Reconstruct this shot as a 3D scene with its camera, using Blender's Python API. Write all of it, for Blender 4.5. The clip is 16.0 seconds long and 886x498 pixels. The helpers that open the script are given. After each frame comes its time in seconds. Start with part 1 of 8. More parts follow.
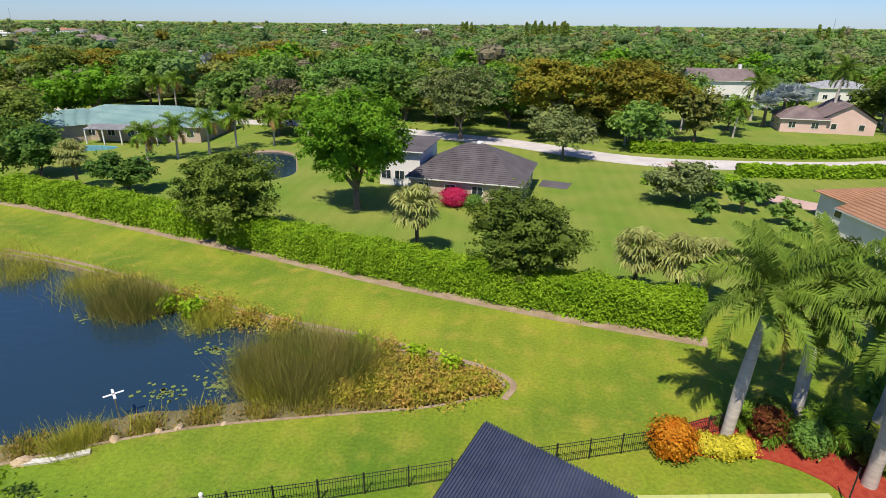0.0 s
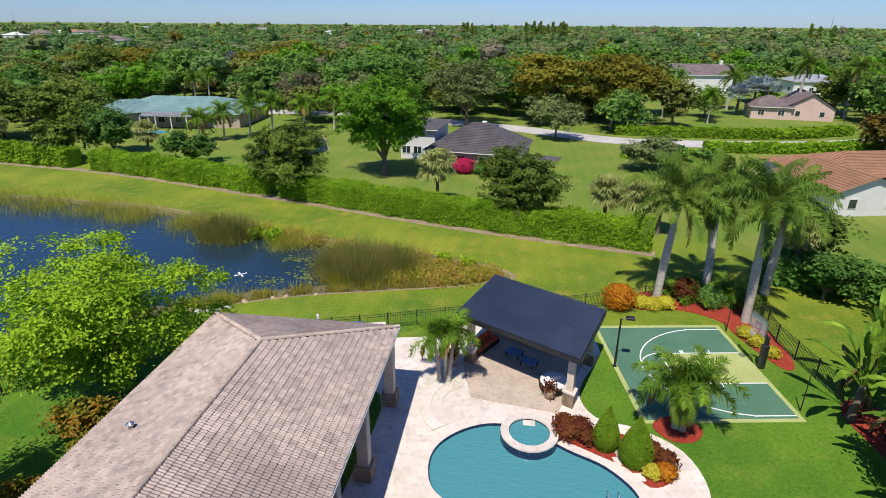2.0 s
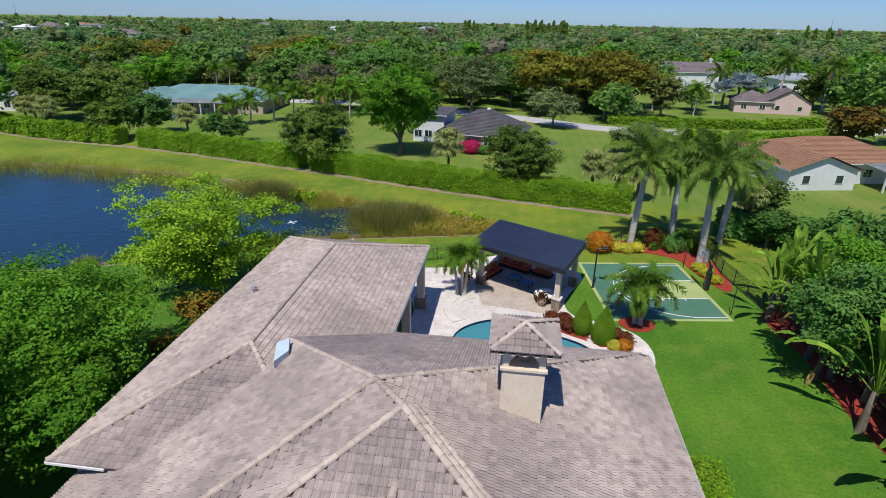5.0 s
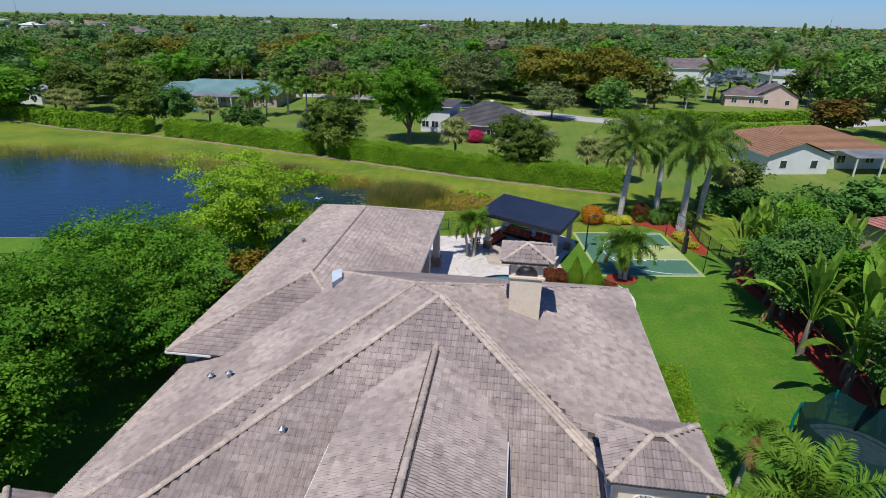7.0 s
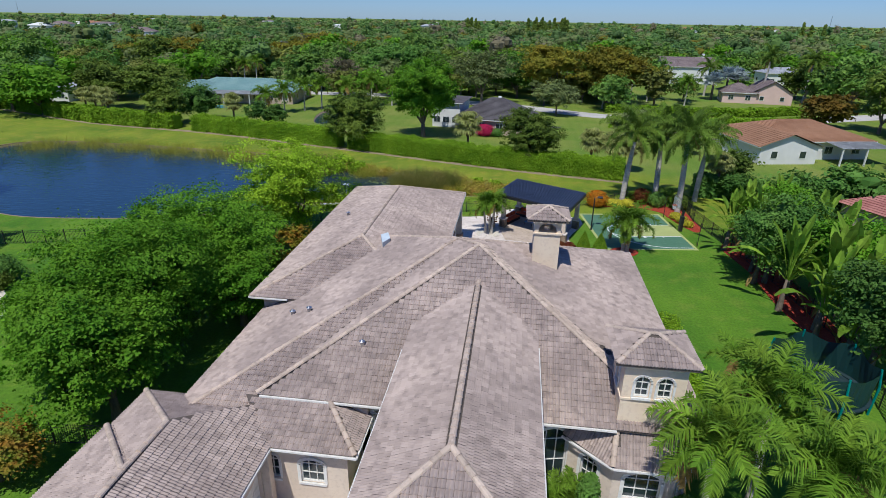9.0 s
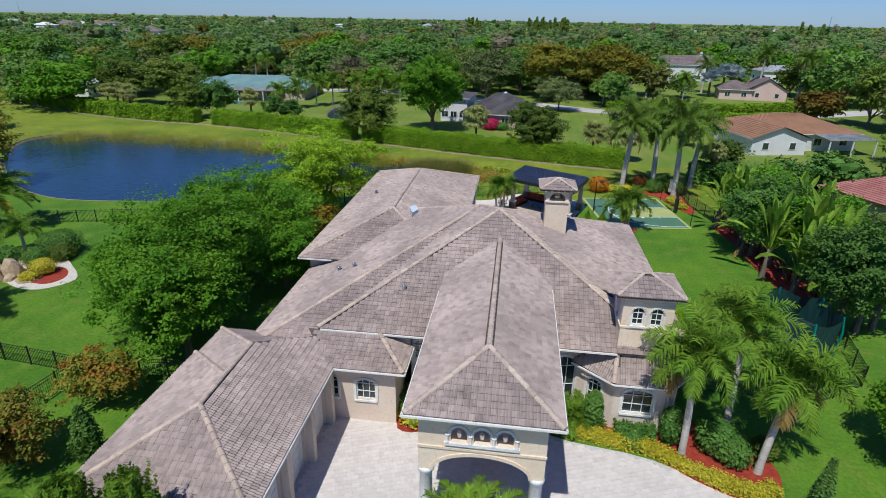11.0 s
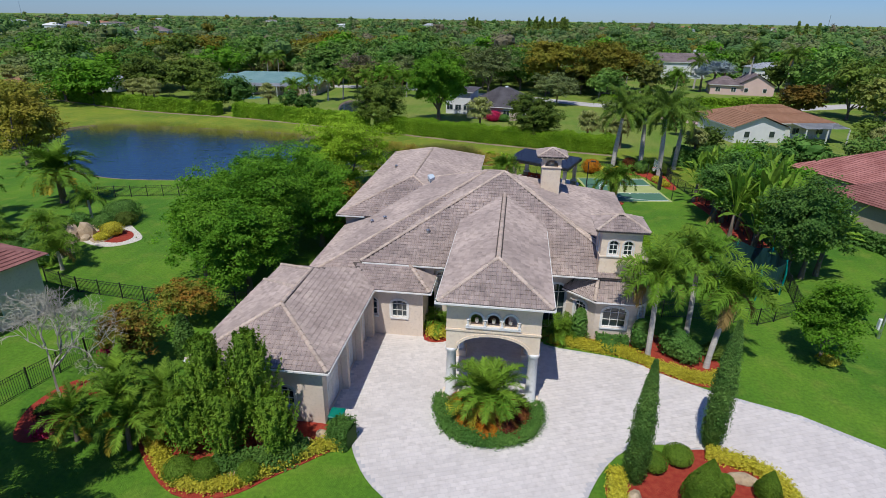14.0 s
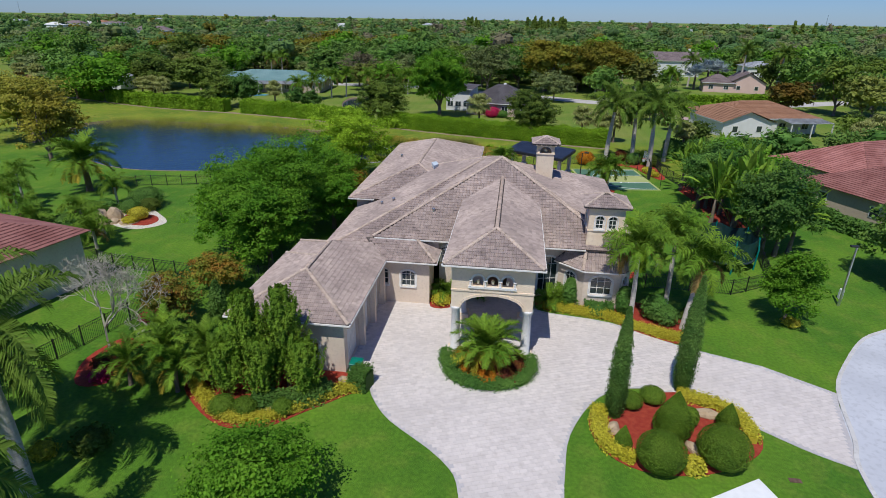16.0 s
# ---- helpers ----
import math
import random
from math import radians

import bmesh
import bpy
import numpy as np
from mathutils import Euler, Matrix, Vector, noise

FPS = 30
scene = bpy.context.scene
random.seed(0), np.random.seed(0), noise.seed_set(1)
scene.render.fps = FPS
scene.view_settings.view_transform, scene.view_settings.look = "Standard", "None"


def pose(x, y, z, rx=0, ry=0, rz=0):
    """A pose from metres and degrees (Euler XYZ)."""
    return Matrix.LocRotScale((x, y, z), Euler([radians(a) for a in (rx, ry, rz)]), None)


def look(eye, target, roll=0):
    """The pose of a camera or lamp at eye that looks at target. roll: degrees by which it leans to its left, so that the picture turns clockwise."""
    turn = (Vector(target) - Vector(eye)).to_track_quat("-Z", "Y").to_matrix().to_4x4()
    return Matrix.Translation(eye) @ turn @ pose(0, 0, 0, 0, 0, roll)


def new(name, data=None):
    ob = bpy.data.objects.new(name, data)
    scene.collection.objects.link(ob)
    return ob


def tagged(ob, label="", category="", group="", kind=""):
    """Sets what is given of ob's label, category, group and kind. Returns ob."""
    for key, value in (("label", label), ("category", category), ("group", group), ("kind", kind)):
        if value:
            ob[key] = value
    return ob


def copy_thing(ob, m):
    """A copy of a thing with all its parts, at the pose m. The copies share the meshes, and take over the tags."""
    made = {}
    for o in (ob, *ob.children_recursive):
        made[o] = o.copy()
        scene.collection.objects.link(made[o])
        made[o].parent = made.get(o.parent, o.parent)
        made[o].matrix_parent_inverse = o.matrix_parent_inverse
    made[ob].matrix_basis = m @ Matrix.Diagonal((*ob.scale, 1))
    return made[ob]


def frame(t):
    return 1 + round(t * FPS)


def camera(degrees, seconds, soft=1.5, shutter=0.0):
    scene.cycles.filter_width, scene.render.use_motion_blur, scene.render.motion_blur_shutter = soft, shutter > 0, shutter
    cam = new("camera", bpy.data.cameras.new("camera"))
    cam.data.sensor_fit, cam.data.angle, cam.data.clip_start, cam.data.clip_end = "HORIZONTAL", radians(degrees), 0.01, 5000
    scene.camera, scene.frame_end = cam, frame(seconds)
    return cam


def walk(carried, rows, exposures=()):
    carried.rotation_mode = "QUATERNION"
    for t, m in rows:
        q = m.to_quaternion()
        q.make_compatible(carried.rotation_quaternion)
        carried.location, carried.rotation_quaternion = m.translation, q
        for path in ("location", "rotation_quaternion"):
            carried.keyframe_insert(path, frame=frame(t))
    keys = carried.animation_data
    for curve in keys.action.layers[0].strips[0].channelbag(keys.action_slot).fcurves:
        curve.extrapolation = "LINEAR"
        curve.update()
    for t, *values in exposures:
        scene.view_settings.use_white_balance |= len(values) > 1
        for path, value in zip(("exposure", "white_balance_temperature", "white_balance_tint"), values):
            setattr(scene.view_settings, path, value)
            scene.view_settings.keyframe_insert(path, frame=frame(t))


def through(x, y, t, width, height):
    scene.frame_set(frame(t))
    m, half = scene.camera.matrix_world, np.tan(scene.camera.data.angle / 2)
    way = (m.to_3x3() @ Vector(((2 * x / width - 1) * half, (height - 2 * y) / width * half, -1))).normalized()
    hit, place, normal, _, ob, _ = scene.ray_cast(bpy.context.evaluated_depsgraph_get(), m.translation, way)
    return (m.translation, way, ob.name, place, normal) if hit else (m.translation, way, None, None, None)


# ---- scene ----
cam = camera(77.0, 16.0, soft=0.85)
PATH = [
    (0, (0.932, 66.366, 21.902), (0.698, 68.202, 21.146), 0.6),
    (0.5, (1.009, 61.179, 21.965), (0.778, 63.018, 21.212), 0.9),
    (1, (1.203, 55.199, 21.859), (0.975, 57.037, 21.104), 1.0),
    (1.5, (1.206, 51.471, 21.851), (0.974, 53.309, 21.097), 0.8),
    (2, (1.268, 49.706, 21.729), (1.032, 51.543, 20.975), 0.4),
    (2.5, (1.088, 47.871, 21.788), (0.858, 49.707, 21.03), 0.9),
    (3, (1.265, 45.958, 21.71), (1.03, 47.794, 20.953), 0.7),
    (3.5, (1.119, 44.06, 21.633), (0.889, 45.896, 20.874), 0.9),
    (4, (1.22, 41.859, 21.61), (0.99, 43.695, 20.851), 1.1),
    (6.5, (1.143, 31.995, 21.469), (0.913, 33.828, 20.703), 1.1),
    (7, (1.058, 29.931, 21.525), (0.829, 31.764, 20.758), 1.1),
    (7.5, (0.796, 28.205, 21.564), (0.568, 30.038, 20.798), 1.0),
    (8, (0.507, 26.456, 21.758), (0.276, 28.288, 20.992), 0.9),
    (8.5, (0.134, 24.702, 21.721), (-0.098, 26.534, 20.955), 1.0),
    (9, (-0.238, 23.03, 21.703), (-0.469, 24.862, 20.935), 1.0),
    (11.5, (-1.208, 15.344, 21.433), (-1.439, 17.176, 20.664), 1.0),
    (12, (-1.208, 13.729, 21.318), (-1.439, 15.561, 20.549), 0.9),
    (12.5, (-1.269, 12.19, 21.329), (-1.499, 14.022, 20.559), 1.0),
    (13, (-1.216, 10.652, 21.327), (-1.449, 12.484, 20.558), 0.9),
    (13.5, (-1.197, 9.19, 21.349), (-1.429, 11.021, 20.58), 0.9),
    (14, (-1.161, 7.796, 21.338), (-1.393, 9.628, 20.569), 0.9),
    (14.5, (-1.095, 6.488, 21.355), (-1.326, 8.319, 20.585), 0.9),
    (15, (-1.027, 5.248, 21.343), (-1.259, 7.079, 20.574), 0.8),
    (15.5, (-1.007, 4.043, 21.344), (-1.238, 5.874, 20.575), 0.8),
    (16, (-0.939, 2.877, 21.328), (-1.167, 4.709, 20.558), 0.9),
]
walk(cam, [(t, look(eye, target, roll)) for t, eye, target, roll in PATH], [(0, 0.28, 6800, 13), (1.5, 0.12, 6500, 12), (4, -0.1, 5980, 9), (9, -0.27, 5830, 9), (12.5, -0.26, 5850, 9.5), (16, -0.37, 5950, 11)])

# ---------------------------------------------------------------- world and sun
sun_way = Vector((0.14, 0.56, -1.0)).normalized()
world = bpy.data.worlds.new("world")
scene.world = world
world.use_nodes = True
wt = world.node_tree
sky = wt.nodes.new("ShaderNodeTexSky")
sky.sky_type, sky.sun_disc = "NISHITA", False
sky.sun_elevation, sky.sun_rotation = radians(60), math.atan2(-sun_way.x, -sun_way.y)
sky.air_density, sky.dust_density, sky.ozone_density = 1.0, 0.1, 3.0
tint = wt.nodes.new("ShaderNodeMixRGB")
tint.blend_type = "MULTIPLY"
tint.inputs[0].default_value = 1.0
tint.inputs[2].default_value = (0.52, 0.73, 1.18, 1)
wt.links.new(sky.outputs[0], tint.inputs[1])
wt.links.new(tint.outputs[0], wt.nodes["Background"].inputs[0])
wt.nodes["Background"].inputs[1].default_value = 0.095
sun = new("sun", bpy.data.lights.new("sun", "SUN"))
sun.data.energy, sun.data.angle, sun.data.color = 4.8, radians(0.53), (1.0, 0.94, 0.82)
sun.matrix_world = look((0, 0, 80), Vector((0, 0, 80)) + sun_way * 50)



# ---------------------------------------------------------------- materials
def ramp_mix(nt, fac, a, b):
    m = nt.nodes.new("ShaderNodeMixRGB")
    nt.links.new(fac, m.inputs[0])
    for slot, v in ((1, a), (2, b)):
        if isinstance(v, tuple):
            m.inputs[slot].default_value = (*v, 1)
        else:
            nt.links.new(v, m.inputs[slot])
    return m.outputs[0]


def noise_fac(nt, scale, detail=4, lo=0.35, hi=0.65, coord=None, stretch=None):
    n = nt.nodes.new("ShaderNodeTexNoise")
    n.inputs["Scale"].default_value, n.inputs["Detail"].default_value = scale, detail
    if coord is None:
        coord = nt.nodes.new("ShaderNodeNewGeometry").outputs["Position"]
    if stretch:
        mp = nt.nodes.new("ShaderNodeMapping")
        mp.inputs["Scale"].default_value = stretch
        nt.links.new(coord, mp.inputs["Vector"])
        coord = mp.outputs[0]
    nt.links.new(coord, n.inputs["Vector"])
    r = nt.nodes.new("ShaderNodeMapRange")
    r.inputs[1].default_value, r.inputs[2].default_value = lo, hi
    nt.links.new(n.outputs["Fac"], r.inputs[0])
    return r.outputs[0]


def mat(name, a, b, scale=2.0, c=None, scale2=30.0, rough=0.8, metal=0.0, bump=0.0, bump_scale=40.0, stretch=None, island=0.0, obj=0.0, spec=0.3):
    """Colour a to b by noise of one scale, towards c by a finer one; island and obj vary the brightness piece by piece."""
    m = bpy.data.materials.new(name)
    m.use_nodes = True
    nt = m.node_tree
    p = nt.nodes["Principled BSDF"]
    p.inputs["Roughness"].default_value, p.inputs["Metallic"].default_value = rough, metal
    p.inputs["Specular IOR Level"].default_value = spec
    col = ramp_mix(nt, noise_fac(nt, scale, stretch=stretch), a, b)
    if c:
        col = ramp_mix(nt, noise_fac(nt, scale2, 3, 0.5, 0.8, stretch=stretch), col, c)
    for amount, kind in ((island, 0), (obj, 1)):
        if amount:
            src = nt.nodes.new("ShaderNodeNewGeometry").outputs["Random Per Island"] if kind == 0 else nt.nodes.new("ShaderNodeObjectInfo").outputs["Random"]
            r = nt.nodes.new("ShaderNodeMapRange")
            r.inputs[3].default_value, r.inputs[4].default_value = 1 - amount, 1 + amount
            nt.links.new(src, r.inputs[0])
            mul = nt.nodes.new("ShaderNodeVectorMath")
            mul.operation = "SCALE"
            nt.links.new(col, mul.inputs[0])
            nt.links.new(r.outputs[0], mul.inputs["Scale"])
            col = mul.outputs[0]
    nt.links.new(col, p.inputs["Base Color"])
    if bump:
        bn = nt.nodes.new("ShaderNodeBump")
        bn.inputs["Strength"].default_value = bump
        bn.inputs["Distance"].default_value = 0.05
        nt.links.new(noise_fac(nt, bump_scale, 4, 0.2, 0.8), bn.inputs["Height"])
        nt.links.new(bn.outputs[0], p.inputs["Normal"])
    return m


def leaf_mat(name, a, b, obj=0.25, scale=0.25, through=0.35, spread=0.28):
    """Leaves: two tones, varied leaf by leaf and plant by plant, with some light through them."""
    m = mat(name, a, b, scale=scale, rough=0.62, island=spread, obj=obj, spec=0.12)
    nt = m.node_tree
    p = nt.nodes["Principled BSDF"]
    tr = nt.nodes.new("ShaderNodeBsdfTranslucent")
    nt.links.new(p.inputs["Base Color"].links[0].from_socket, tr.inputs["Color"])
    mx = nt.nodes.new("ShaderNodeMixShader")
    mx.inputs[0].default_value = through
    nt.links.new(p.outputs[0], mx.inputs[1])
    nt.links.new(tr.outputs[0], mx.inputs[2])
    nt.links.new(mx.outputs[0], nt.nodes["Material Output"].inputs[0])
    return m


GRASS = mat("lawn grass", (0.068, 0.175, 0.009), (0.124, 0.244, 0.013), 0.13, (0.158, 0.238, 0.024), 0.6, 0.9, bump=0.7, bump_scale=22)
_nt = GRASS.node_tree
_p = _nt.nodes["Principled BSDF"]
_src = _p.inputs["Base Color"].links[0].from_socket
_fine = ramp_mix(_nt, noise_fac(_nt, 4.5, 10, 0.3, 0.7), (0.76, 0.79, 0.75), (1.22, 1.19, 1.22))
_mul = _nt.nodes.new("ShaderNodeMixRGB")
_mul.blend_type = "MULTIPLY"
_mul.inputs[0].default_value = 1.0
_nt.links.new(_src, _mul.inputs[1])
_nt.links.new(_fine, _mul.inputs[2])
_mow = _nt.nodes.new("ShaderNodeTexWave")
_mow.inputs["Scale"].default_value, _mow.inputs["Distortion"].default_value = 0.18, 3.0
_nt.links.new(_nt.nodes.new("ShaderNodeNewGeometry").outputs["Position"], _mow.inputs["Vector"])
_str = ramp_mix(_nt, _mow.outputs["Fac"], (0.97, 0.97, 0.97), (1.03, 1.03, 1.03))
_mul2 = _nt.nodes.new("ShaderNodeMixRGB")
_mul2.blend_type = "MULTIPLY"
_mul2.inputs[0].default_value = 1.0
_nt.links.new(_mul.outputs[0], _mul2.inputs[1])
_nt.links.new(_str, _mul2.inputs[2])
# the neighbours' lawns beyond the hedge are drier, and mown in straight strips
_geo = _nt.nodes.new("ShaderNodeNewGeometry")
_xyz = _nt.nodes.new("ShaderNodeSeparateXYZ")
_nt.links.new(_geo.outputs["Position"], _xyz.inputs[0])
_dry = _nt.nodes.new("ShaderNodeMapRange")
_dry.inputs["From Min"].default_value, _dry.inputs["From Max"].default_value = 111.0, 117.0
_sum = _nt.nodes.new("ShaderNodeMath")
_sum.operation = "MULTIPLY_ADD"
_sum.inputs[1].default_value = 0.28
_nt.links.new(_xyz.outputs["X"], _sum.inputs[0])
_nt.links.new(_xyz.outputs["Y"], _sum.inputs[2])
_nt.links.new(_sum.outputs[0], _dry.inputs["Value"])
_strip = _nt.nodes.new("ShaderNodeTexWave")
_strip.inputs["Scale"].default_value, _strip.inputs["Distortion"].default_value = 0.16, 1.5
_nt.links.new(_geo.outputs["Position"], _strip.inputs["Vector"])
_yel = _nt.nodes.new("ShaderNodeMapRange")
_yel.inputs["From Min"].default_value, _yel.inputs["From Max"].default_value = 82.0, 92.0
_nt.links.new(_xyz.outputs["Y"], _yel.inputs["Value"])
_my = _nt.nodes.new("ShaderNodeMixRGB")
_my.blend_type = "MULTIPLY"
_nt.links.new(_yel.outputs["Result"], _my.inputs[0])
_nt.links.new(_mul2.outputs[0], _my.inputs[1])
_warm = ramp_mix(_nt, noise_fac(_nt, 0.09, 5, 0.35, 0.65), (1.58, 1.06, 1.2), (2.0, 1.17, 1.65))
_nt.links.new(_warm, _my.inputs[2])
_straw = ramp_mix(_nt, noise_fac(_nt, 0.12, 6, 0.35, 0.65), (0.13, 0.215, 0.02), (0.21, 0.245, 0.042))
_mown = ramp_mix(_nt, _strip.outputs["Fac"], (0.96, 0.97, 0.96), (1.04, 1.04, 1.04))
_m3 = _nt.nodes.new("ShaderNodeMixRGB")
_m3.blend_type = "MULTIPLY"
_m3.inputs[0].default_value = 1.0
_nt.links.new(_straw, _m3.inputs[1])
_nt.links.new(_mown, _m3.inputs[2])
_m4 = _nt.nodes.new("ShaderNodeMixRGB")
_m4.blend_type = "MULTIPLY"
_m4.inputs[0].default_value = 0.8
_nt.links.new(_m3.outputs[0], _m4.inputs[1])
_nt.links.new(_fine, _m4.inputs[2])
_m5 = _nt.nodes.new("ShaderNodeMixRGB")
_nt.links.new(_dry.outputs["Result"], _m5.inputs[0])
_nt.links.new(_my.outputs[0], _m5.inputs[1])
_nt.links.new(_m4.outputs[0], _m5.inputs[2])
_nt.links.new(_m5.outputs[0], _p.inputs["Base Color"])
MULCH = mat("red mulch", (0.33, 0.035, 0.02), (0.42, 0.07, 0.035), 3, (0.2, 0.03, 0.02), 20, 0.9, bump=0.8, bump_scale=30)
SOIL = mat("bare earth", (0.26, 0.19, 0.12), (0.36, 0.28, 0.19), 0.8, (0.18, 0.13, 0.08), 8, 0.95, bump=0.5, bump_scale=12)
MUD = mat("pond mud", (0.12, 0.10, 0.05), (0.20, 0.17, 0.09), 0.5, (0.09, 0.10, 0.03), 4, 0.8, bump=0.4, bump_scale=10)
PEBBLE = mat("pale pebbles", (0.62, 0.55, 0.45), (0.75, 0.7, 0.6), 4, (0.4, 0.34, 0.27), 25, 0.9, bump=0.8, bump_scale=18)
STUCCO = mat("beige stucco", (0.68, 0.56, 0.45), (0.74, 0.62, 0.5), 0.6, (0.6, 0.49, 0.39), 6, 0.9, bump=0.25, bump_scale=60)
CREAM = mat("cream stucco", (0.78, 0.62, 0.45), (0.82, 0.68, 0.51), 0.7, (0.7, 0.55, 0.41), 6, 0.9, bump=0.25, bump_scale=60)
TRIM = mat("white trim", (0.74, 0.71, 0.66), (0.8, 0.78, 0.74), 1.5, (0.6, 0.57, 0.52), 9, 0.6)
TILE = mat("weathered roof tile", (0.325, 0.258, 0.228), (0.47, 0.375, 0.325), 0.22, (0.235, 0.186, 0.166), 1.9, 0.85, bump=0.4, bump_scale=22, island=0.13, obj=0.13, stretch=(1, 1, 2))
TILE_BED = mat("roof underlay", (0.1, 0.08, 0.068), (0.13, 0.105, 0.09), 0.6, (0.08, 0.065, 0.055), 5, 0.9)
CAP = mat("ridge tile", (0.47, 0.365, 0.29), (0.57, 0.45, 0.36), 0.5, (0.34, 0.265, 0.215), 5, 0.85, bump=0.3, bump_scale=25, island=0.15)
GLASS = mat("window glass", (0.02, 0.03, 0.035), (0.035, 0.05, 0.055), 0.8, rough=0.06, spec=0.9)
DARK = mat("dark void", (0.015, 0.014, 0.013), (0.03, 0.028, 0.025), 1.0, rough=0.7)
BLACK = mat("black metal", (0.012, 0.013, 0.014), (0.022, 0.023, 0.024), 3, rough=0.45, spec=0.5)
NAVY = mat("navy louvre metal", (0.032, 0.042, 0.074), (0.048, 0.06, 0.102), 0.5, (0.06, 0.07, 0.1), 3, rough=0.4, spec=0.45, island=0.15)
STONE = mat("stacked stone", (0.22, 0.16, 0.11), (0.38, 0.29, 0.2), 1.5, (0.12, 0.09, 0.07), 7, 0.9, bump=0.6, bump_scale=12, island=0.35, obj=0.3)
TRAVERTINE = mat("pale travertine", (0.64, 0.56, 0.5), (0.72, 0.64, 0.575), 0.5, (0.54, 0.45, 0.39), 2.5, 0.75, bump=0.15, bump_scale=12, island=0.07, obj=0.07)
BROWNSTONE = mat("brown travertine", (0.47, 0.375, 0.3), (0.55, 0.45, 0.365), 0.9, (0.38, 0.29, 0.22), 4, 0.75, island=0.1)
PAVER = mat("grey paver", (0.64, 0.58, 0.535), (0.70, 0.635, 0.585), 0.25, (0.57, 0.51, 0.465), 3, 0.85, bump=0.2, bump_scale=30, island=0.06, obj=0.06)
JOINT = mat("paver joint sand", (0.48, 0.45, 0.44), (0.55, 0.52, 0.51), 1.0, (0.4, 0.37, 0.36), 8, 0.95)
ASPHALT = mat("pale street", (0.50, 0.51, 0.54), (0.58, 0.59, 0.62), 0.3, (0.42, 0.43, 0.45), 3, 0.9, bump=0.2, bump_scale=40)
STREET = mat("far street", (0.45, 0.42, 0.40), (0.55, 0.52, 0.49), 0.3, (0.4, 0.37, 0.35), 3, 0.9)
COURT_G = mat("court green", (0.075, 0.17, 0.105), (0.095, 0.20, 0.125), 0.4, (0.11, 0.21, 0.14), 3, 0.7)
COURT_Y = mat("court yellow green", (0.38, 0.42, 0.15), (0.44, 0.48, 0.18), 0.5, (0.33, 0.37, 0.14), 4, 0.7)
WHITE = mat("white paint", (0.78, 0.78, 0.77), (0.84, 0.84, 0.83), 2, rough=0.6)
POOL_TILE = mat("navy pool tile", (0.012, 0.02, 0.06), (0.03, 0.045, 0.11), 6, rough=0.25, island=0.3, spec=0.5)
POOL_FLOOR = mat("pool plaster", (0.14, 0.36, 0.42), (0.18, 0.42, 0.47), 0.7, (0.12, 0.31, 0.38), 3, 0.7)
CONCRETE = mat("pale concrete", (0.55, 0.53, 0.5), (0.63, 0.61, 0.58), 1.2, (0.45, 0.43, 0.4), 8, 0.9, bump=0.3, bump_scale=30)
BARK = mat("grey brown bark", (0.15, 0.115, 0.085), (0.23, 0.18, 0.135), 2, (0.09, 0.07, 0.05), 9, 0.95, bump=0.7, bump_scale=15, stretch=(1, 1, 0.25))
PALM_BARK = mat("pale palm trunk", (0.42, 0.38, 0.33), (0.52, 0.48, 0.42), 1.5, (0.3, 0.26, 0.22), 6, 0.9, bump=0.4, bump_scale=14, stretch=(0.3, 0.3, 3))
RED_CUSHION = mat("red orange cushion", (0.55, 0.09, 0.03), (0.65, 0.12, 0.045), 3, rough=0.9)
BLUE_TOP = mat("blue table top", (0.09, 0.19, 0.36), (0.12, 0.23, 0.41), 3, rough=0.4)
WICKER = mat("dark wicker", (0.03, 0.022, 0.018), (0.055, 0.04, 0.032), 8, rough=0.8, bump=0.6, bump_scale=60)
WHITE_CLOTH = mat("white cushion", (0.72, 0.7, 0.68), (0.8, 0.78, 0.76), 3, rough=0.9)
STEEL = mat("brushed steel", (0.5, 0.5, 0.52), (0.62, 0.62, 0.63), 4, rough=0.3, metal=0.9)
GREEN_PLASTIC = mat("green plastic", (0.0, 0.16, 0.11), (0.01, 0.2, 0.135), 3, rough=0.45)
TEAL_PAD = mat("teal vinyl", (0.0, 0.17, 0.15), (0.01, 0.21, 0.18), 3, rough=0.5)
NET = mat("dark net mesh", (0.012, 0.03, 0.035), (0.02, 0.042, 0.048), 3, rough=0.9)
TEAL_ROOF = mat("teal shingle roof", (0.19, 0.32, 0.31), (0.25, 0.38, 0.365), 0.3, (0.15, 0.27, 0.26), 3, 0.8, island=0.1)
BLACK_ROOF = mat("charcoal shingle", (0.085, 0.075, 0.08), (0.12, 0.11, 0.115), 0.5, (0.065, 0.06, 0.062), 5, 0.9, island=0.15)
OCHRE_ROOF = mat("rust brown shingle", (0.30, 0.155, 0.085), (0.37, 0.20, 0.115), 0.5, (0.25, 0.13, 0.08), 5, 0.9, island=0.12)
MAROON_ROOF = mat("maroon roof tile", (0.28, 0.11, 0.09), (0.4, 0.18, 0.15), 0.6, (0.21, 0.085, 0.075), 5, 0.85, island=0.25)
GREY_ROOF = mat("grey flat roof", (0.33, 0.34, 0.36), (0.45, 0.46, 0.48), 0.4, (0.28, 0.29, 0.3), 3, 0.7)
BROWN_ROOF = mat("brown shingle", (0.17, 0.13, 0.125), (0.23, 0.18, 0.17), 0.5, (0.13, 0.1, 0.1), 5, 0.9)
WALL_WHITE = mat("white wall", (0.66, 0.65, 0.62), (0.73, 0.72, 0.69), 0.5, rough=0.9)
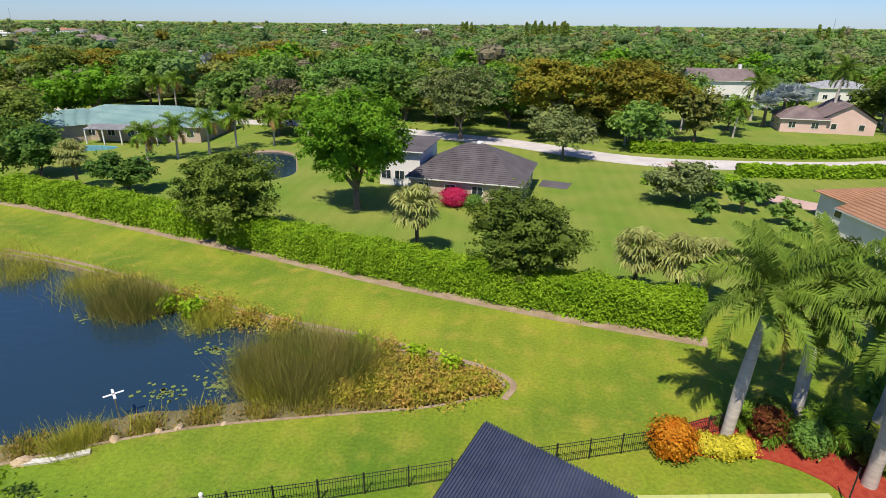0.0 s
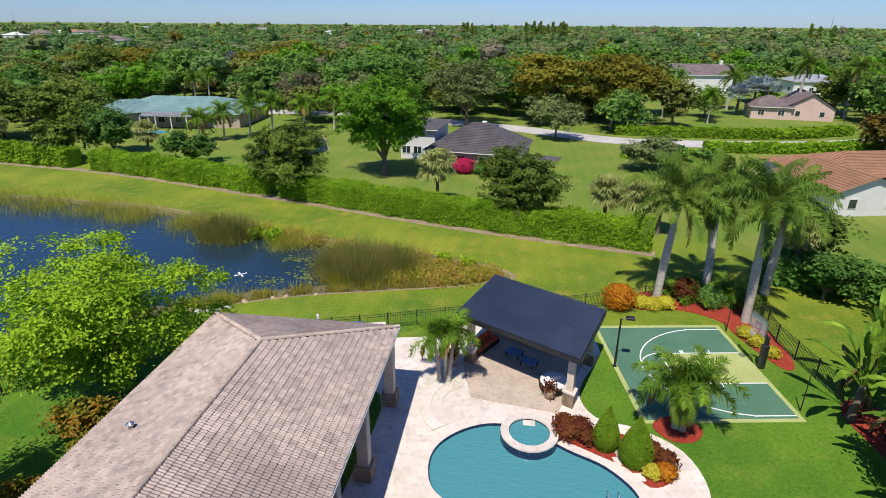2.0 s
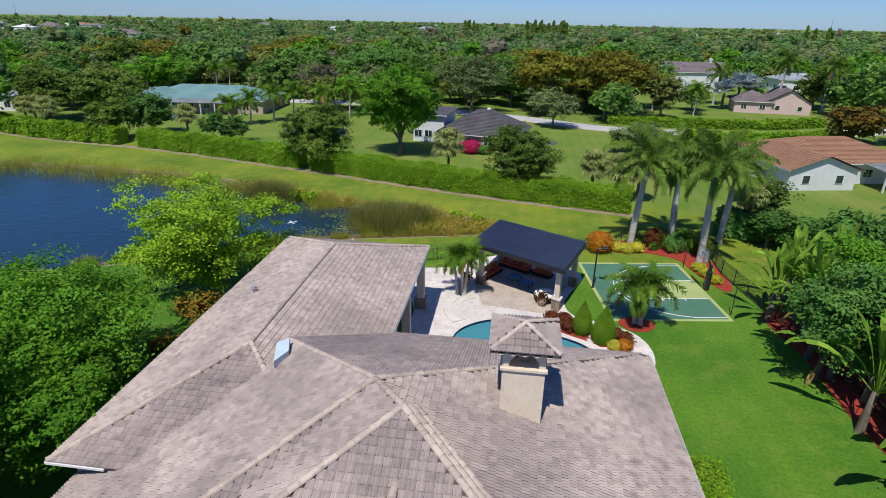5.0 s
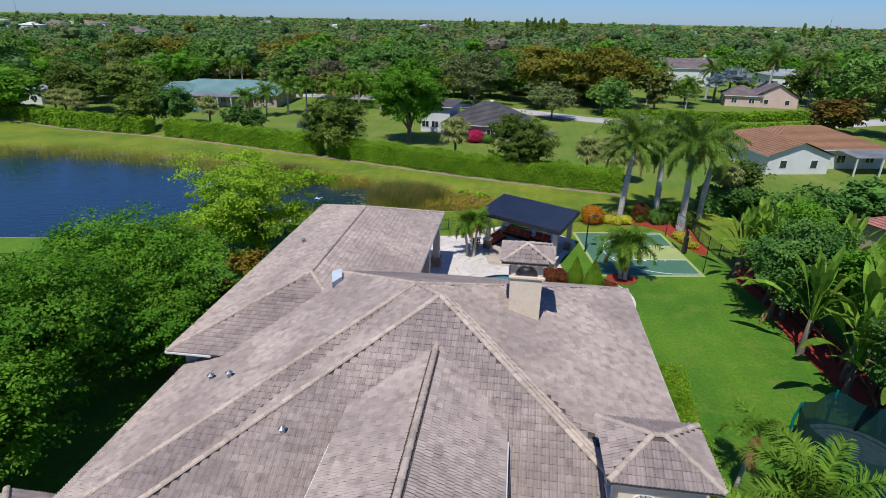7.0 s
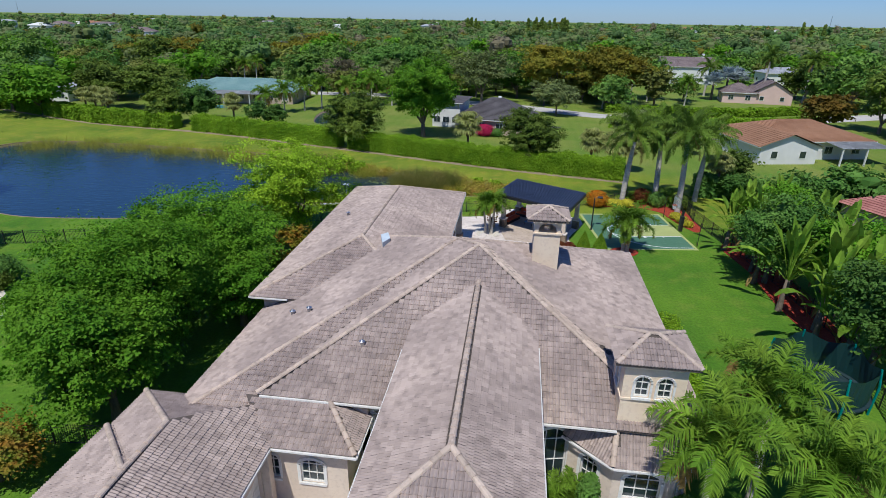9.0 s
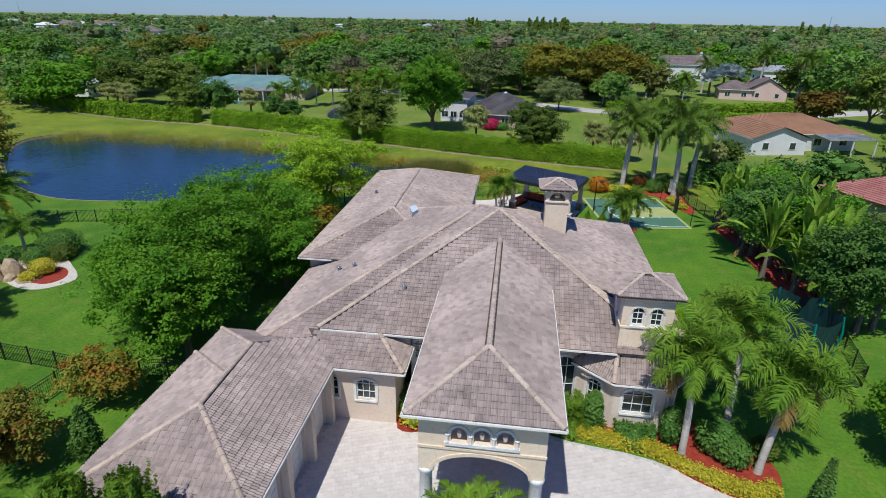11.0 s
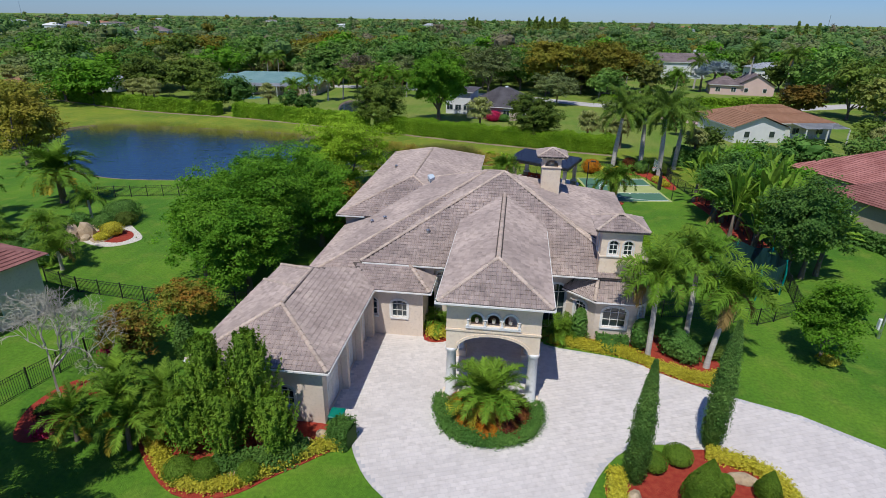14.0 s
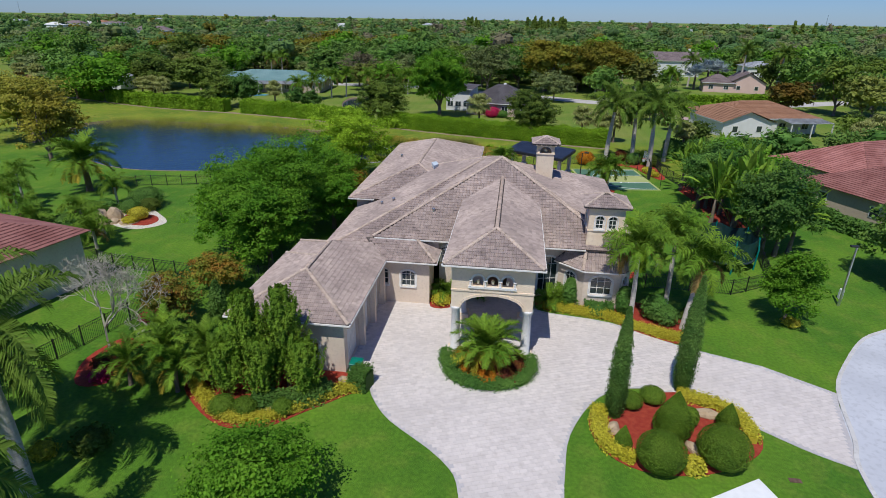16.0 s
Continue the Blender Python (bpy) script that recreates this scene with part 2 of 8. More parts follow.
WALL_PINK = mat("pink wall", (0.6, 0.42, 0.36), (0.66, 0.47, 0.41), 0.5, rough=0.9)
WALL_TAN = mat("tan wall", (0.44, 0.35, 0.27), (0.5, 0.4, 0.31), 0.5, (0.4, 0.32, 0.25), 4, 0.9)
WALL_ORANGE = mat("orange wall", (0.6, 0.24, 0.09), (0.66, 0.29, 0.12), 0.5, rough=0.9)
L_BRIGHT = leaf_mat("bright spring leaf", (0.23, 0.38, 0.015), (0.35, 0.5, 0.028), 0.12)
L_MID = leaf_mat("mid green leaf", (0.115, 0.225, 0.04), (0.19, 0.305, 0.055), 0.2)
L_FRESH = leaf_mat("fresh oak leaf", (0.105, 0.26, 0.015), (0.185, 0.365, 0.024), 0.12, 0.25, 0.42)
L_DARK = leaf_mat("dark green leaf", (0.1, 0.16, 0.024), (0.175, 0.24, 0.035), 0.2)
L_DEEP = leaf_mat("deep green leaf", (0.085, 0.195, 0.034), (0.15, 0.275, 0.05), 0.2)
L_OLIVE = leaf_mat("olive leaf", (0.17, 0.205, 0.04), (0.265, 0.285, 0.065), 0.25)
L_GREY = leaf_mat("greyish leaf", (0.165, 0.215, 0.07), (0.245, 0.285, 0.1), 0.25)
L_RUST = leaf_mat("rusty golden leaf", (0.25, 0.2, 0.02), (0.22, 0.23, 0.028), 0.15)
L_HEDGE = leaf_mat("hedge leaf", (0.17, 0.31, 0.013), (0.27, 0.43, 0.022), 0.1, 0.4)
L_YELLOW = leaf_mat("golden shrub leaf", (0.500, 0.450, 0.030), (0.600, 0.550, 0.060), 0.1)
L_ORANGE = leaf_mat("croton orange leaf", (0.500, 0.160, 0.010), (0.550, 0.260, 0.020), 0.1, 2)
L_REDBUSH = leaf_mat("dark red croton leaf", (0.140, 0.030, 0.020), (0.200, 0.080, 0.020), 0.2, 2)
L_MAGENTA = leaf_mat("magenta flower", (0.450, 0.020, 0.090), (0.550, 0.040, 0.120), 0.1, 2)
L_TOPIARY = leaf_mat("clipped yew leaf", (0.11, 0.2, 0.018), (0.17, 0.27, 0.026), 0.15, 1)
L_CONE = leaf_mat("arborvitae leaf", (0.13, 0.24, 0.012), (0.2, 0.32, 0.02), 0.1, 1)
L_CYPRESS = leaf_mat("cypress leaf", (0.09, 0.185, 0.035), (0.15, 0.26, 0.05), 0.1, 1)
L_JUNIPER = leaf_mat("juniper leaf", (0.13, 0.24, 0.02), (0.22, 0.34, 0.03), 0.1, 0.8)
L_ROYAL = leaf_mat("royal palm leaf", (0.09, 0.165, 0.018), (0.16, 0.24, 0.03), 0.2, 0.5, 0.22)
L_PALM = leaf_mat("palm leaf", (0.105, 0.21, 0.016), (0.185, 0.295, 0.026), 0.2, 0.5, 0.25)
L_GOLDFROND = leaf_mat("golden frond", (0.36, 0.31, 0.025), (0.46, 0.36, 0.035), 0.15, 0.5)
L_SABAL = leaf_mat("sabal leaf", (0.29, 0.32, 0.09), (0.41, 0.43, 0.14), 0.2, 0.5)
L_DRY = leaf_mat("dry palm leaf", (0.250, 0.170, 0.050), (0.330, 0.230, 0.080), 0.25, 0.5)
L_SILVER = leaf_mat("silver palm leaf", (0.300, 0.360, 0.360), (0.400, 0.460, 0.460), 0.15, 0.5)
L_BANANA = leaf_mat("broad banana leaf", (0.15, 0.28, 0.024), (0.26, 0.39, 0.042), 0.25, 0.4)
L_REED = leaf_mat("reed blade", (0.2, 0.23, 0.045), (0.34, 0.3, 0.085), 0.1, 0.4)
L_REED2 = leaf_mat("green reed blade", (0.3, 0.31, 0.035), (0.4, 0.39, 0.06), 0.1, 0.4)
L_MARSH = leaf_mat("yellowing marsh leaf", (0.46, 0.3, 0.07), (0.36, 0.37, 0.04), 0.1, 1.2)
L_TWIG = mat("bare grey twig", (0.36, 0.33, 0.26), (0.46, 0.43, 0.35), 2, rough=0.95)
L_PINKISH = leaf_mat("pinkish bare crown", (0.2, 0.18, 0.1), (0.26, 0.23, 0.13), 0.2)


def water_mat(name, colour, ripple, scale):
    m = bpy.data.materials.new(name)
    m.use_nodes = True
    nt = m.node_tree
    p = nt.nodes["Principled BSDF"]
    p.inputs["Base Color"].default_value = (*colour, 1)
    p.inputs["Roughness"].default_value = 0.04
    p.inputs["Specular IOR Level"].default_value = 0.5
    b = nt.nodes.new("ShaderNodeBump")
    b.inputs["Strength"].default_value, b.inputs["Distance"].default_value = ripple, 0.08
    nt.links.new(noise_fac(nt, scale, 3, 0.2, 0.8, stretch=(0.6, 1.6, 1)), b.inputs["Height"])
    nt.links.new(b.outputs[0], p.inputs["Normal"])
    return m


WATER = water_mat("pond water", (0.014, 0.036, 0.055), 0.35, 1.3)
WATER.node_tree.nodes["Principled BSDF"].inputs["Specular IOR Level"].default_value = 0.9
POOL_WATER = water_mat("pool water", (0.075, 0.27, 0.31), 0.4, 3.0)


# ---------------------------------------------------------------- mesh tools
def link_mesh(name, me, material, parent=None, label=""):
    me.materials.append(material)
    ob = new(name, me)
    if parent is not None:
        ob.parent = parent
    if label:
        ob["label"] = label
    return ob


def part(name, bm, material, parent=None, label="", smooth=False):
    """Links a bmesh as one mesh object under a thing or a part."""
    me = bpy.data.meshes.new(name)
    bm.to_mesh(me)
    bm.free()
    if smooth:
        me.polygons.foreach_set("use_smooth", [True] * len(me.polygons))
    return link_mesh(name, me, material, parent, label)


def raw_mesh(name, v, f):
    """A mesh of quads from arrays."""
    v, f = np.asarray(v, np.float32), np.asarray(f, np.int32)
    me = bpy.data.meshes.new(name)
    me.vertices.add(len(v))
    me.vertices.foreach_set("co", v.ravel())
    me.loops.add(f.size)
    me.loops.foreach_set("vertex_index", f.ravel())
    me.polygons.add(len(f))
    me.polygons.foreach_set("loop_start", np.arange(0, f.size, 4, dtype=np.int32))
    me.polygons.foreach_set("use_smooth", np.zeros(len(f), bool))
    me.update()
    me.validate()
    return me


def thing(name, at, label, category, group="", kind="", rz=0):
    ob = new(name)
    ob.matrix_world = pose(*at, 0, 0, rz)
    ob.empty_display_size = 0.2
    return tagged(ob, label, category, group, kind)


def add_box(bm, x0, y0, z0, x1, y1, z1, m=None):
    vs = [bm.verts.new((m @ Vector(c)) if m else c) for c in ((x0, y0, z0), (x1, y0, z0), (x1, y1, z0), (x0, y1, z0), (x0, y0, z1), (x1, y0, z1), (x1, y1, z1), (x0, y1, z1))]
    for q in ((3, 2, 1, 0), (4, 5, 6, 7), (0, 1, 5, 4), (1, 2, 6, 5), (2, 3, 7, 6), (3, 0, 4, 7)):
        bm.faces.new([vs[i] for i in q])
    return bm


def box(x0, y0, z0, x1, y1, z1, bevel=0.0):
    bm = add_box(bmesh.new(), x0, y0, z0, x1, y1, z1)
    if bevel:
        bmesh.ops.bevel(bm, geom=bm.edges[:], offset=bevel, segments=1, affect="EDGES")
    return bm


def lathe(profile, sides=16, cx=0, cy=0, bm=None):
    """A turned body: (radius, z) from the foot up."""
    bm = bm or bmesh.new()
    rings = [[bm.verts.new((cx + r * math.cos(2 * math.pi * i / sides), cy + r * math.sin(2 * math.pi * i / sides), z)) for i in range(sides)] for r, z in profile]
    for a, b in zip(rings, rings[1:]):
        for i in range(sides):
            bm.faces.new((a[i], a[(i + 1) % sides], b[(i + 1) % sides], b[i]))
    bm.faces.new(rings[0][::-1])
    bm.faces.new(rings[-1])
    return bm


def tube(points, radii, sides=7, bm=None):
    bm = bm or bmesh.new()
    pts = [Vector(p) for p in points]
    rings = []
    for i, p in enumerate(pts):
        d = (pts[min(i + 1, len(pts) - 1)] - pts[max(i - 1, 0)]).normalized()
        a = d.orthogonal().normalized() if abs(d.z) < 0.9 else Vector((1, 0, 0))
        b = d.cross(a).normalized()
        a = b.cross(d)
        rings.append([bm.verts.new(p + radii[i] * (math.cos(2 * math.pi * k / sides) * a + math.sin(2 * math.pi * k / sides) * b)) for k in range(sides)])
    for a, b in zip(rings, rings[1:]):
        for i in range(sides):
            bm.faces.new((a[i], a[(i + 1) % sides], b[(i + 1) % sides], b[i]))
    bm.faces.new(rings[-1])
    return bm


def rounded(points, steps=6):
    """A closed smooth outline through the points."""
    p = [np.array(q, float) for q in points]
    n, out = len(p), []
    for i in range(n):
        a, b, c, d = p[i - 1], p[i], p[(i + 1) % n], p[(i + 2) % n]
        for k in range(steps):
            t = k / steps
            out.append(tuple(0.5 * ((2 * b) + (c - a) * t + (2 * a - 5 * b + 4 * c - d) * t * t + (3 * b - a - 3 * c + d) * t ** 3)))
    return out


def smooth_line(points, steps=6):
    p = [np.array(q, float) for q in points]
    p = [2 * p[0] - p[1], *p, 2 * p[-1] - p[-2]]
    out = []
    for i in range(1, len(p) - 2):
        a, b, c, d = p[i - 1:i + 3]
        for k in range(steps):
            t = k / steps
            out.append(tuple(0.5 * ((2 * b) + (c - a) * t + (2 * a - 5 * b + 4 * c - d) * t * t + (3 * b - a - 3 * c + d) * t ** 3)))
    return out + [tuple(p[-2])]


def fill(loops, z):
    """A flat sheet with an outline and holes."""
    bm = bmesh.new()
    edges = []
    for loop in loops:
        vs = [bm.verts.new((x, y, z)) for x, y in loop]
        edges += [bm.edges.new((vs[i], vs[(i + 1) % len(vs)])) for i in range(len(vs))]
    bmesh.ops.triangle_fill(bm, use_beauty=True, edges=edges, normal=(0, 0, 1))
    bmesh.ops.recalc_face_normals(bm, faces=bm.faces[:])
    if bm.faces and sum(f.normal.z * f.calc_area() for f in bm.faces) < 0:
        bmesh.ops.reverse_faces(bm, faces=bm.faces[:])
    return bm


def slab(loops, z0, z1):
    """A sheet with sides down to z0."""
    bm = fill(loops, z1)
    for loop in loops:
        n = len(loop)
        lo = [bm.verts.new((x, y, z0)) for x, y in loop]
        hi = [bm.verts.new((x, y, z1)) for x, y in loop]
        for i in range(n):
            bm.faces.new((lo[i], lo[(i + 1) % n], hi[(i + 1) % n], hi[i]))
    return bm


def ribbon(line, half, z0, z1):
    """A strip along a line, with a flat top."""
    left, right = [], []
    for i, p in enumerate(line):
        a, b = np.array(line[max(i - 1, 0)][:2]), np.array(line[min(i + 1, len(line) - 1)][:2])
        d = (b - a) / (np.linalg.norm(b - a) + 1e-9)
        n = np.array((-d[1], d[0]))
        left.append(tuple(np.array(p[:2]) + n * half))
        right.append(tuple(np.array(p[:2]) - n * half))
    return slab([right + left[::-1]], z0, z1)


def inside(px, py, loop):
    """Which points lie in an outline."""
    px, py = np.asarray(px, float), np.asarray(py, float)
    hit = np.zeros(px.shape, bool)
    n = len(loop)
    for i in range(n):
        (x0, y0), (x1, y1) = loop[i][:2], loop[(i + 1) % n][:2]
        if y0 == y1:
            continue
        c = ((y0 > py) != (y1 > py)) & (px < (x1 - x0) * (py - y0) / (y1 - y0) + x0)
        hit ^= c
    return hit


# ---------------------------------------------------------------- foliage tools
def leaf_quads(c, nrm, size, rng, long=1.6):
    """Pointed leaves at the places c, roughly facing nrm: vertices and faces."""
    n = len(c)
    nrm = nrm / (np.linalg.norm(nrm, axis=1, keepdims=True) + 1e-9)
    u = np.cross(nrm, rng.normal(size=(n, 3)))
    u /= np.linalg.norm(u, axis=1, keepdims=True) + 1e-9
    w = np.cross(nrm, u)
    s = (size if np.ndim(size) else np.full(n, size))[:, None]
    v = np.stack((c - u * s * long / 2, c + w * s / 2 + nrm * s * 0.12, c + u * s * long / 2, c - w * s / 2 + nrm * s * 0.12), 1).reshape(-1, 3)
    return v, np.arange(4 * n).reshape(n, 4)


def join_vf(parts_):
    vs, fs, o = [], [], 0
    for v, f in parts_:
        vs.append(v)
        fs.append(f + o)
        o += len(v)
    return np.concatenate(vs), np.concatenate(fs)


def crown_points(rng, rx, ry, rz, n, lobes, low=-0.55, lobe_size=0.5, reach=(0.35, 0.68), sprays=14):
    """Leaf places and facings of a crown centred on the origin: lobes, each carrying small flat sprays of leaves."""
    d = rng.normal(size=(lobes, 3))
    d /= np.linalg.norm(d, axis=1, keepdims=True)
    d[:, 2] = np.clip(d[:, 2], low, 1)
    lc = d * rng.uniform(*reach, (lobes, 1))
    lr = rng.uniform(0.65, 1.2, lobes) * lobe_size
    m = lobes * sprays
    k = rng.integers(0, lobes, m)
    e = rng.normal(size=(m, 3)) + np.array((0, 0, 0.35))
    e /= np.linalg.norm(e, axis=1, keepdims=True)
    c = lc[k] + e * (lr[k] * rng.uniform(0.6, 1.3, m))[:, None]
    keep = c[:, 2] > low - 0.1
    for j in range(lobes):
        keep &= np.linalg.norm(c - lc[j], axis=1) > 0.55 * lr[j]
    c, e, size = c[keep], e[keep], lr[k][keep] * rng.uniform(0.14, 0.3, int(keep.sum()))
    q = rng.integers(0, len(c), n)
    p = c[q] + rng.normal(size=(n, 3)) * size[q][:, None] * np.array((1, 1, 0.6)) + e[q] * (rng.uniform(-0.5, 0.4, n) * size[q])[:, None]
    nrm = e[q] * 0.7 + rng.normal(size=(n, 3)) * 0.5 + np.array((0, 0, 0.8))
    return p * np.array((rx, ry, rz)), nrm, lc * np.array((rx, ry, rz)), lr


def crown_core(lc, lr, r, rng, shrink=0.76):
    """The shaded inside of a crown: a rough body in each lobe."""
    out = []
    for c, q in zip(lc, lr):
        th = np.linspace(0, 2 * np.pi, 7)[:-1]
        ph = np.array((-1.2, -0.4, 0.4, 1.2))
        v = np.array([[math.cos(p) * math.cos(t), math.cos(p) * math.sin(t), math.sin(p)] for p in ph for t in th])
        v = v * (q * shrink * rng.uniform(0.85, 1.1, len(v)))[:, None] * np.array(r) + c
        f = [(i * 6 + j, i * 6 + (j + 1) % 6, (i + 1) * 6 + (j + 1) % 6, (i + 1) * 6 + j) for i in range(3) for j in range(6)]
        out.append((v, np.array(f)))
    return join_vf(out)


def make_tree(name, label, at, height, rx, ry, trunk_h, material, seed, leaves, leaf, lobes=14, core=True, trunk_r=None, bark=None, category="tree", group="", low=-0.55, lean=0.0, lobe_size=0.5, reach=(0.35, 0.68)):
    """A broadleaf tree: forked trunk and limbs, and a crown of leaves with gaps."""
    rng = np.random.default_rng(seed)
    root = thing(name, at, label, category, group)
    rz = (height - trunk_h) / 2
    cz = trunk_h + rz * 0.92
    p, nrm, lc, lr = crown_points(rng, rx, ry, rz, leaves, lobes, low, lobe_size, reach)
    p = p + np.array((lean, 0, cz))
    pieces = [leaf_quads(p, nrm, rng.uniform(0.6, 1.25, len(p)) * leaf, rng)]
    if core:
        v, f = crown_core(lc, lr, (rx, ry, rz), rng, 0.5)
        pieces.append((v + np.array((lean, 0, cz)), f))
    link_mesh("crown", raw_mesh("crown", *join_vf(pieces)), material, root)
    r = trunk_r or 0.028 * height
    top = (lean * 0.4, 0, trunk_h * 1.05)
    bm = tube([(0, 0, -0.1), (lean * 0.1, 0, trunk_h * 0.5), top], [r * 1.25, r * 0.9, r * 0.8])
    for k in range(min(7, lobes)):
        e = lc[k] * 0.8 + np.array((lean, 0, cz))
        mid = (np.array(top) + e) / 2 + rng.normal(size=3) * 0.04 * height
        tube([top, tuple(mid), tuple(e)], [r * 0.6, r * 0.38, r * 0.12], 5, bm)
    part("trunk", bm, bark or BARK, root, smooth=True)
    return root


def blob_plant(name, label, at, rx, ry, h, material, seed, n, leaf, category="shrub", group="", shape="round", stems=True):
    """A clipped or bushy shrub: a leafy body on a short stem. shape: round, cone, column, box."""
    rng = np.random.default_rng(seed)
    root = thing(name, at, label, category, group)
    z = rng.uniform(0.0, 1, n)
    a = rng.uniform(0, 2 * np.pi, n)
    if shape == "cone":
        prof = np.where(z < 0.22, 0.72 + z * 1.27, 1.0 - (np.clip(z - 0.22, 0, 1) / 0.78) ** 1.35)
    elif shape == "column":
        prof = np.where(z < 0.12, 0.55 + z * 3.7, np.where(z < 0.4, 1.0, 1.0 - (np.clip(z - 0.4, 0, 1) / 0.6) ** 1.6 * 0.9))
    else:
        z = 0.5 - 0.5 * np.cos(np.pi * z)
        prof = np.sqrt(np.clip(1 - (2 * z - 1) ** 2, 0, 1))
    rough = 0.025 if shape in ("cone", "round") and "clipped" in label else 0.2
    rr = prof * (1 + rng.normal(size=n) * rough)
    p = np.stack((rr * rx * np.cos(a), rr * ry * np.sin(a), z * h + 0.02), 1)
    nrm = np.stack((np.cos(a) * prof, np.sin(a) * prof, (2 * z - 1) * 0.9 + 0.25), 1) + rng.normal(size=(n, 3)) * 0.35
    pieces = [leaf_quads(p, nrm, rng.uniform(0.6, 1.2, n) * leaf, rng)]
    ph = np.linspace(0.02, 0.97, 8)
    rows = []
    for q in ph:
        if shape == "cone":
            f = 0.72 + q * 1.27 if q < 0.22 else 1 - ((q - 0.22) / 0.78) ** 1.35
        elif shape == "column":
            f = 0.55 + q * 3.7 if q < 0.12 else (1 if q < 0.4 else 1 - ((q - 0.4) / 0.6) ** 1.6 * 0.9)
        else:
            f = math.sqrt(max(0, 1 - (2 * q - 1) ** 2))
        rows.append([(0.88 * f * rx * math.cos(2 * math.pi * i / 12), 0.88 * f * ry * math.sin(2 * math.pi * i / 12), q * h) for i in range(12)])
    v = np.array(rows).reshape(-1, 3)
    fs = [(i * 12 + j, i * 12 + (j + 1) % 12, (i + 1) * 12 + (j + 1) % 12, (i + 1) * 12 + j) for i in range(7) for j in range(12)]
    pieces.append((v, np.array(fs)))
    link_mesh("foliage", raw_mesh("foliage", *join_vf(pieces)), material, root)
    if stems:
        part("stem", tube([(0, 0, -0.05), (0, 0, h * 0.5)], [0.05 + 0.02 * h, 0.03], 6), BARK, root)
    return root


def hedge_run(name, label, line, half, h, material, seed, per_m, leaf, category="hedge", z=0.0, ragged=0.12):
    """A clipped hedge along a line: a leafy body with a flat top and upright faces."""
    rng = np.random.default_rng(seed)
    root = thing(name, (line[0][0], line[0][1], z), label, category)
    ox, oy = line[0][0], line[0][1]
    L = np.array(line, float)
    seg = np.linalg.norm(np.diff(L, axis=0), axis=1)
    cum = np.concatenate(([0], np.cumsum(seg)))
    n = int(cum[-1] * per_m)
    s = rng.uniform(0, cum[-1], n)
    i = np.clip(np.searchsorted(cum, s, side="right") - 1, 0, len(seg) - 1)
    t = ((s - cum[i]) / seg[i])[:, None]
    base = L[i] * (1 - t) + L[i + 1] * t
    d = (L[i + 1] - L[i]) / seg[i][:, None]
    nn = np.stack((-d[:, 1], d[:, 0]), 1)
    side = rng.uniform(-1, 1, n) * (1 + 1.6 * h / (2 * half))
    over = np.clip(np.abs(side) - 1, 0, None) / (1.6 * h / (2 * half) + 1e-9)
    off = np.clip(side, -1, 1) * half
    hz = h * (1 - over) * (1 + 0.045 * np.sin(s * 1.9 + 1.3 * seed) + 0.035 * np.sin(s * 4.1) * np.cos(off * 3)) + rng.normal(size=n) * ragged * 0.6
    wob = 1 + 0.12 * np.sin(s * 0.9 + seed) + 0.08 * np.sin(s * 2.3)
    xy = base + nn * (off * wob + rng.normal(size=n) * ragged)[:, None]
    p = np.column_stack((xy[:, 0] - ox, xy[:, 1] - oy, np.clip(hz * (1 + 0.05 * np.sin(s * 0.7)), 0.03, None)))
    up = (over <= 0)[:, None]
    nrm = np.where(up, np.array((0, 0, 1.0)), np.column_stack((nn * np.sign(off)[:, None] * 0.7, np.full(n, 0.8)))) + rng.normal(size=(n, 3)) * 0.5
    pieces = [leaf_quads(p, nrm, rng.uniform(0.6, 1.2, n) * leaf, rng)]
    ring = []
    for k in range(len(L)):
        a, b = L[max(k - 1, 0)], L[min(k + 1, len(L) - 1)]
        dd = (b - a) / np.linalg.norm(b - a)
        q = np.array((-dd[1], dd[0])) * half * 0.86
        for w, zz in ((-1, 0.0), (-1, h * 0.9), (1, h * 0.9), (1, 0.0)):
            ring.append((L[k][0] + q[0] * w - ox, L[k][1] + q[1] * w - oy, zz))
    v = np.array(ring)
    f = [(4 * k + j, 4 * k + j + 1, 4 * k + j + 5, 4 * k + j + 4) for k in range(len(L) - 1) for j in range(3)] + [(0, 1, 2, 3), tuple(4 * (len(L) - 1) + j for j in (3, 2, 1, 0))]
    pieces.append((v, np.array(f)))
    link_mesh("foliage", raw_mesh("foliage", *join_vf(pieces)), material, root)
    return root


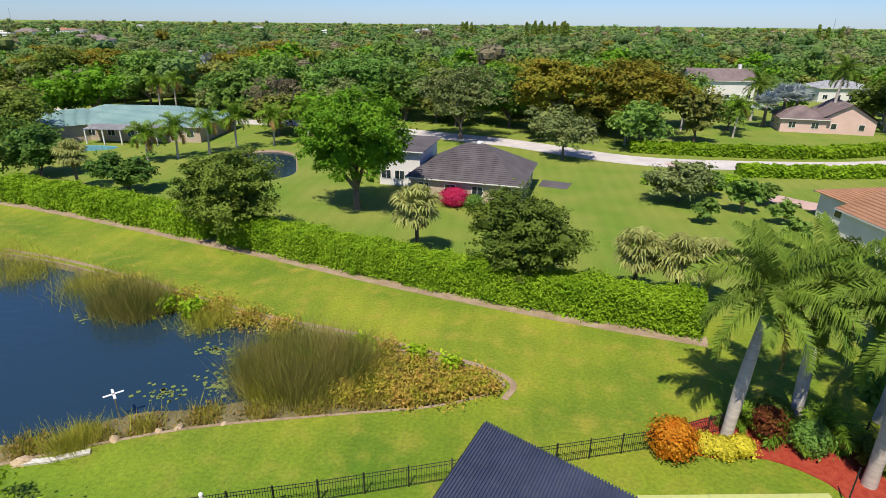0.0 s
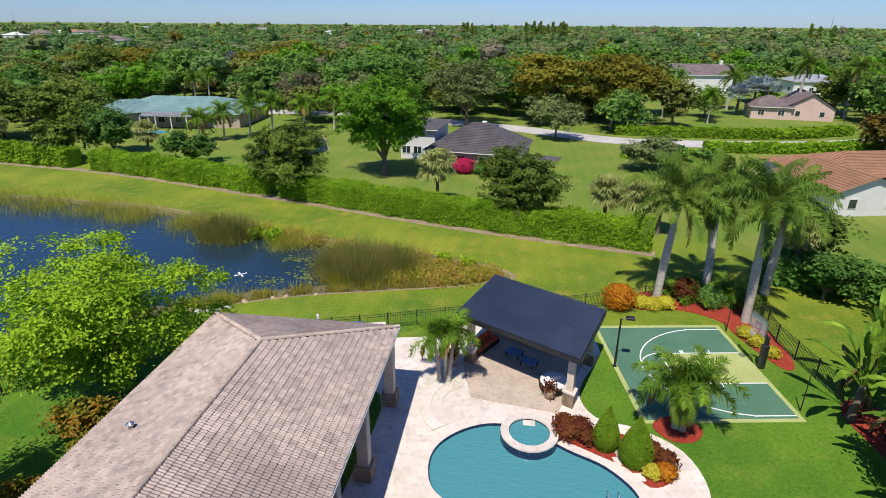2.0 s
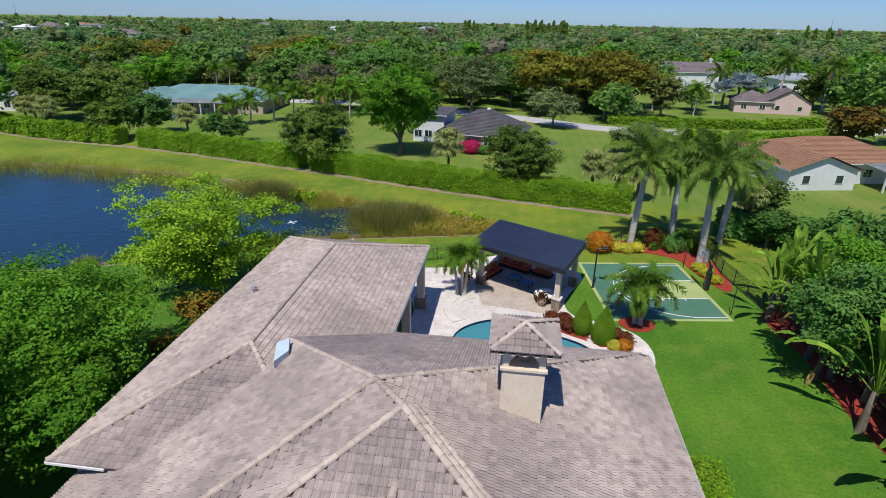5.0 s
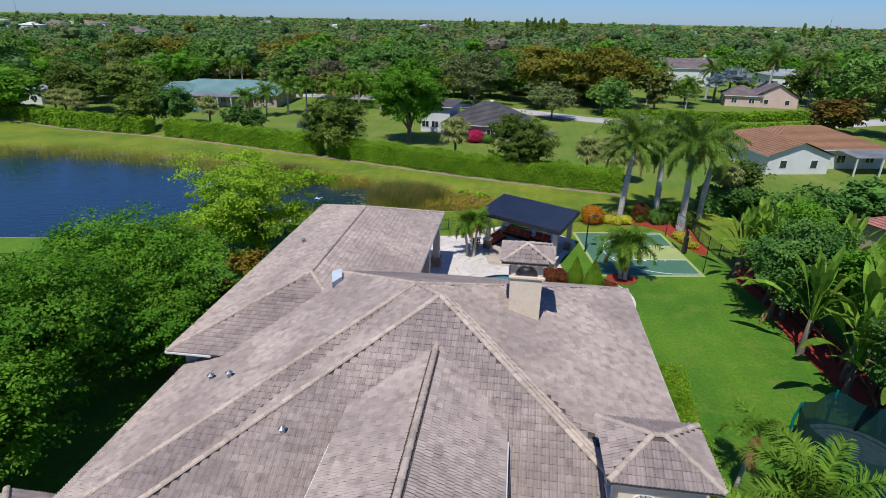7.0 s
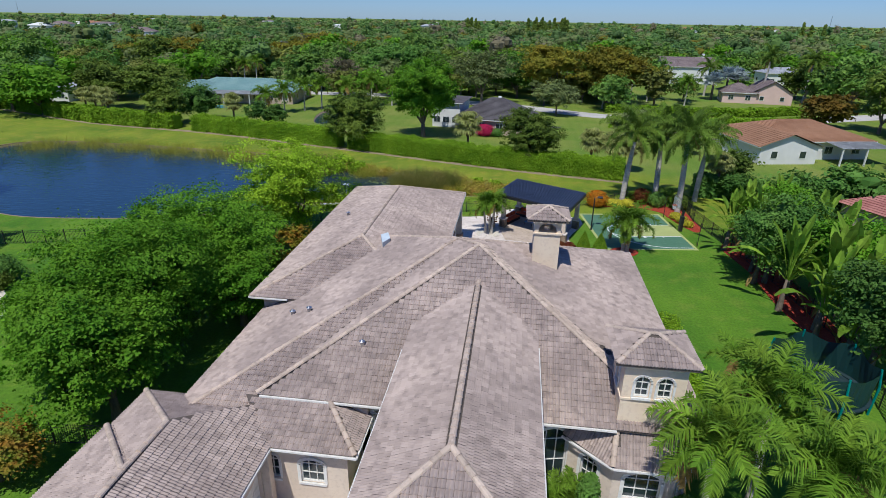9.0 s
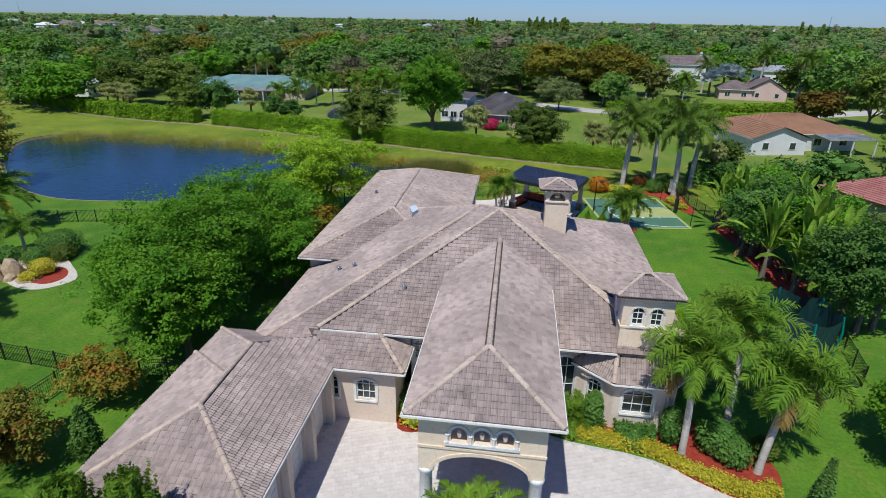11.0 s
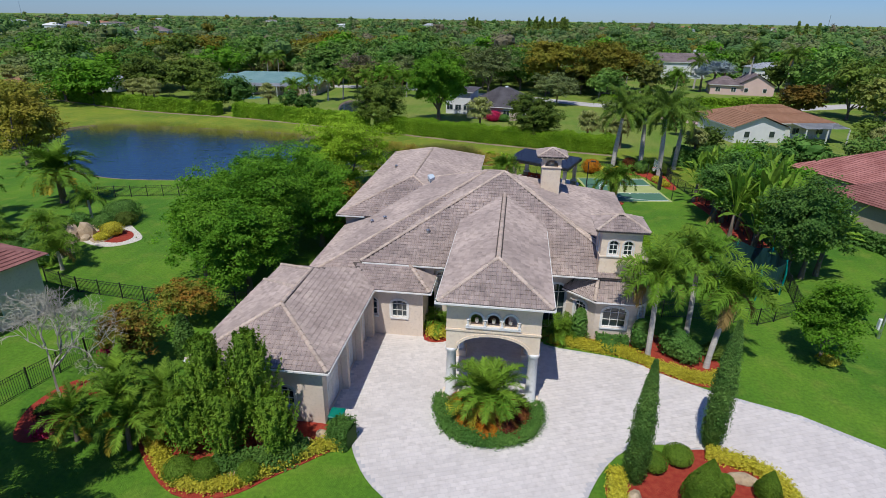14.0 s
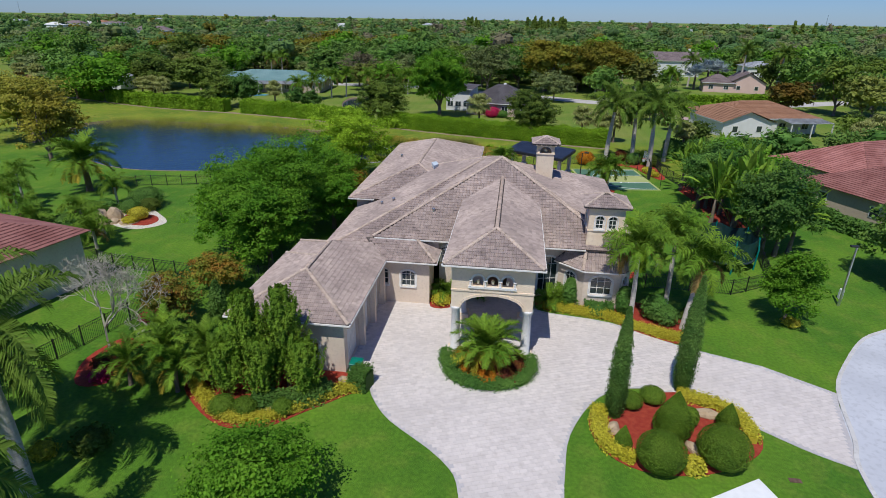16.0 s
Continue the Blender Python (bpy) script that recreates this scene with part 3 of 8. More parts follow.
def frond_mesh(name, length, start, droop, pairs, leaflet, width, rng, hang=0.35, bush=0.22):
    """A feather palm frond that leaves the crown along +x: rachis and leaflets."""
    v, f = [], []
    s = np.linspace(0, 1, 13)
    ang = np.radians(start - droop * s ** 1.3)
    step = length / 12
    pts = [np.zeros(3)]
    for a in ang[:-1]:
        pts.append(pts[-1] + np.array((math.cos(a), 0, math.sin(a))) * step)
    pts = np.array(pts)
    for i in range(12):
        a, b = pts[i], pts[i + 1]
        wa, wb = 0.05 * (1 - s[i]) + 0.012, 0.05 * (1 - s[i + 1]) + 0.012
        o = len(v)
        v += [a + (0, wa, 0), a - (0, wa, 0), b - (0, wb, 0), b + (0, wb, 0)]
        f.append((o, o + 1, o + 2, o + 3))
    for k in range(pairs):
        t = 0.12 + 0.86 * k / (pairs - 1)
        x = t * 12
        i = min(int(x), 11)
        base = pts[i] + (pts[i + 1] - pts[i]) * (x - i)
        d = pts[i + 1] - pts[i]
        d = d / np.linalg.norm(d)
        up = np.array((-d[2], 0, d[0]))
        ll = leaflet * (0.45 + 0.75 * math.sin(math.pi * min(t * 0.9 + 0.08, 1))) * rng.uniform(0.85, 1.1)
        for side in (-1, 1):
            out = np.array((0, side, 0.0)) * 0.8 + d * (0.35 + 0.45 * t) + up * (0.25 + rng.normal() * bush)
            out = out / np.linalg.norm(out)
            mid = base + out * ll * 0.55
            tip = mid + (out + np.array((0, 0, -hang * 2.2))) / np.linalg.norm(out + np.array((0, 0, -hang * 2.2))) * ll * 0.5
            w = d * width * 0.5
            o = len(v)
            v += [base - w, base + w, mid + w * 1.1, mid - w * 1.1, tip + w * 0.15, tip - w * 0.15]
            f += [(o, o + 1, o + 2, o + 3), (o + 3, o + 2, o + 4, o + 5)]
    return raw_mesh(name, np.array(v), np.array(f))


def fan_mesh(name, stalk, blade, start, rng, blades=15, width=0.16, droop=0.35):
    """A fan palm leaf: stalk along +x and a pleated fan."""
    v, f = [], []
    a = math.radians(start)
    d = np.array((math.cos(a), 0, math.sin(a)))
    up = np.array((-d[2], 0, d[0]))
    hub = d * stalk
    v += [np.array((0, 0.03, 0)), np.array((0, -0.03, 0)), hub - (0, 0.02, 0), hub + (0, 0.02, 0)]
    f.append((0, 1, 2, 3))
    for k in range(blades):
        t = math.radians(-130 + 260 * k / (blades - 1))
        out = d * math.cos(t) + np.array((0, 1, 0)) * math.sin(t) + up * (0.1 + 0.12 * rng.normal())
        out /= np.linalg.norm(out)
        b = blade * (0.75 + 0.25 * math.cos(t)) * rng.uniform(0.9, 1.08)
        side = np.cross(out, up)
        side /= np.linalg.norm(side)
        mid = hub + out * b * 0.6
        tip = mid + (out + np.array((0, 0, -droop * 2))) / np.linalg.norm(out + np.array((0, 0, -droop * 2))) * b * 0.45
        o = len(v)
        v += [hub, hub + side * 0.01, mid + side * width, mid - side * width, tip + side * 0.01, tip - side * 0.01]
        f += [(o, o + 1, o + 2, o + 3), (o + 3, o + 2, o + 4, o + 5)]
    return raw_mesh(name, np.array(v), np.array(f))


def palm(name, label, at, trunk_h, trunk_r, meshes, counts, seed, shaft=0.0, lean=(0, 0), bark=None, group="", belly=0.0, size=1.0, dry=None):
    """A palm: trunk, crown shaft, and each frond a part. meshes: (mesh, material) rising to drooping; counts of each."""
    rng = np.random.default_rng(seed)
    root = thing(name, at, label, "palm", group)
    n = 7
    pts = [(lean[0] * (i / n) ** 1.5, lean[1] * (i / n) ** 1.5, trunk_h * i / n - (0.1 if i == 0 else 0)) for i in range(n + 1)]
    rad = [trunk_r * (1.25 if i == 0 else 1 + belly * math.sin(math.pi * min(i / n * 1.1, 1)) - 0.25 * i / n) for i in range(n + 1)]
    part("trunk", tube(pts, rad, 10), bark or PALM_BARK, root, smooth=True)
    top = Vector((lean[0], lean[1], trunk_h))
    if shaft:
        part("crownshaft", tube([top - Vector((0, 0, 0.05)), top + Vector((0, 0, shaft * 0.5)), top + Vector((0, 0, shaft))], [trunk_r * 0.85, trunk_r * 0.75, trunk_r * 0.4], 9), L_PALM, root, "smooth green crownshaft", True)
    z = top + Vector((0, 0, shaft * 0.9))
    for (me, _), c in zip(meshes, counts):
        for k in range(c):
            ob = new("frond", me)
            ob.parent = root
            sc = size * rng.uniform(0.88, 1.1)
            ob.matrix_local = Matrix.Translation(z) @ Matrix.Rotation(2 * math.pi * (k + rng.uniform(-0.3, 0.3)) / c + seed, 4, "Z") @ Matrix.Rotation(rng.normal() * 0.12, 4, "Y") @ Matrix.Rotation(rng.normal() * 0.15, 4, "X") @ Matrix.Diagonal((sc, sc, sc, 1))
    return root


# ---------------------------------------------------------------- ground, water, roads
LAKE = rounded([(-41, 110.2), (-25.5, 105), (-11.5, 101.5), (-2, 98.8), (1.2, 96.9), (-2.5, 94.3), (-9, 92.4), (-17, 90), (-24, 86.6), (-31, 82.5), (-38, 79.2), (-47, 77), (-57, 76.3), (-66, 80), (-76, 88), (-84, 97), (-89, 107), (-84, 113), (-70, 113.5), (-55, 112.5)], 5)
CANAL = rounded([(-43, 140.5), (-36, 141.5), (-32.5, 146), (-34.5, 153), (-38, 160), (-43, 162), (-47, 158.5), (-46.5, 149)], 4)
POOL = rounded([(-2.35, 72.4), (-2.0, 74.1), (-0.7, 75.5), (1.0, 76.2), (3.0, 75.9), (5.0, 74.6), (7.0, 73.5), (8.3, 71.7), (7.6, 70.2), (4.5, 69.4), (0.5, 69.6), (-1.7, 70.6)], 5)
FAR_POOL = rounded([(-78.5, 156.5), (-75, 155.4), (-71.5, 157), (-71.2, 159.5), (-75, 160.3), (-78.3, 159.2)], 3)


def inset(loop, dist):
    """The outline moved inwards by dist."""
    n, out = len(loop), []
    area = sum(loop[i][0] * loop[(i + 1) % n][1] - loop[(i + 1) % n][0] * loop[i][1] for i in range(n))
    s = 1 if area > 0 else -1
    for i in range(n):
        a, b = np.array(loop[i - 1]), np.array(loop[(i + 1) % n])
        d = (b - a) / (np.linalg.norm(b - a) + 1e-9)
        out.append((loop[i][0] - s * d[1] * dist, loop[i][1] + s * d[0] * dist))
    return out


tagged(part("ground", fill([[(-4600, -260), (4600, -260), (4600, 4900), (-4600, 4900)], LAKE, CANAL, POOL, FAR_POOL], 0.0), GRASS), kind="structure")


def basin(name, loop, depth, run, material, top=0.0):
    """Sloping banks of a hollow in the ground, and its bed."""
    bm = bmesh.new()
    a, b, n = loop, inset(loop, run), len(loop)
    va, vb = [bm.verts.new((x, y, top)) for x, y in a], [bm.verts.new((x, y, -depth)) for x, y in b]
    for i in range(n):
        bm.faces.new((va[i], va[(i + 1) % n], vb[(i + 1) % n], vb[i]))
    bm2 = fill([b], -depth)
    me = bpy.data.meshes.new("bed")
    bm2.to_mesh(me)
    bm2.free()
    bm.from_mesh(me)
    return tagged(part(name, bm, material), kind="structure")


basin("pond_bank", LAKE, 0.9, 1.6, MUD)
basin("canal_bank", CANAL, 0.9, 0.7, SOIL)
basin("pool_basin", POOL, 1.3, 0.15, POOL_FLOOR)
basin("far_pool_basin", FAR_POOL, 1.0, 0.1, POOL_FLOOR)
tagged(part("water_pond", fill([inset(LAKE, 0.55)], -0.32), WATER), kind="structure")
tagged(part("water_canal", fill([inset(CANAL, 0.2)], -0.3), WATER), kind="structure")
tagged(part("water_pool", fill([inset(POOL, 0.02)], -0.12), POOL_WATER), kind="structure")
tagged(part("water_far_pool", fill([inset(FAR_POOL, 0.02)], -0.1), POOL_WATER), kind="structure")
# the worn path of earth along the far bank, and along the hedge
tagged(part("bank_path", ribbon(smooth_line([(-50, 112.6), (-40, 110.6), (-25.3, 105.7), (-17.3, 103.2), (-11.4, 102), (-6, 100.6), (-0.5, 98.8), (1.7, 97.2), (1.2, 95.4)], 5), 0.22, -0.05, 0.02), SOIL), kind="structure")
near_shore = [(-1.6, 95.6), (-5, 94.3), (-9, 93.0), (-13, 91.8), (-17, 90.6), (-20.5, 88.9), (-24, 87.2), (-27.5, 85.2), (-31, 83.1), (-34.5, 81.4), (-38, 79.8)]
flat = [(x - 0.5, y + (0.7, 1.7, 1.2, 2.1, 1.5, 2.3, 1.3, 1.9, 1.1, 1.5, 0.5)[i]) for i, (x, y) in enumerate(near_shore)]
tagged(part("mud_flat", fill([near_shore + smooth_line(flat, 4)[::-1]], -0.295), MUD), "wet brown mud flat along the pond shore", "mud", kind="structure")
tagged(part("pond_rim", slab([inset(LAKE, -0.05), inset(LAKE, 0.16)], -0.15, 0.012), SOIL), kind="structure")
HEDGE = [(-135, 147.5), (-120, 142.3), (-89, 130.8), (-64, 126.6), (-50, 123.2), (-31.2, 117.6), (-23.7, 115.4), (-7.8, 110.2), (5.7, 106.6), (16, 104.4)]
tagged(part("hedge_verge", ribbon(smooth_line(HEDGE, 5), 0.75, -0.05, 0.015), SOIL), kind="structure")

DRIVE = smooth_line([(-10.8, 42.6), (-10.8, 36), (-10.6, 32.2), (-9.2, 31.2), (-8.4, 29.7), (-7.0, 27.9), (-3.7, 25.3), (-2.5, 22.9), (-2.0, 16), (-2.2, 8)], 4)[:] + [(3.2, 8), (2.6, 16), (2.45, 22)] + smooth_line([(2.6, 24.4), (3.2, 28.2), (5.2, 31.8), (7.8, 33.1), (11.2, 32.1), (15.6, 28.9), (17.8, 27.7)], 4) + smooth_line([(18.6, 30), (19.3, 32.5), (20.0, 34.4)], 3) + smooth_line([(16.5, 36.8), (11.5, 38.7), (7.2, 41.2), (1.9, 42.3), (1.2, 44.5), (-4.5, 44.5), (-5.5, 42.6)], 4)
tagged(part("driveway", slab([DRIVE], -0.05, 0.035), JOINT), kind="structure")
ROAD = [(17.8, 27.7), (18.6, 30), (19.3, 32.5), (20.3, 34.9), (22.6, 38.4), (25.4, 41.7), (28.2, 43.5), (32, 44.5), (38, 43), (42, 38), (42, 28), (36, 15), (30, 5), (28, -20), (14, -20), (15, 5), (16.5, 18)]
tagged(part("road_near", slab([ROAD], -0.05, 0.02), ASPHALT), kind="structure")
tagged(part("kerb", ribbon(smooth_line([(17.2, 22), (17.9, 27.7), (18.8, 30), (20.3, 34.9), (22.6, 38.4), (25.4, 41.7), (28.2, 43.5)], 4), 0.12, -0.05, 0.06), CONCRETE), kind="structure")
tagged(part("road_far", ribbon(smooth_line([(-150, 200), (-100, 196), (-70, 190), (-40, 190), (-20, 183), (0, 176), (20, 165.3), (38, 164), (64, 168), (95, 182), (140, 205)], 6), 3.4, -0.05, 0.03), STREET), kind="structure")
tagged(part("road_link", ribbon(smooth_line([(-92, 205), (-76, 192), (-62, 186)], 5), 2.6, -0.05, 0.035), STREET), kind="structure")
tagged(part("road_side", ribbon(smooth_line([(28, 164), (33, 150), (38, 143), (46, 138)], 5), 2.0, -0.05, 0.04), mat("pinkish drive", (0.42, 0.29, 0.25), (0.5, 0.36, 0.31), 0.6, rough=0.9)), kind="structure")
tagged(part("walk_front_path", slab([[(9.0, 24.3), (12.4, 26.3), (12.9, 25.0), (15, 18), (9, 18)]], -0.05, 0.03), WHITE), kind="structure")

# patio terrace, with steps between its levels
PATIO = rounded([(-6.0, 66), (-6.2, 71), (-6.3, 78), (-12.2, 80.5), (-12.0, 83.2), (-7.4, 84.6), (-3.6, 85.6), (-1, 88.2), (1.5, 88.9), (8.0, 86.2), (6.2, 80.2), (6.9, 77.6), (9.2, 76.9), (11.3, 75.3), (11.9, 72.6), (10.9, 69.6), (8.5, 66), (0, 65.2)], 4)
tagged(part("patio", slab([PATIO, POOL], -0.2, 0.04), TRAVERTINE), kind="structure")
POOL_IN = inset(POOL, -0.34)
tagged(part("pool_coping", slab([POOL_IN, POOL], -0.15, 0.075), TRAVERTINE), kind="structure")
tagged(part("pool_tile_band", slab([inset(POOL, -0.01), inset(POOL, 0.03)], -0.3, 0.05), POOL_TILE), kind="structure")
for k, r in enumerate((3.5, 2.85, 2.2)):
    arc = [(1.1 + (r + 0.9) * math.cos(radians(a)), 77.6 + (r + 0.2) * math.sin(radians(a))) for a in range(148, 226, 6)]
    tagged(part("patio_step", ribbon(arc, 0.33, 0.0, 0.16 - 0.05 * k), TRAVERTINE), kind="structure")
for loop, name in (
    ([(-0.6, 78.4), (4.7, 77.6), (7.2, 84.6), (0.6, 87.2), (-1.6, 82.6)], "pavilion_floor"),
):
    tagged(part(name, slab([loop], 0.0, 0.075), BROWNSTONE), kind="structure")

# planting beds
BEDS = {
    "bed_left": [(-8.9, 31.1), (-10.4, 29.4), (-12, 27.9), (-13.8, 26.3), (-16.4, 26.1), (-19.4, 28.2), (-20.9, 30.4), (-20.2, 32), (-16, 31.9), (-11, 32.0)],
    "bed_round": [(-4.75, 34.9), (-3.9, 32.5), (-1.7, 31.5), (0.6, 32.8), (1.25, 35.2), (-0.5, 36.2), (-3.2, 36.2)],
    "bed_island": [(4.5, 30.1), (4.7, 27.5), (6.6, 26.0), (9.9, 26.2), (13.1, 28.1), (13.7, 30.2), (12.4, 32), (9.9, 33), (6.9, 31.8)],
    "bed_front": [(1.9, 42.7), (5, 42.2), (7.2, 41.5), (9.1, 40.0), (11.5, 38.9), (12.9, 39.4), (13.4, 41.9), (11, 43.5), (9.5, 45), (5, 43.6), (2, 44.4)],
    "bed_pool": [(4.6, 75.6), (6.2, 74.6), (8.0, 73.6), (9.0, 72.4), (10.2, 73.0), (10.6, 74.6), (9.4, 75.9), (7.4, 76.4), (5.6, 76.5)],
    "bed_court_palm": [(10.1, 77.2), (10.9, 76.1), (12.2, 76.2), (12.9, 77.3), (12, 78.2), (10.8, 78.1)],
    "bed_court": [(10.5, 92.5), (13, 91.9), (15.5, 92.2), (18.0, 90.8), (18.6, 88.6), (20.2, 84.5), (21.3, 85.5), (21.2, 90), (20.3, 94), (15, 95.8), (11.5, 94.2)],
    "bed_east": [(21.7, 80), (22.4, 74), (22.2, 68), (22.8, 62), (24, 58), (25, 60), (25.5, 72), (24, 81)],
    "bed_west": [(-25.2, 28.6), (-24.6, 31), (-25.4, 33), (-27.4, 33.6), (-28.2, 31), (-27, 28.4)],
    "bed_w3": [(-6.7, 41.6), (-5.0, 41.8), (-5.0, 44.4), (-6.7, 44.4)],
    "bed_side": [(9.6, 50.5), (10.8, 50.5), (12.6, 56), (12.7, 61.5), (11, 62.6), (9.6, 62)],
}
for bed_name, loop in BEDS.items():
    tagged(part(bed_name, slab([rounded(loop, 4)], -0.05, 0.05), MULCH), kind="structure")
tagged(part("bed_palm_gravel", slab([rounded([(-3.6, 79.2), (-2.4, 78.6), (-1.3, 79.4), (-1.6, 80.6), (-2.8, 81.0), (-3.6, 80.3)], 4)], 0, 0.1), PEBBLE), kind="structure")
tagged(part("garden_gravel", slab([rounded([(-46, 58.5), (-44.7, 55.6), (-42.4, 54), (-39.8, 53.8), (-38.2, 56), (-40.5, 58.5), (-43, 60)], 4)], -0.05, 0.03), PEBBLE), kind="structure")
tagged(part("garden_mulch", slab([rounded([(-44, 57.5), (-42.5, 55.2), (-40, 54.8), (-39.4, 56.4), (-41, 58)], 4)], -0.05, 0.06), MULCH), kind="structure")

# basketball court
U, W = np.array((0.988, 0.152)), np.array((0.139, -0.990))
C0 = np.array((8.35, 88.35))


def court(u, w):
    p = C0 + U * u + W * w
    return (float(p[0]), float(p[1]))


court_root = thing("basketball_court", (*court(4.6, 5.3), 0), "green half basketball court with pale lime key and white lines", "court")


def court_sheet(name, pts, z, m, label=""):
    ob = part(name, slab([[court(*p) for p in pts]], 0.0, z), m, court_root, label)
    ob.matrix_parent_inverse = court_root.matrix_world.inverted()
    return ob


court_sheet("border", [(-0.3, -0.35), (9.5, -0.35), (9.5, 11.0), (-0.3, 11.0)], 0.02, COURT_Y, "lime green painted border")
court_sheet("surface", [(0, 0), (9.2, 0), (9.2, 10.7), (0, 10.7)], 0.027, COURT_G, "dark green painted court surface")
court_sheet("key", [(3.45, 3.6), (9.2, 3.6), (9.2, 7.2), (3.45, 7.2)], 0.032, COURT_Y, "lime green painted key")


def court_line(pts, half=0.045):
    ob = part("line", ribbon([court(*p) for p in pts], half, 0.01, 0.038), WHITE, court_root)
    ob.matrix_parent_inverse = court_root.matrix_world.inverted()


for pts in ([(3.45, 3.6), (9.2, 3.6)], [(3.45, 7.2), (9.2, 7.2)], [(3.45, 3.6), (3.45, 7.2)],
            [(3.45 - 1.8 * math.cos(radians(a)), 5.4 + 1.8 * math.sin(radians(a))) for a in range(-90, 91, 10)],
            [(9.2, 0.35), (6.6, 0.35)] + [(7.7 - 6.0 * math.cos(radians(a)), 5.4 - 5.1 * math.cos(radians(90 - a))) for a in range(80, -81, -8)] + [(6.6, 10.45), (9.2, 10.45)]):
    court_line(pts)
for s in (0.9, 1.8, 2.9):
    for w0, w1 in ((3.25, 3.6), (7.2, 7.55)):
        court_line([(9.2 - 1.2 - s, w0), (9.2 - 1.2 - s, w1)], 0.04 if s < 2.9 else 0.14)


# ---------------------------------------------------------------- the house
house = thing("house", (-3, 50, 0), "large beige stucco house with weathered brownish grey tile roofs", "house")
TILES, BED_FACES, CAPS, ROOF_PLANES = [], [], [], []
PART_TILES = []


def tile_shape():
    """One interlocking tile, 0.28 wide and 0.31 long, raised at its lower end: two rolls and a front lip."""
    xs = (-0.139, -0.075, -0.005, 0.06, 0.134)
    zs = (0.028, 0.085, 0.034, 0.088, 0.028)
    v = [(x, 0.0, z) for x, z in zip(xs, zs)] + [(x, 0.31, z * 0.8 - 0.03) for x, z in zip(xs, zs)] + [(x, 0.0, z - 0.06) for x, z in zip(xs, zs)]
    f = [(i, i + 1, i + 6, i + 5) for i in range(4)] + [(10 + i, 11 + i, i + 1, i) for i in range(4)]
    return np.array(v), np.array(f)


TILE_V, TILE_F = tile_shape()


def roof_face(pts, near=False):
    """A roof plane: bed and rows of tiles from the eave (the first edge) upwards."""
    p = [np.array(q, float) for q in pts]
    nrm = np.zeros(3)
    for i in range(len(p)):
        nrm += np.cross(p[i] - p[0], p[(i + 1) % len(p)] - p[0])
    nrm /= np.linalg.norm(nrm)
    if nrm[2] < 0:
        nrm = -nrm
    ax = np.cross((0, 0, 1), nrm)
    ax /= np.linalg.norm(ax)
    up = np.cross(nrm, ax)
    BED_FACES.append([tuple(q) for q in p])
    loop = [((q - p[0]) @ ax, (q - p[0]) @ up) for q in p]
    us, vs = [q[0] for q in loop], [q[1] for q in loop]
    rows = np.arange(min(vs), max(vs), 0.3)
    m = np.column_stack((ax, up, nrm))
    rng = np.random.default_rng(int(abs(p[0][0] * 100)) + len(BED_FACES))
    for r, v in enumerate(rows):
        cols = np.arange(min(us) + 0.2, max(us), 0.28)
        ok = inside(cols, np.full(len(cols), v + 0.2), loop) & inside(cols - 0.1, np.full(len(cols), v + 0.1), loop) & inside(cols + 0.1, np.full(len(cols), v + 0.1), loop)
        for u in cols[ok]:
            o = p[0] + ax * u + up * (v - 0.04) + nrm * (0.01 + rng.uniform(0, 0.012))
            (PART_TILES if near else TILES).append((o, m))


def cap_line(a, b, size=0.82):
    """Round ridge tiles along a hip or ridge."""
    a, b = np.array(a, float), np.array(b, float)
    n = max(2, int(np.linalg.norm(b - a) / 0.42))
    d = (b - a) / np.linalg.norm(b - a)
    s = np.cross(d, (0, 0, 1))
    s /= np.linalg.norm(s)
    w = np.cross(s, d)
    for i in range(n):
        q0, q1 = a + (b - a) * i / n, a + (b - a) * (i + 1.08) / n
        vs, k = [], []
        for q, lift, r in ((q0, 0.055, 0.17 * size), (q1, 0.03, 0.145 * size)):
            for t in range(6):
                an = math.pi * t / 5
                vs.append(q + s * math.cos(an) * r + w * (math.sin(an) * r * 0.85 + lift - 0.02))
        f = [(t, t + 1, t + 7, t + 6) for t in range(5)] + [(0, 5, 4, 1), (1, 4, 3, 2)]
        CAPS.append((np.array(vs), np.array(f)))


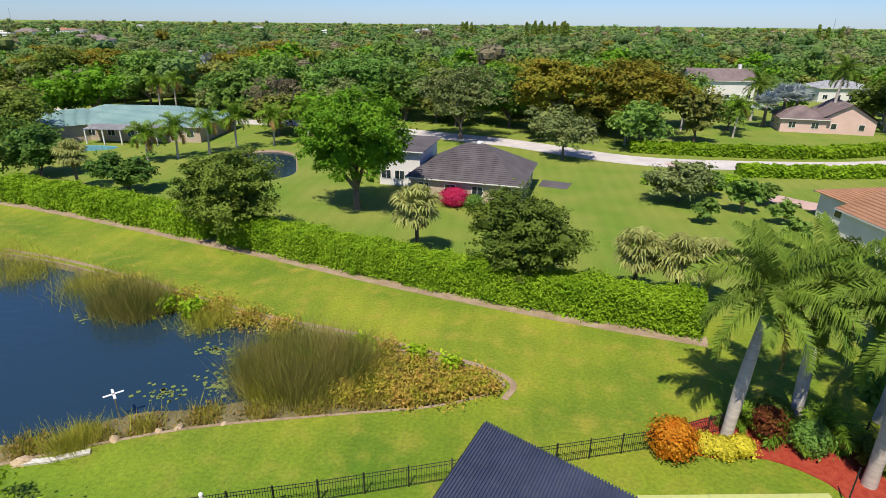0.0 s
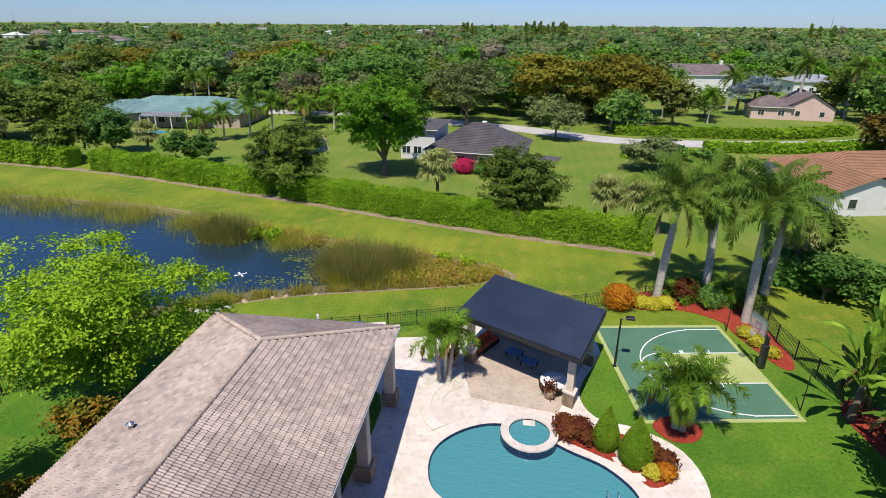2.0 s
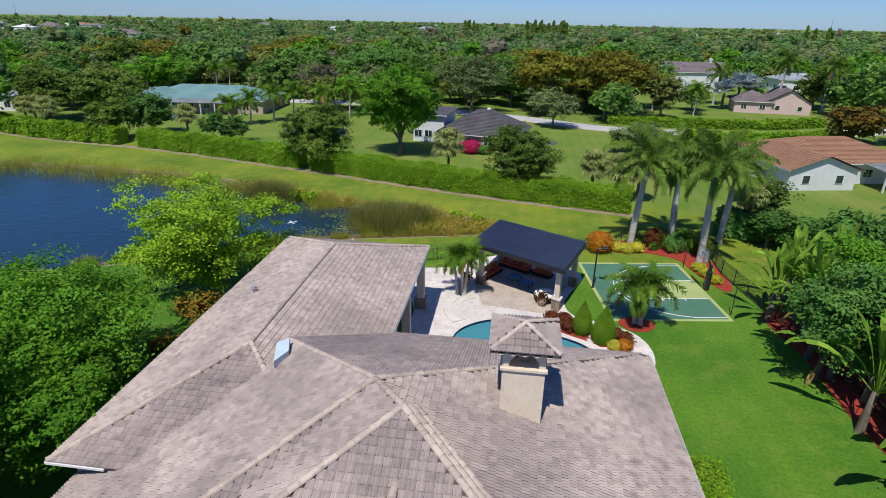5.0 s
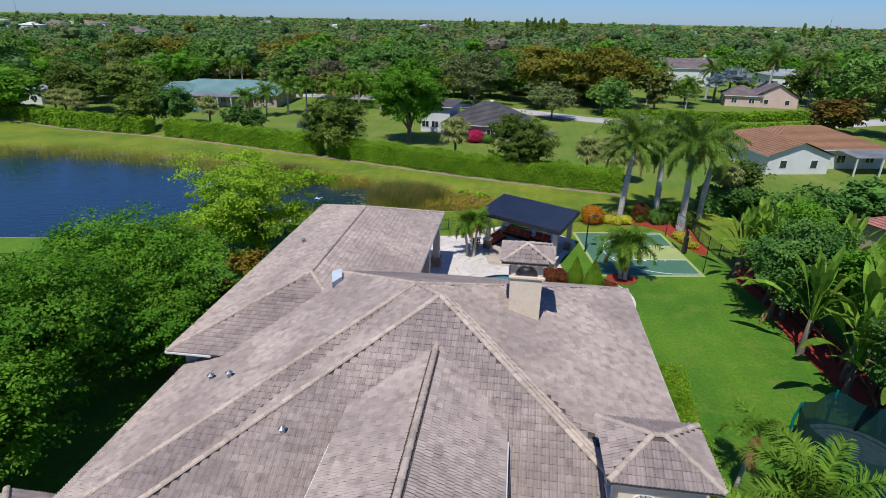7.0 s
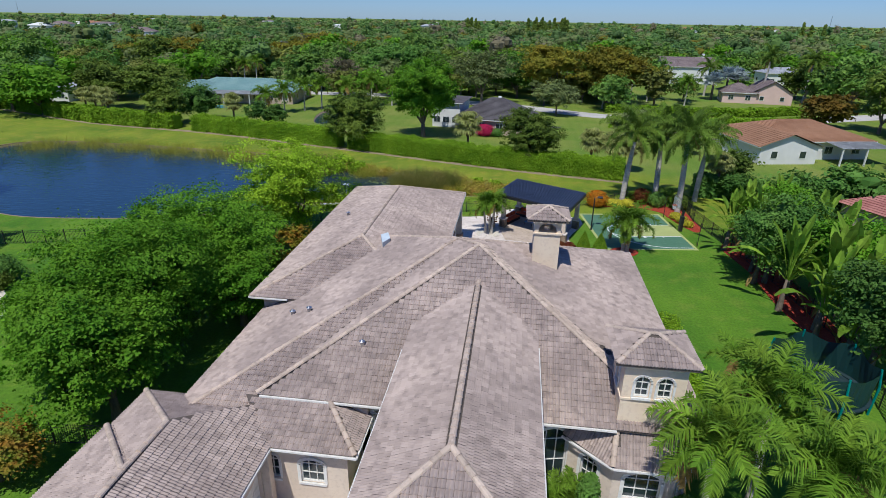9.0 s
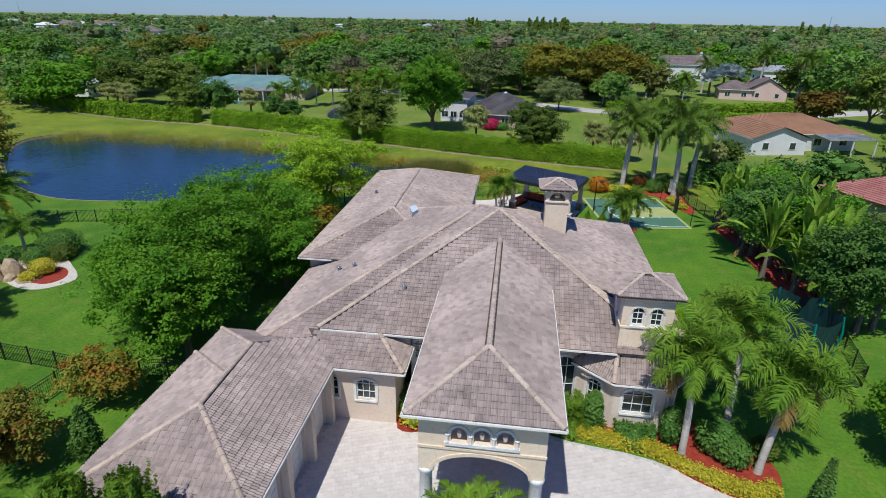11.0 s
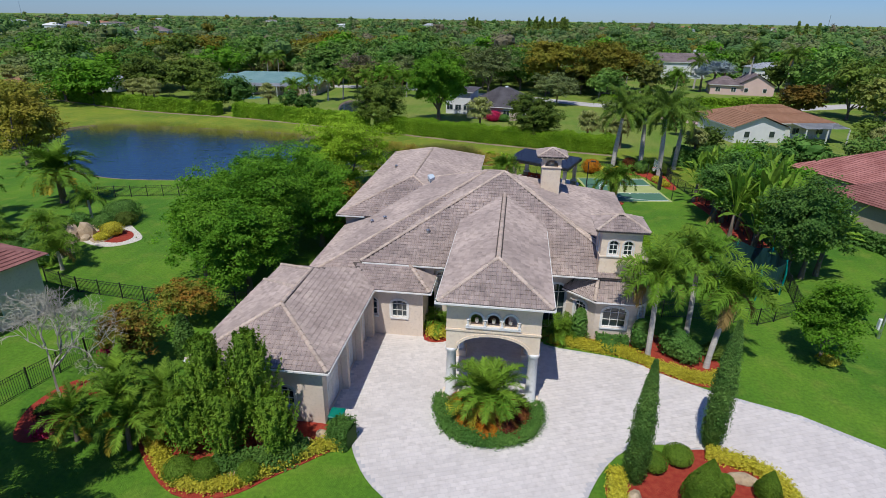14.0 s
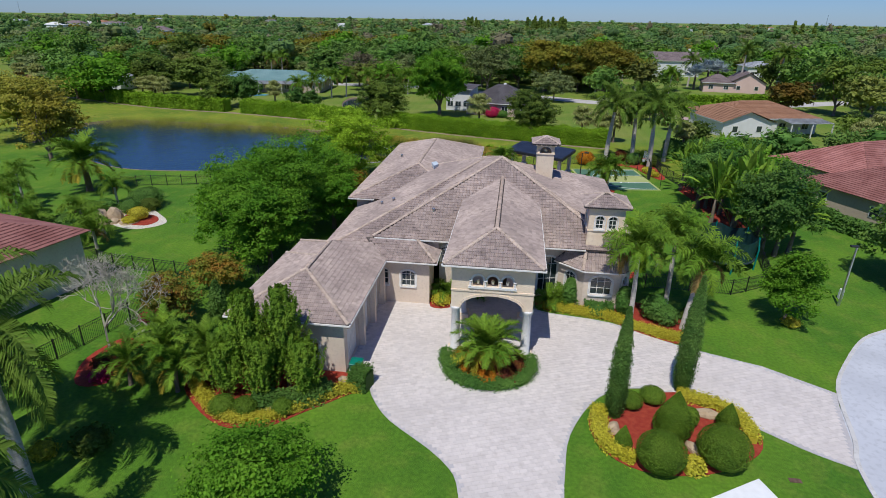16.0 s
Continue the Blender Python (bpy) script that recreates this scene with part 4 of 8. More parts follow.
def hip_roof(x0, y0, x1, y1, z, slope, ridge_y0=None, ridge_y1=None, near=False, caps=0.82):
    """A hip roof whose ridge runs along y (or along x where it is wider)."""
    w, d = x1 - x0, y1 - y0
    if d >= w:
        h = w / 2
        cx, zr = (x0 + x1) / 2, z + h * slope
        a, b = ridge_y0 or y0 + h, ridge_y1 or y1 - h
        A, B = (cx, a, zr), (cx, b, zr)
        faces = [[(x0, y0, z), (x1, y0, z), A], [(x1, y0, z), (x1, y1, z), B, A], [(x1, y1, z), (x0, y1, z), B], [(x0, y1, z), (x0, y0, z), A, B]]
        hips = [((x0, y0, z), A), ((x1, y0, z), A), ((x1, y1, z), B), ((x0, y1, z), B)]
    else:
        h = d / 2
        cy, zr = (y0 + y1) / 2, z + h * slope
        A, B = (x0 + h, cy, zr), (x1 - h, cy, zr)
        faces = [[(x0, y0, z), (x1, y0, z), B, A], [(x1, y0, z), (x1, y1, z), B], [(x1, y1, z), (x0, y1, z), A, B], [(x0, y1, z), (x0, y0, z), A]]
        hips = [((x0, y0, z), A), ((x1, y0, z), B), ((x1, y1, z), B), ((x0, y1, z), A)]
    for k, f in enumerate(faces):
        roof_face(f, near and k == 0)
    if caps:
        for a, b in hips:
            cap_line(a, b, caps)
        if np.linalg.norm(np.subtract(A, B)) > 0.3:
            cap_line(A, B, caps)


# north-west wing
hip_roof(-16.4, 52.9, -4.95, 77.9, 5.05, 0.36, ridge_y0=59.4)
# main roof: a broad pyramid, and a steeper front roof laid over it
A0 = (-3.35, 54.6, 9.22)
roof_face([(-15.8, 67.1, 3.92), (-15.8, 42.1, 3.92), A0])
roof_face([(-15.8, 42.1, 3.92), (-11.2, 42.1, 3.92), (-11.2, 44.5, 4.93), (9.2, 44.5, 4.93), A0])
roof_face([(9.2, 44.5, 4.9), (9.2, 64.95, 4.9), A0])
roof_face([(9.2, 64.95, 4.88), (-13.55, 64.95, 4.88), A0])
M0 = (-1.86, 52.54, 9.75)
roof_face([(-11.75, 43.75, 4.86), (8.0, 43.75, 4.86), M0])
roof_face([(-11.75, 43.75, 4.86), M0, A0])
roof_face([(8.0, 43.75, 4.86), A0, M0])
for a, b in (((-15.8, 42.1, 3.92), A0), ((-9.6, 60.9, 6.55), A0), ((8.4, 64.6, 4.95), A0), ((-11.75, 43.75, 4.9), M0), ((7.6, 44.1, 5.1), M0), ((7.8, 44.25, 5.0), (-1.66, 52.69, 9.65)), ((8.0, 44.4, 4.92), (-1.46, 52.84, 9.5)), (M0, A0)):
    cap_line(a, b)
# porch
hip_roof(-4.84, 34.45, 1.47, 55.0, 7.04, 0.46, near=True, ridge_y1=50.7)
# garage
hip_roof(-18.1, 34.0, -10.6, 44.4, 3.8, 0.425, caps=0)
G0, G1 = (-14.21, 35.44, 5.6), (-14.21, 37.61, 5.6)
roof_face([(-18.2, 31.45, 3.9), (-10.22, 31.45, 3.9), G0])
roof_face([(-10.22, 31.45, 3.9), (-10.22, 43.9, 3.9), (-11.0, 44.2, 4.232), (-14.21, 40.6, 5.6), G0])
roof_face([(-18.2, 41.6, 3.9), (-18.2, 31.45, 3.9), G0, G1])
roof_face([(-14.21, 41.6, 3.9), (-18.2, 41.6, 3.9), G1])
for a, b in (((-18.2, 31.45, 3.9), G0), ((-10.22, 31.45, 3.9), G0), (G0, G1), ((-18.2, 41.6, 3.9), G1), (G1, (-14.21, 40.5, 5.54)), ((-18.1, 44.4, 3.84), (-14.21, 40.5, 5.5))):
    cap_line(a, b)
# low roof over the two arched windows
roof_face([(-10.35, 41.42, 3.88), (-6.28, 41.42, 3.88), (-8.1, 43.75, 4.78), (-12.3, 43.75, 4.78)])
roof_face([(-6.28, 41.42, 3.88), (-6.28, 44.4, 3.88), (-8.1, 43.75, 4.78)])
cap_line((-6.28, 41.42, 3.9), (-8.1, 43.75, 4.8))
# stair tower and bay
hip_roof(4.65, 43.75, 8.15, 46.85, 8.3, 0.45, caps=0.7)
roof_face([(5.0, 43.0, 3.4), (8.05, 43.0, 3.4), (7.75, 44.12, 4.85), (5.2, 44.12, 4.85)])
roof_face([(2.95, 45.0, 3.4), (5.0, 43.0, 3.4), (5.2, 44.12, 4.85), (4.38, 44.92, 4.85)])
roof_face([(8.05, 43.0, 3.4), (9.3, 44.4, 3.4), (8.37, 44.81, 4.85), (7.75, 44.12, 4.85)])
cap_line((5.0, 43.0, 3.42), (5.2, 44.12, 4.88))
cap_line((8.05, 43.0, 3.42), (7.75, 44.12, 4.88))
# chimney cap
hip_roof(0.82, 55.2, 3.38, 57.8, 10.5, 0.42, caps=0.6)

def under_roof(name, v, f, m, kind="", label=""):
    ob = link_mesh(name, raw_mesh(name, v, f), m, None, label)
    ob.parent = house
    ob.matrix_parent_inverse = house.matrix_world.inverted()
    if kind:
        tagged(ob, kind=kind)
    return ob


for pts in BED_FACES:
    bm = bmesh.new()
    top = [bm.verts.new(q) for q in pts]
    bm.faces.new(top)
    low = [bm.verts.new((q[0], q[1], q[2] - 0.12)) for q in pts]
    bm.faces.new(low[::-1])
    for i in range(len(pts)):
        bm.faces.new((top[i], top[(i + 1) % len(pts)], low[(i + 1) % len(pts)], low[i]))
    roof = part("roof_plane", bm, TILE_BED, house)
    roof.matrix_parent_inverse = house.matrix_world.inverted()
    if len(ROOF_PLANES) < 1:
        roof["label"] = "weathered brownish grey concrete tile roof"
    ROOF_PLANES.append(roof)
parts_ = [(TILE_V @ m.T + o, TILE_F) for o, m in TILES]
under_roof("roof_tiling", *join_vf(parts_), TILE, "stuff", "rows of weathered concrete roof tiles")
under_roof("ridge_capping", *join_vf(CAPS), CAP, "stuff", "rounded pale brown ridge and hip tiles")
tile_me = raw_mesh("roof_tile", TILE_V, TILE_F)
tile_me.materials.append(TILE)

# white gutters and fascia along the eaves
for a, b in (((-16.45, 52.85, 5.0), (-16.45, 77.95, 5.0)), ((-16.45, 77.95, 5.0), (-4.9, 77.95, 5.0)), ((-4.9, 77.95, 5.0), (-4.9, 62.5, 5.0)), ((-16.45, 52.85, 5.0), (-13.9, 52.85, 5.0)),
             ((9.27, 45.5, 4.84), (9.27, 65.02, 4.84)), ((9.27, 65.02, 4.82), (-6, 65.02, 4.82)), ((-15.88, 43.2, 3.86), (-15.88, 52.5, 3.86)),
             ((-4.92, 34.37, 6.98), (1.55, 34.37, 6.98)), ((-4.92, 34.37, 6.98), (-4.92, 45.4, 6.98)), ((1.55, 34.37, 6.98), (1.55, 46.5, 6.98)),
             ((-18.28, 31.37, 3.84), (-10.14, 31.37, 3.84)), ((-10.14, 31.37, 3.84), (-10.14, 41.35, 3.84)), ((-18.28, 31.37, 3.84), (-18.28, 41.65, 3.84)), ((-10.14, 41.35, 3.82), (-6.2, 41.35, 3.82)), ((-6.2, 41.35, 3.82), (-6.2, 44.3, 3.82)),
             ((-11.6, 43.68, 4.8), (-4.95, 43.68, 4.8)), ((1.6, 43.68, 4.8), (5.1, 43.68, 4.8)), ((2.9, 44.75, 3.34), (5.0, 42.93, 3.34)), ((5.0, 42.93, 3.34), (8.1, 42.93, 3.34)), ((8.1, 42.93, 3.34), (9.35, 44.4, 3.34)),
             ((4.74, 43.82, 8.24), (8.06, 43.82, 8.24)), ((4.74, 43.82, 8.24), (4.74, 46.8, 8.24)), ((8.06, 43.82, 8.24), (8.06, 46.8, 8.24))):
    va, vb = Vector(a), Vector(b)
    g = part("gutter", add_box(bmesh.new(), 0, -0.045, -0.06, (vb - va).length, 0.045, 0.03), TRIM, house)
    g.matrix_parent_inverse = house.matrix_world.inverted()
    ang = math.atan2(vb.y - va.y, vb.x - va.x)
    g.matrix_basis = Matrix.Translation(va) @ Matrix.Rotation(ang, 4, "Z")


def wall(x0, y0, x1, y1, z0, z1, holes=(), m=STUCCO, thick=0.25, name="wall"):
    """An upright wall with openings (middle, width, sill, height, arch) through it; its face is to the right of its run."""
    va, vb = Vector((x0, y0, 0)), Vector((x1, y1, 0))
    L = (vb - va).length
    loops = [[(0.005, z0), (L - 0.005, z0), (L - 0.005, z1), (0.005, z1)]]
    for mid, w, sill, h, arch in holes:
        lp = [(mid - w / 2, sill), (mid + w / 2, sill)]
        if arch:
            lp += [(mid + w / 2 * math.cos(t), sill + h - arch + arch * math.sin(t)) for t in np.linspace(0, math.pi, 11)]
        else:
            lp += [(mid + w / 2, sill + h), (mid - w / 2, sill + h)]
        loops.append(lp)
    bm = bmesh.new()
    edges = []
    for lp in loops:
        vs = [bm.verts.new((u, 0, z)) for u, z in lp]
        edges += [bm.edges.new((vs[i], vs[(i + 1) % len(vs)])) for i in range(len(vs))]
    bmesh.ops.triangle_fill(bm, use_beauty=True, edges=edges, normal=(0, -1, 0))
    ret = bmesh.ops.extrude_face_region(bm, geom=bm.faces[:])
    bmesh.ops.translate(bm, verts=[g for g in ret["geom"] if isinstance(g, bmesh.types.BMVert)], vec=(0, thick, 0))
    bmesh.ops.recalc_face_normals(bm, faces=bm.faces[:])
    ob = part(name, bm, m, house)
    ob.matrix_parent_inverse = house.matrix_world.inverted()
    ob.matrix_basis = Matrix.Translation((x0, y0, 0)) @ Matrix.Rotation(math.atan2(y1 - y0, x1 - x0), 4, "Z")
    for hole in holes:
        if hole[4] is not None and hole[4] >= 0 and name == "wall":
            window(ob, *hole)
    return ob


def window(host, mid, w, sill, h, arch):
    """A white framed window with bars, a raised surround and a sill, in an opening of its wall."""
    win = part("window", add_box(bmesh.new(), mid - w / 2, 0.06, sill, mid + w / 2, 0.15, sill + 0.07), TRIM, house, "white barred window in an arched surround" if arch else "white barred window")
    win.matrix_parent_inverse = house.matrix_world.inverted()
    win.matrix_basis = host.matrix_basis.copy()
    for k in range(1, 2 if w < 0.7 else 3):
        u = mid - w / 2 + w * k / (2 if w < 0.7 else 3)
        part("bar", add_box(bmesh.new(), u - 0.018, 0.08, sill + 0.07, u + 0.018, 0.13, sill + h - arch * (0.15 if arch else 0)), TRIM, win)
    for z in (sill + (h - arch) * 0.5, sill + h - arch - 0.02):
        part("bar", add_box(bmesh.new(), mid - w / 2 + 0.06, 0.085, z - 0.018, mid + w / 2 - 0.06, 0.128, z + 0.018), TRIM, win)
    for x in (mid - w / 2, mid + w / 2 - 0.06):
        part("stile", add_box(bmesh.new(), x, 0.06, sill + 0.07, x + 0.06, 0.15, sill + h - arch), TRIM, win)
    part("pane", add_box(bmesh.new(), mid - w / 2, 0.14, sill, mid + w / 2, 0.17, sill + h), GLASS, win)
    part("sill", add_box(bmesh.new(), mid - w / 2 - 0.1, -0.1, sill - 0.11, mid + w / 2 + 0.1, 0.02, sill), TRIM, win)
    b = 0.045 if w < 0.7 else 0.08
    s = bmesh.new()
    path = [(mid - w / 2 - 0.07, sill), (mid - w / 2 - 0.07, sill + h - arch)]
    if arch:
        path += [(mid - (w / 2 + 0.07) * math.cos(t), sill + h - arch + (arch + 0.07) * math.sin(t)) for t in np.linspace(0, math.pi, 9)]
    else:
        path += [(mid - w / 2 - 0.07, sill + h + 0.07), (mid + w / 2 + 0.07, sill + h + 0.07)]
    path += [(mid + w / 2 + 0.07, sill + h - arch), (mid + w / 2 + 0.07, sill)]
    for (ua, za), (ub, zb) in zip(path, path[1:]):
        ln = math.hypot(ub - ua, zb - za)
        if ln > 0.01:
            add_box(s, -0.02, -0.05, -b, ln + 0.02, 0.02, b, Matrix.Translation((ua, 0, za)) @ Matrix.Rotation(-math.atan2(zb - za, ub - ua), 4, "Y"))
    part("surround", s, TRIM, win)


# north-west wing walls, with the covered terrace on its east side
wall(-15.8, 77.3, -15.8, 53.5, 0, 4.95)
wall(-15.8, 53.5, -7.0, 53.5, 0, 4.95)
wall(-7.2, 53.5, -7.2, 77.3, 0, 4.95, [(5, 2.4, 0.1, 2.5, 0), (10.5, 2.4, 0.1, 2.5, 0), (16, 2.4, 0.1, 2.5, 0)])
wall(-7.2, 77.3, -15.8, 77.3, 0, 4.95)
# main block
wall(-15.2, 53.4, -15.2, 43.0, 0, 3.85, [(4, 1.2, 1.0, 1.5, 0.2)])
wall(-6.4, 44.35, -4.3, 44.35, 0, 4.75, [(0.65, 0.95, 2.9, 1.3, 0.35)])
wall(0.9, 44.6, 5.4, 45.6, 0, 4.75, [(1.6, 1.6, 0.3, 3.3, 0.7)])
wall(8.6, 45, 8.6, 64.3, 0, 4.8, [(6, 1.4, 1.0, 1.6, 0.3), (13, 1.4, 1.0, 1.6, 0.3)])
wall(8.6, 64.3, -7.0, 64.3, 0, 4.8, [(3, 3.0, 0.1, 2.6, 0), (8, 3.0, 0.1, 2.6, 0), (12.5, 2.4, 0.1, 2.6, 0)])
# two windows facing the court
wall(-10.9, 42.0, -6.85, 42.0, 0, 3.8, [(0.45, 0.62, 1.55, 1.35, 0.3), (2.35, 1.12, 1.5, 1.35, 0.3)])
wall(-6.85, 42.0, -6.85, 44.5, 0, 3.8)
wall(-11.9, 44.05, -6.4, 44.05, 3.0, 4.78)
# garage with three door bays on its east face
wall(-10.75, 32.0, -10.75, 42.0, 0, 3.8, [(1.9, 2.5, 0.02, 2.35, -1), (5.0, 2.5, 0.02, 2.35, -1), (8.1, 2.5, 0.02, 2.35, -1)], name="garage_wall")
wall(-17.6, 32.0, -10.75, 32.0, 0, 3.8, [(4.6, 1.1, 1.0, 1.35, 0.3)])
wall(-17.6, 43.8, -17.6, 32.0, 0, 3.7)
wall(-13.5, 43.8, -17.6, 43.8, 0, 3.7)
for k in range(3):
    y = 32.0 + 1.9 + 3.1 * k
    d = part("garage_door", bmesh.new(), TRIM, house, "cream panelled garage door")
    bm = bmesh.new()
    add_box(bm, -11.0, y - 1.28, 0.02, -10.94, y + 1.28, 2.4)
    for r in range(4):
        for c in range(4):
            part("panel", box(-10.945, y - 1.2 + c * 0.62, 0.1 + r * 0.57, -10.91, y - 1.2 + c * 0.62 + 0.5, 0.1 + r * 0.57 + 0.45, 0.012), TRIM, d)
    bm.to_mesh(d.data)
    bm.free()
    d.matrix_parent_inverse = house.matrix_world.inverted()
for y in (35.45, 38.55, 41.6):
    c = part("pilaster", box(-10.74, y - 0.2, 0.0, -10.35, y + 0.2, 3.7, 0.02), STUCCO, house)
    c.matrix_parent_inverse = house.matrix_world.inverted()
# stair tower
wall(5.12, 44.1, 7.78, 44.1, 3.3, 8.2, [(0.83, 0.62, 6.45, 1.05, 0.3), (1.8, 0.62, 6.45, 1.05, 0.3)], CREAM)
wall(5.12, 46.4, 5.12, 44.1, 3.3, 8.2, [(1.2, 0.6, 6.45, 1.05, 0.3)], CREAM)
wall(7.78, 44.1, 7.78, 46.4, 3.3, 8.2, [(1.2, 0.6, 6.45, 1.05, 0.3)], CREAM)
wall(7.78, 46.4, 5.12, 46.4, 3.3, 8.2, (), CREAM)
band = part("trim_band", box(5.07, 44.05, 6.28, 7.83, 46.45, 6.38), CREAM, house)
band.matrix_parent_inverse = house.matrix_world.inverted()
# bay under the tower
wall(5.2, 43.5, 8.0, 43.5, 0, 3.3, [(1.35, 1.65, 1.15, 1.6, 0.4)])
wall(3.3, 45.0, 5.2, 43.5, 0, 3.3, [(1.2, 0.9, 1.1, 1.6, 0.35)])
wall(8.0, 43.5, 8.9, 44.6, 0, 3.3, [(0.7, 0.7, 1.1, 1.6, 0.3)])
# chimney
ch = part("chimney", bmesh.new(), CREAM, house, "cream stucco chimney with an arched vent and a tiled cap")
bm = bmesh.new()
add_box(bm, 1.3, 55.55, 4.5, 2.9, 57.15, 9.55)
for x in (1.3, 2.65):
    for y in (55.55, 56.9):
        add_box(bm, x, y, 9.55, x + 0.25, y + 0.25, 10.5)
add_box(bm, 1.302, 55.8, 9.55, 1.47, 56.9, 10.35)
add_box(bm, 2.73, 55.8, 9.55, 2.898, 56.9, 10.35)
add_box(bm, 1.15, 55.4, 10.28, 3.05, 57.3, 10.48)
for k in range(5):
    add_box(bm, 1.15 + k * 0.44, 55.2, 10.34, 1.29 + k * 0.44, 55.4, 10.48)
bm.to_mesh(ch.data)
bm.free()
ch.matrix_parent_inverse = house.matrix_world.inverted()
arch_v = part("vent_arch", bmesh.new(), CREAM, ch)
bm = bmesh.new()
for t0, t1 in zip(np.linspace(0, math.pi, 11), np.linspace(0, math.pi, 11)[1:]):
    a0, a1 = 2.1 - 0.54 * math.cos(t0), 2.1 - 0.54 * math.cos(t1)
    z0, z1 = 9.72 + 0.5 * math.sin(t0), 9.72 + 0.5 * math.sin(t1)
    for y in (55.55, 57.05):
        vs = [bm.verts.new(q) for q in ((a0, y, z0), (a1, y, z1), (a1, y, 10.4), (a0, y, 10.4))]
        bm.faces.new(vs)
bm.to_mesh(arch_v.data)
bm.free()
fl = part("flue", lathe([(0.36, 9.5), (0.36, 9.85), (0.3, 9.95), (0.34, 10.05), (0.05, 10.15)], 12, 2.1, 56.35), STEEL, ch)
lid = part("vent_sill", box(1.22, 55.45, 9.5, 2.98, 57.22, 9.6), CREAM, ch)
# entrance porch
def porch_wall(x0, y0, x1, y1, holes, span):
    """A high wall on columns: a wide flat arch below, small arched openings above."""
    L = math.hypot(x1 - x0, y1 - y0)
    c = L / 2
    loops = [[(0.005, 3.8), (c - span, 3.8)] + [(c - span * math.cos(t), 3.8 + 0.95 * math.sin(t)) for t in np.linspace(0, math.pi, 19)[1:-1]] + [(c + span, 3.8), (L - 0.005, 3.8), (L - 0.005, 6.95), (0.005, 6.95)]]
    for mid in holes:
        loops.append([(mid - 0.34, 5.4), (mid + 0.34, 5.4)] + [(mid + 0.34 * math.cos(t), 5.82 + 0.36 * math.sin(t)) for t in np.linspace(0, math.pi, 11)])
    bm = bmesh.new()
    edges = []
    for lp in loops:
        vs = [bm.verts.new((u, 0, z)) for u, z in lp]
        edges += [bm.edges.new((vs[i], vs[(i + 1) % len(vs)])) for i in range(len(vs))]
    bmesh.ops.triangle_fill(bm, use_beauty=True, edges=edges, normal=(0, -1, 0))
    ret = bmesh.ops.extrude_face_region(bm, geom=bm.faces[:])
    bmesh.ops.translate(bm, verts=[g for g in ret["geom"] if isinstance(g, bmesh.types.BMVert)], vec=(0, 0.4, 0))
    bmesh.ops.recalc_face_normals(bm, faces=bm.faces[:])
    ob = part("porch_wall", bm, CREAM, house, "cream porch wall over a wide flat arch")
    ob.matrix_parent_inverse = house.matrix_world.inverted()
    ob.matrix_basis = Matrix.Translation((x0, y0, 0)) @ Matrix.Rotation(math.atan2(y1 - y0, x1 - x0), 4, "Z")
    t = bmesh.new()
    add_box(t, -0.03, -0.06, 5.0, L + 0.03, 0.0, 5.12)
    add_box(t, -0.03, -0.06, 6.5, L + 0.03, 0.0, 6.62)
    for a, b in zip(np.linspace(0, math.pi, 19), np.linspace(0, math.pi, 19)[1:]):
        ua, za, ub, zb = c - span * math.cos(a), 3.8 + 0.95 * math.sin(a), c - span * math.cos(b), 3.8 + 0.95 * math.sin(b)
        add_box(t, 0, -0.05, 0, math.hypot(ub - ua, zb - za), 0.0, 0.16, Matrix.Translation((ua, 0, za)) @ Matrix.Rotation(-math.atan2(zb - za, ub - ua), 4, "Y"))
    part("moulding", t, CREAM, ob)
    if holes:
        s = bmesh.new()
        for mid in holes:
            for p, q in zip(np.linspace(0, math.pi, 10), np.linspace(0, math.pi, 10)[1:]):
                ua, za, ub, zb = mid - 0.4 * math.cos(p), 5.82 + 0.42 * math.sin(p), mid - 0.4 * math.cos(q), 5.82 + 0.42 * math.sin(q)
                add_box(s, -0.01, -0.07, -0.06, math.hypot(ub - ua, zb - za) + 0.01, 0.0, 0.06, Matrix.Translation((ua, 0, za)) @ Matrix.Rotation(-math.atan2(zb - za, ub - ua), 4, "Y"))
        add_box(s, holes[0] - 0.6, -0.12, 5.27, holes[-1] + 0.6, 0.0, 5.4)
        part("arch_surround", s, TRIM, ob)
        for mid in (holes[0] - 0.48, holes[0] + 0.48, holes[1] + 0.48, holes[2] + 0.48):
            part("colonnette", lathe([(0.09, 5.4), (0.09, 5.46), (0.065, 5.5), (0.06, 5.74), (0.1, 5.82)], 9, mid, -0.06), TRIM, ob)
        for mid in holes:
            part("lantern", lathe([(0.03, 5.45), (0.1, 5.5), (0.11, 5.72), (0.02, 5.8)], 8, mid, 0.25), STEEL, ob)
    return ob


porch_wall(-4.35, 35.0, 0.95, 35.0, (1.7, 2.65, 3.6), 2.02)
porch_wall(-4.35, 44.4, -4.35, 35.4, (), 3.6)
porch_wall(0.95, 35.4, 0.95, 44.4, (), 3.6)
for x in (-4.05, 0.65):
    for y in (35.25, 40.4):
        col = part("column", lathe([(0.36, 0.5), (0.36, 0.62), (0.31, 0.7), (0.3, 2.0), (0.27, 3.5), (0.35, 3.6), (0.37, 3.72), (0.37, 3.8)], 20, x, y), TRIM, house, "round white porch column on a square plinth", True)
        col.matrix_parent_inverse = house.matrix_world.inverted()
        part("plinth", box(x - 0.5, y - 0.5, 0, x + 0.5, y + 0.5, 0.52, 0.02), CREAM, col)
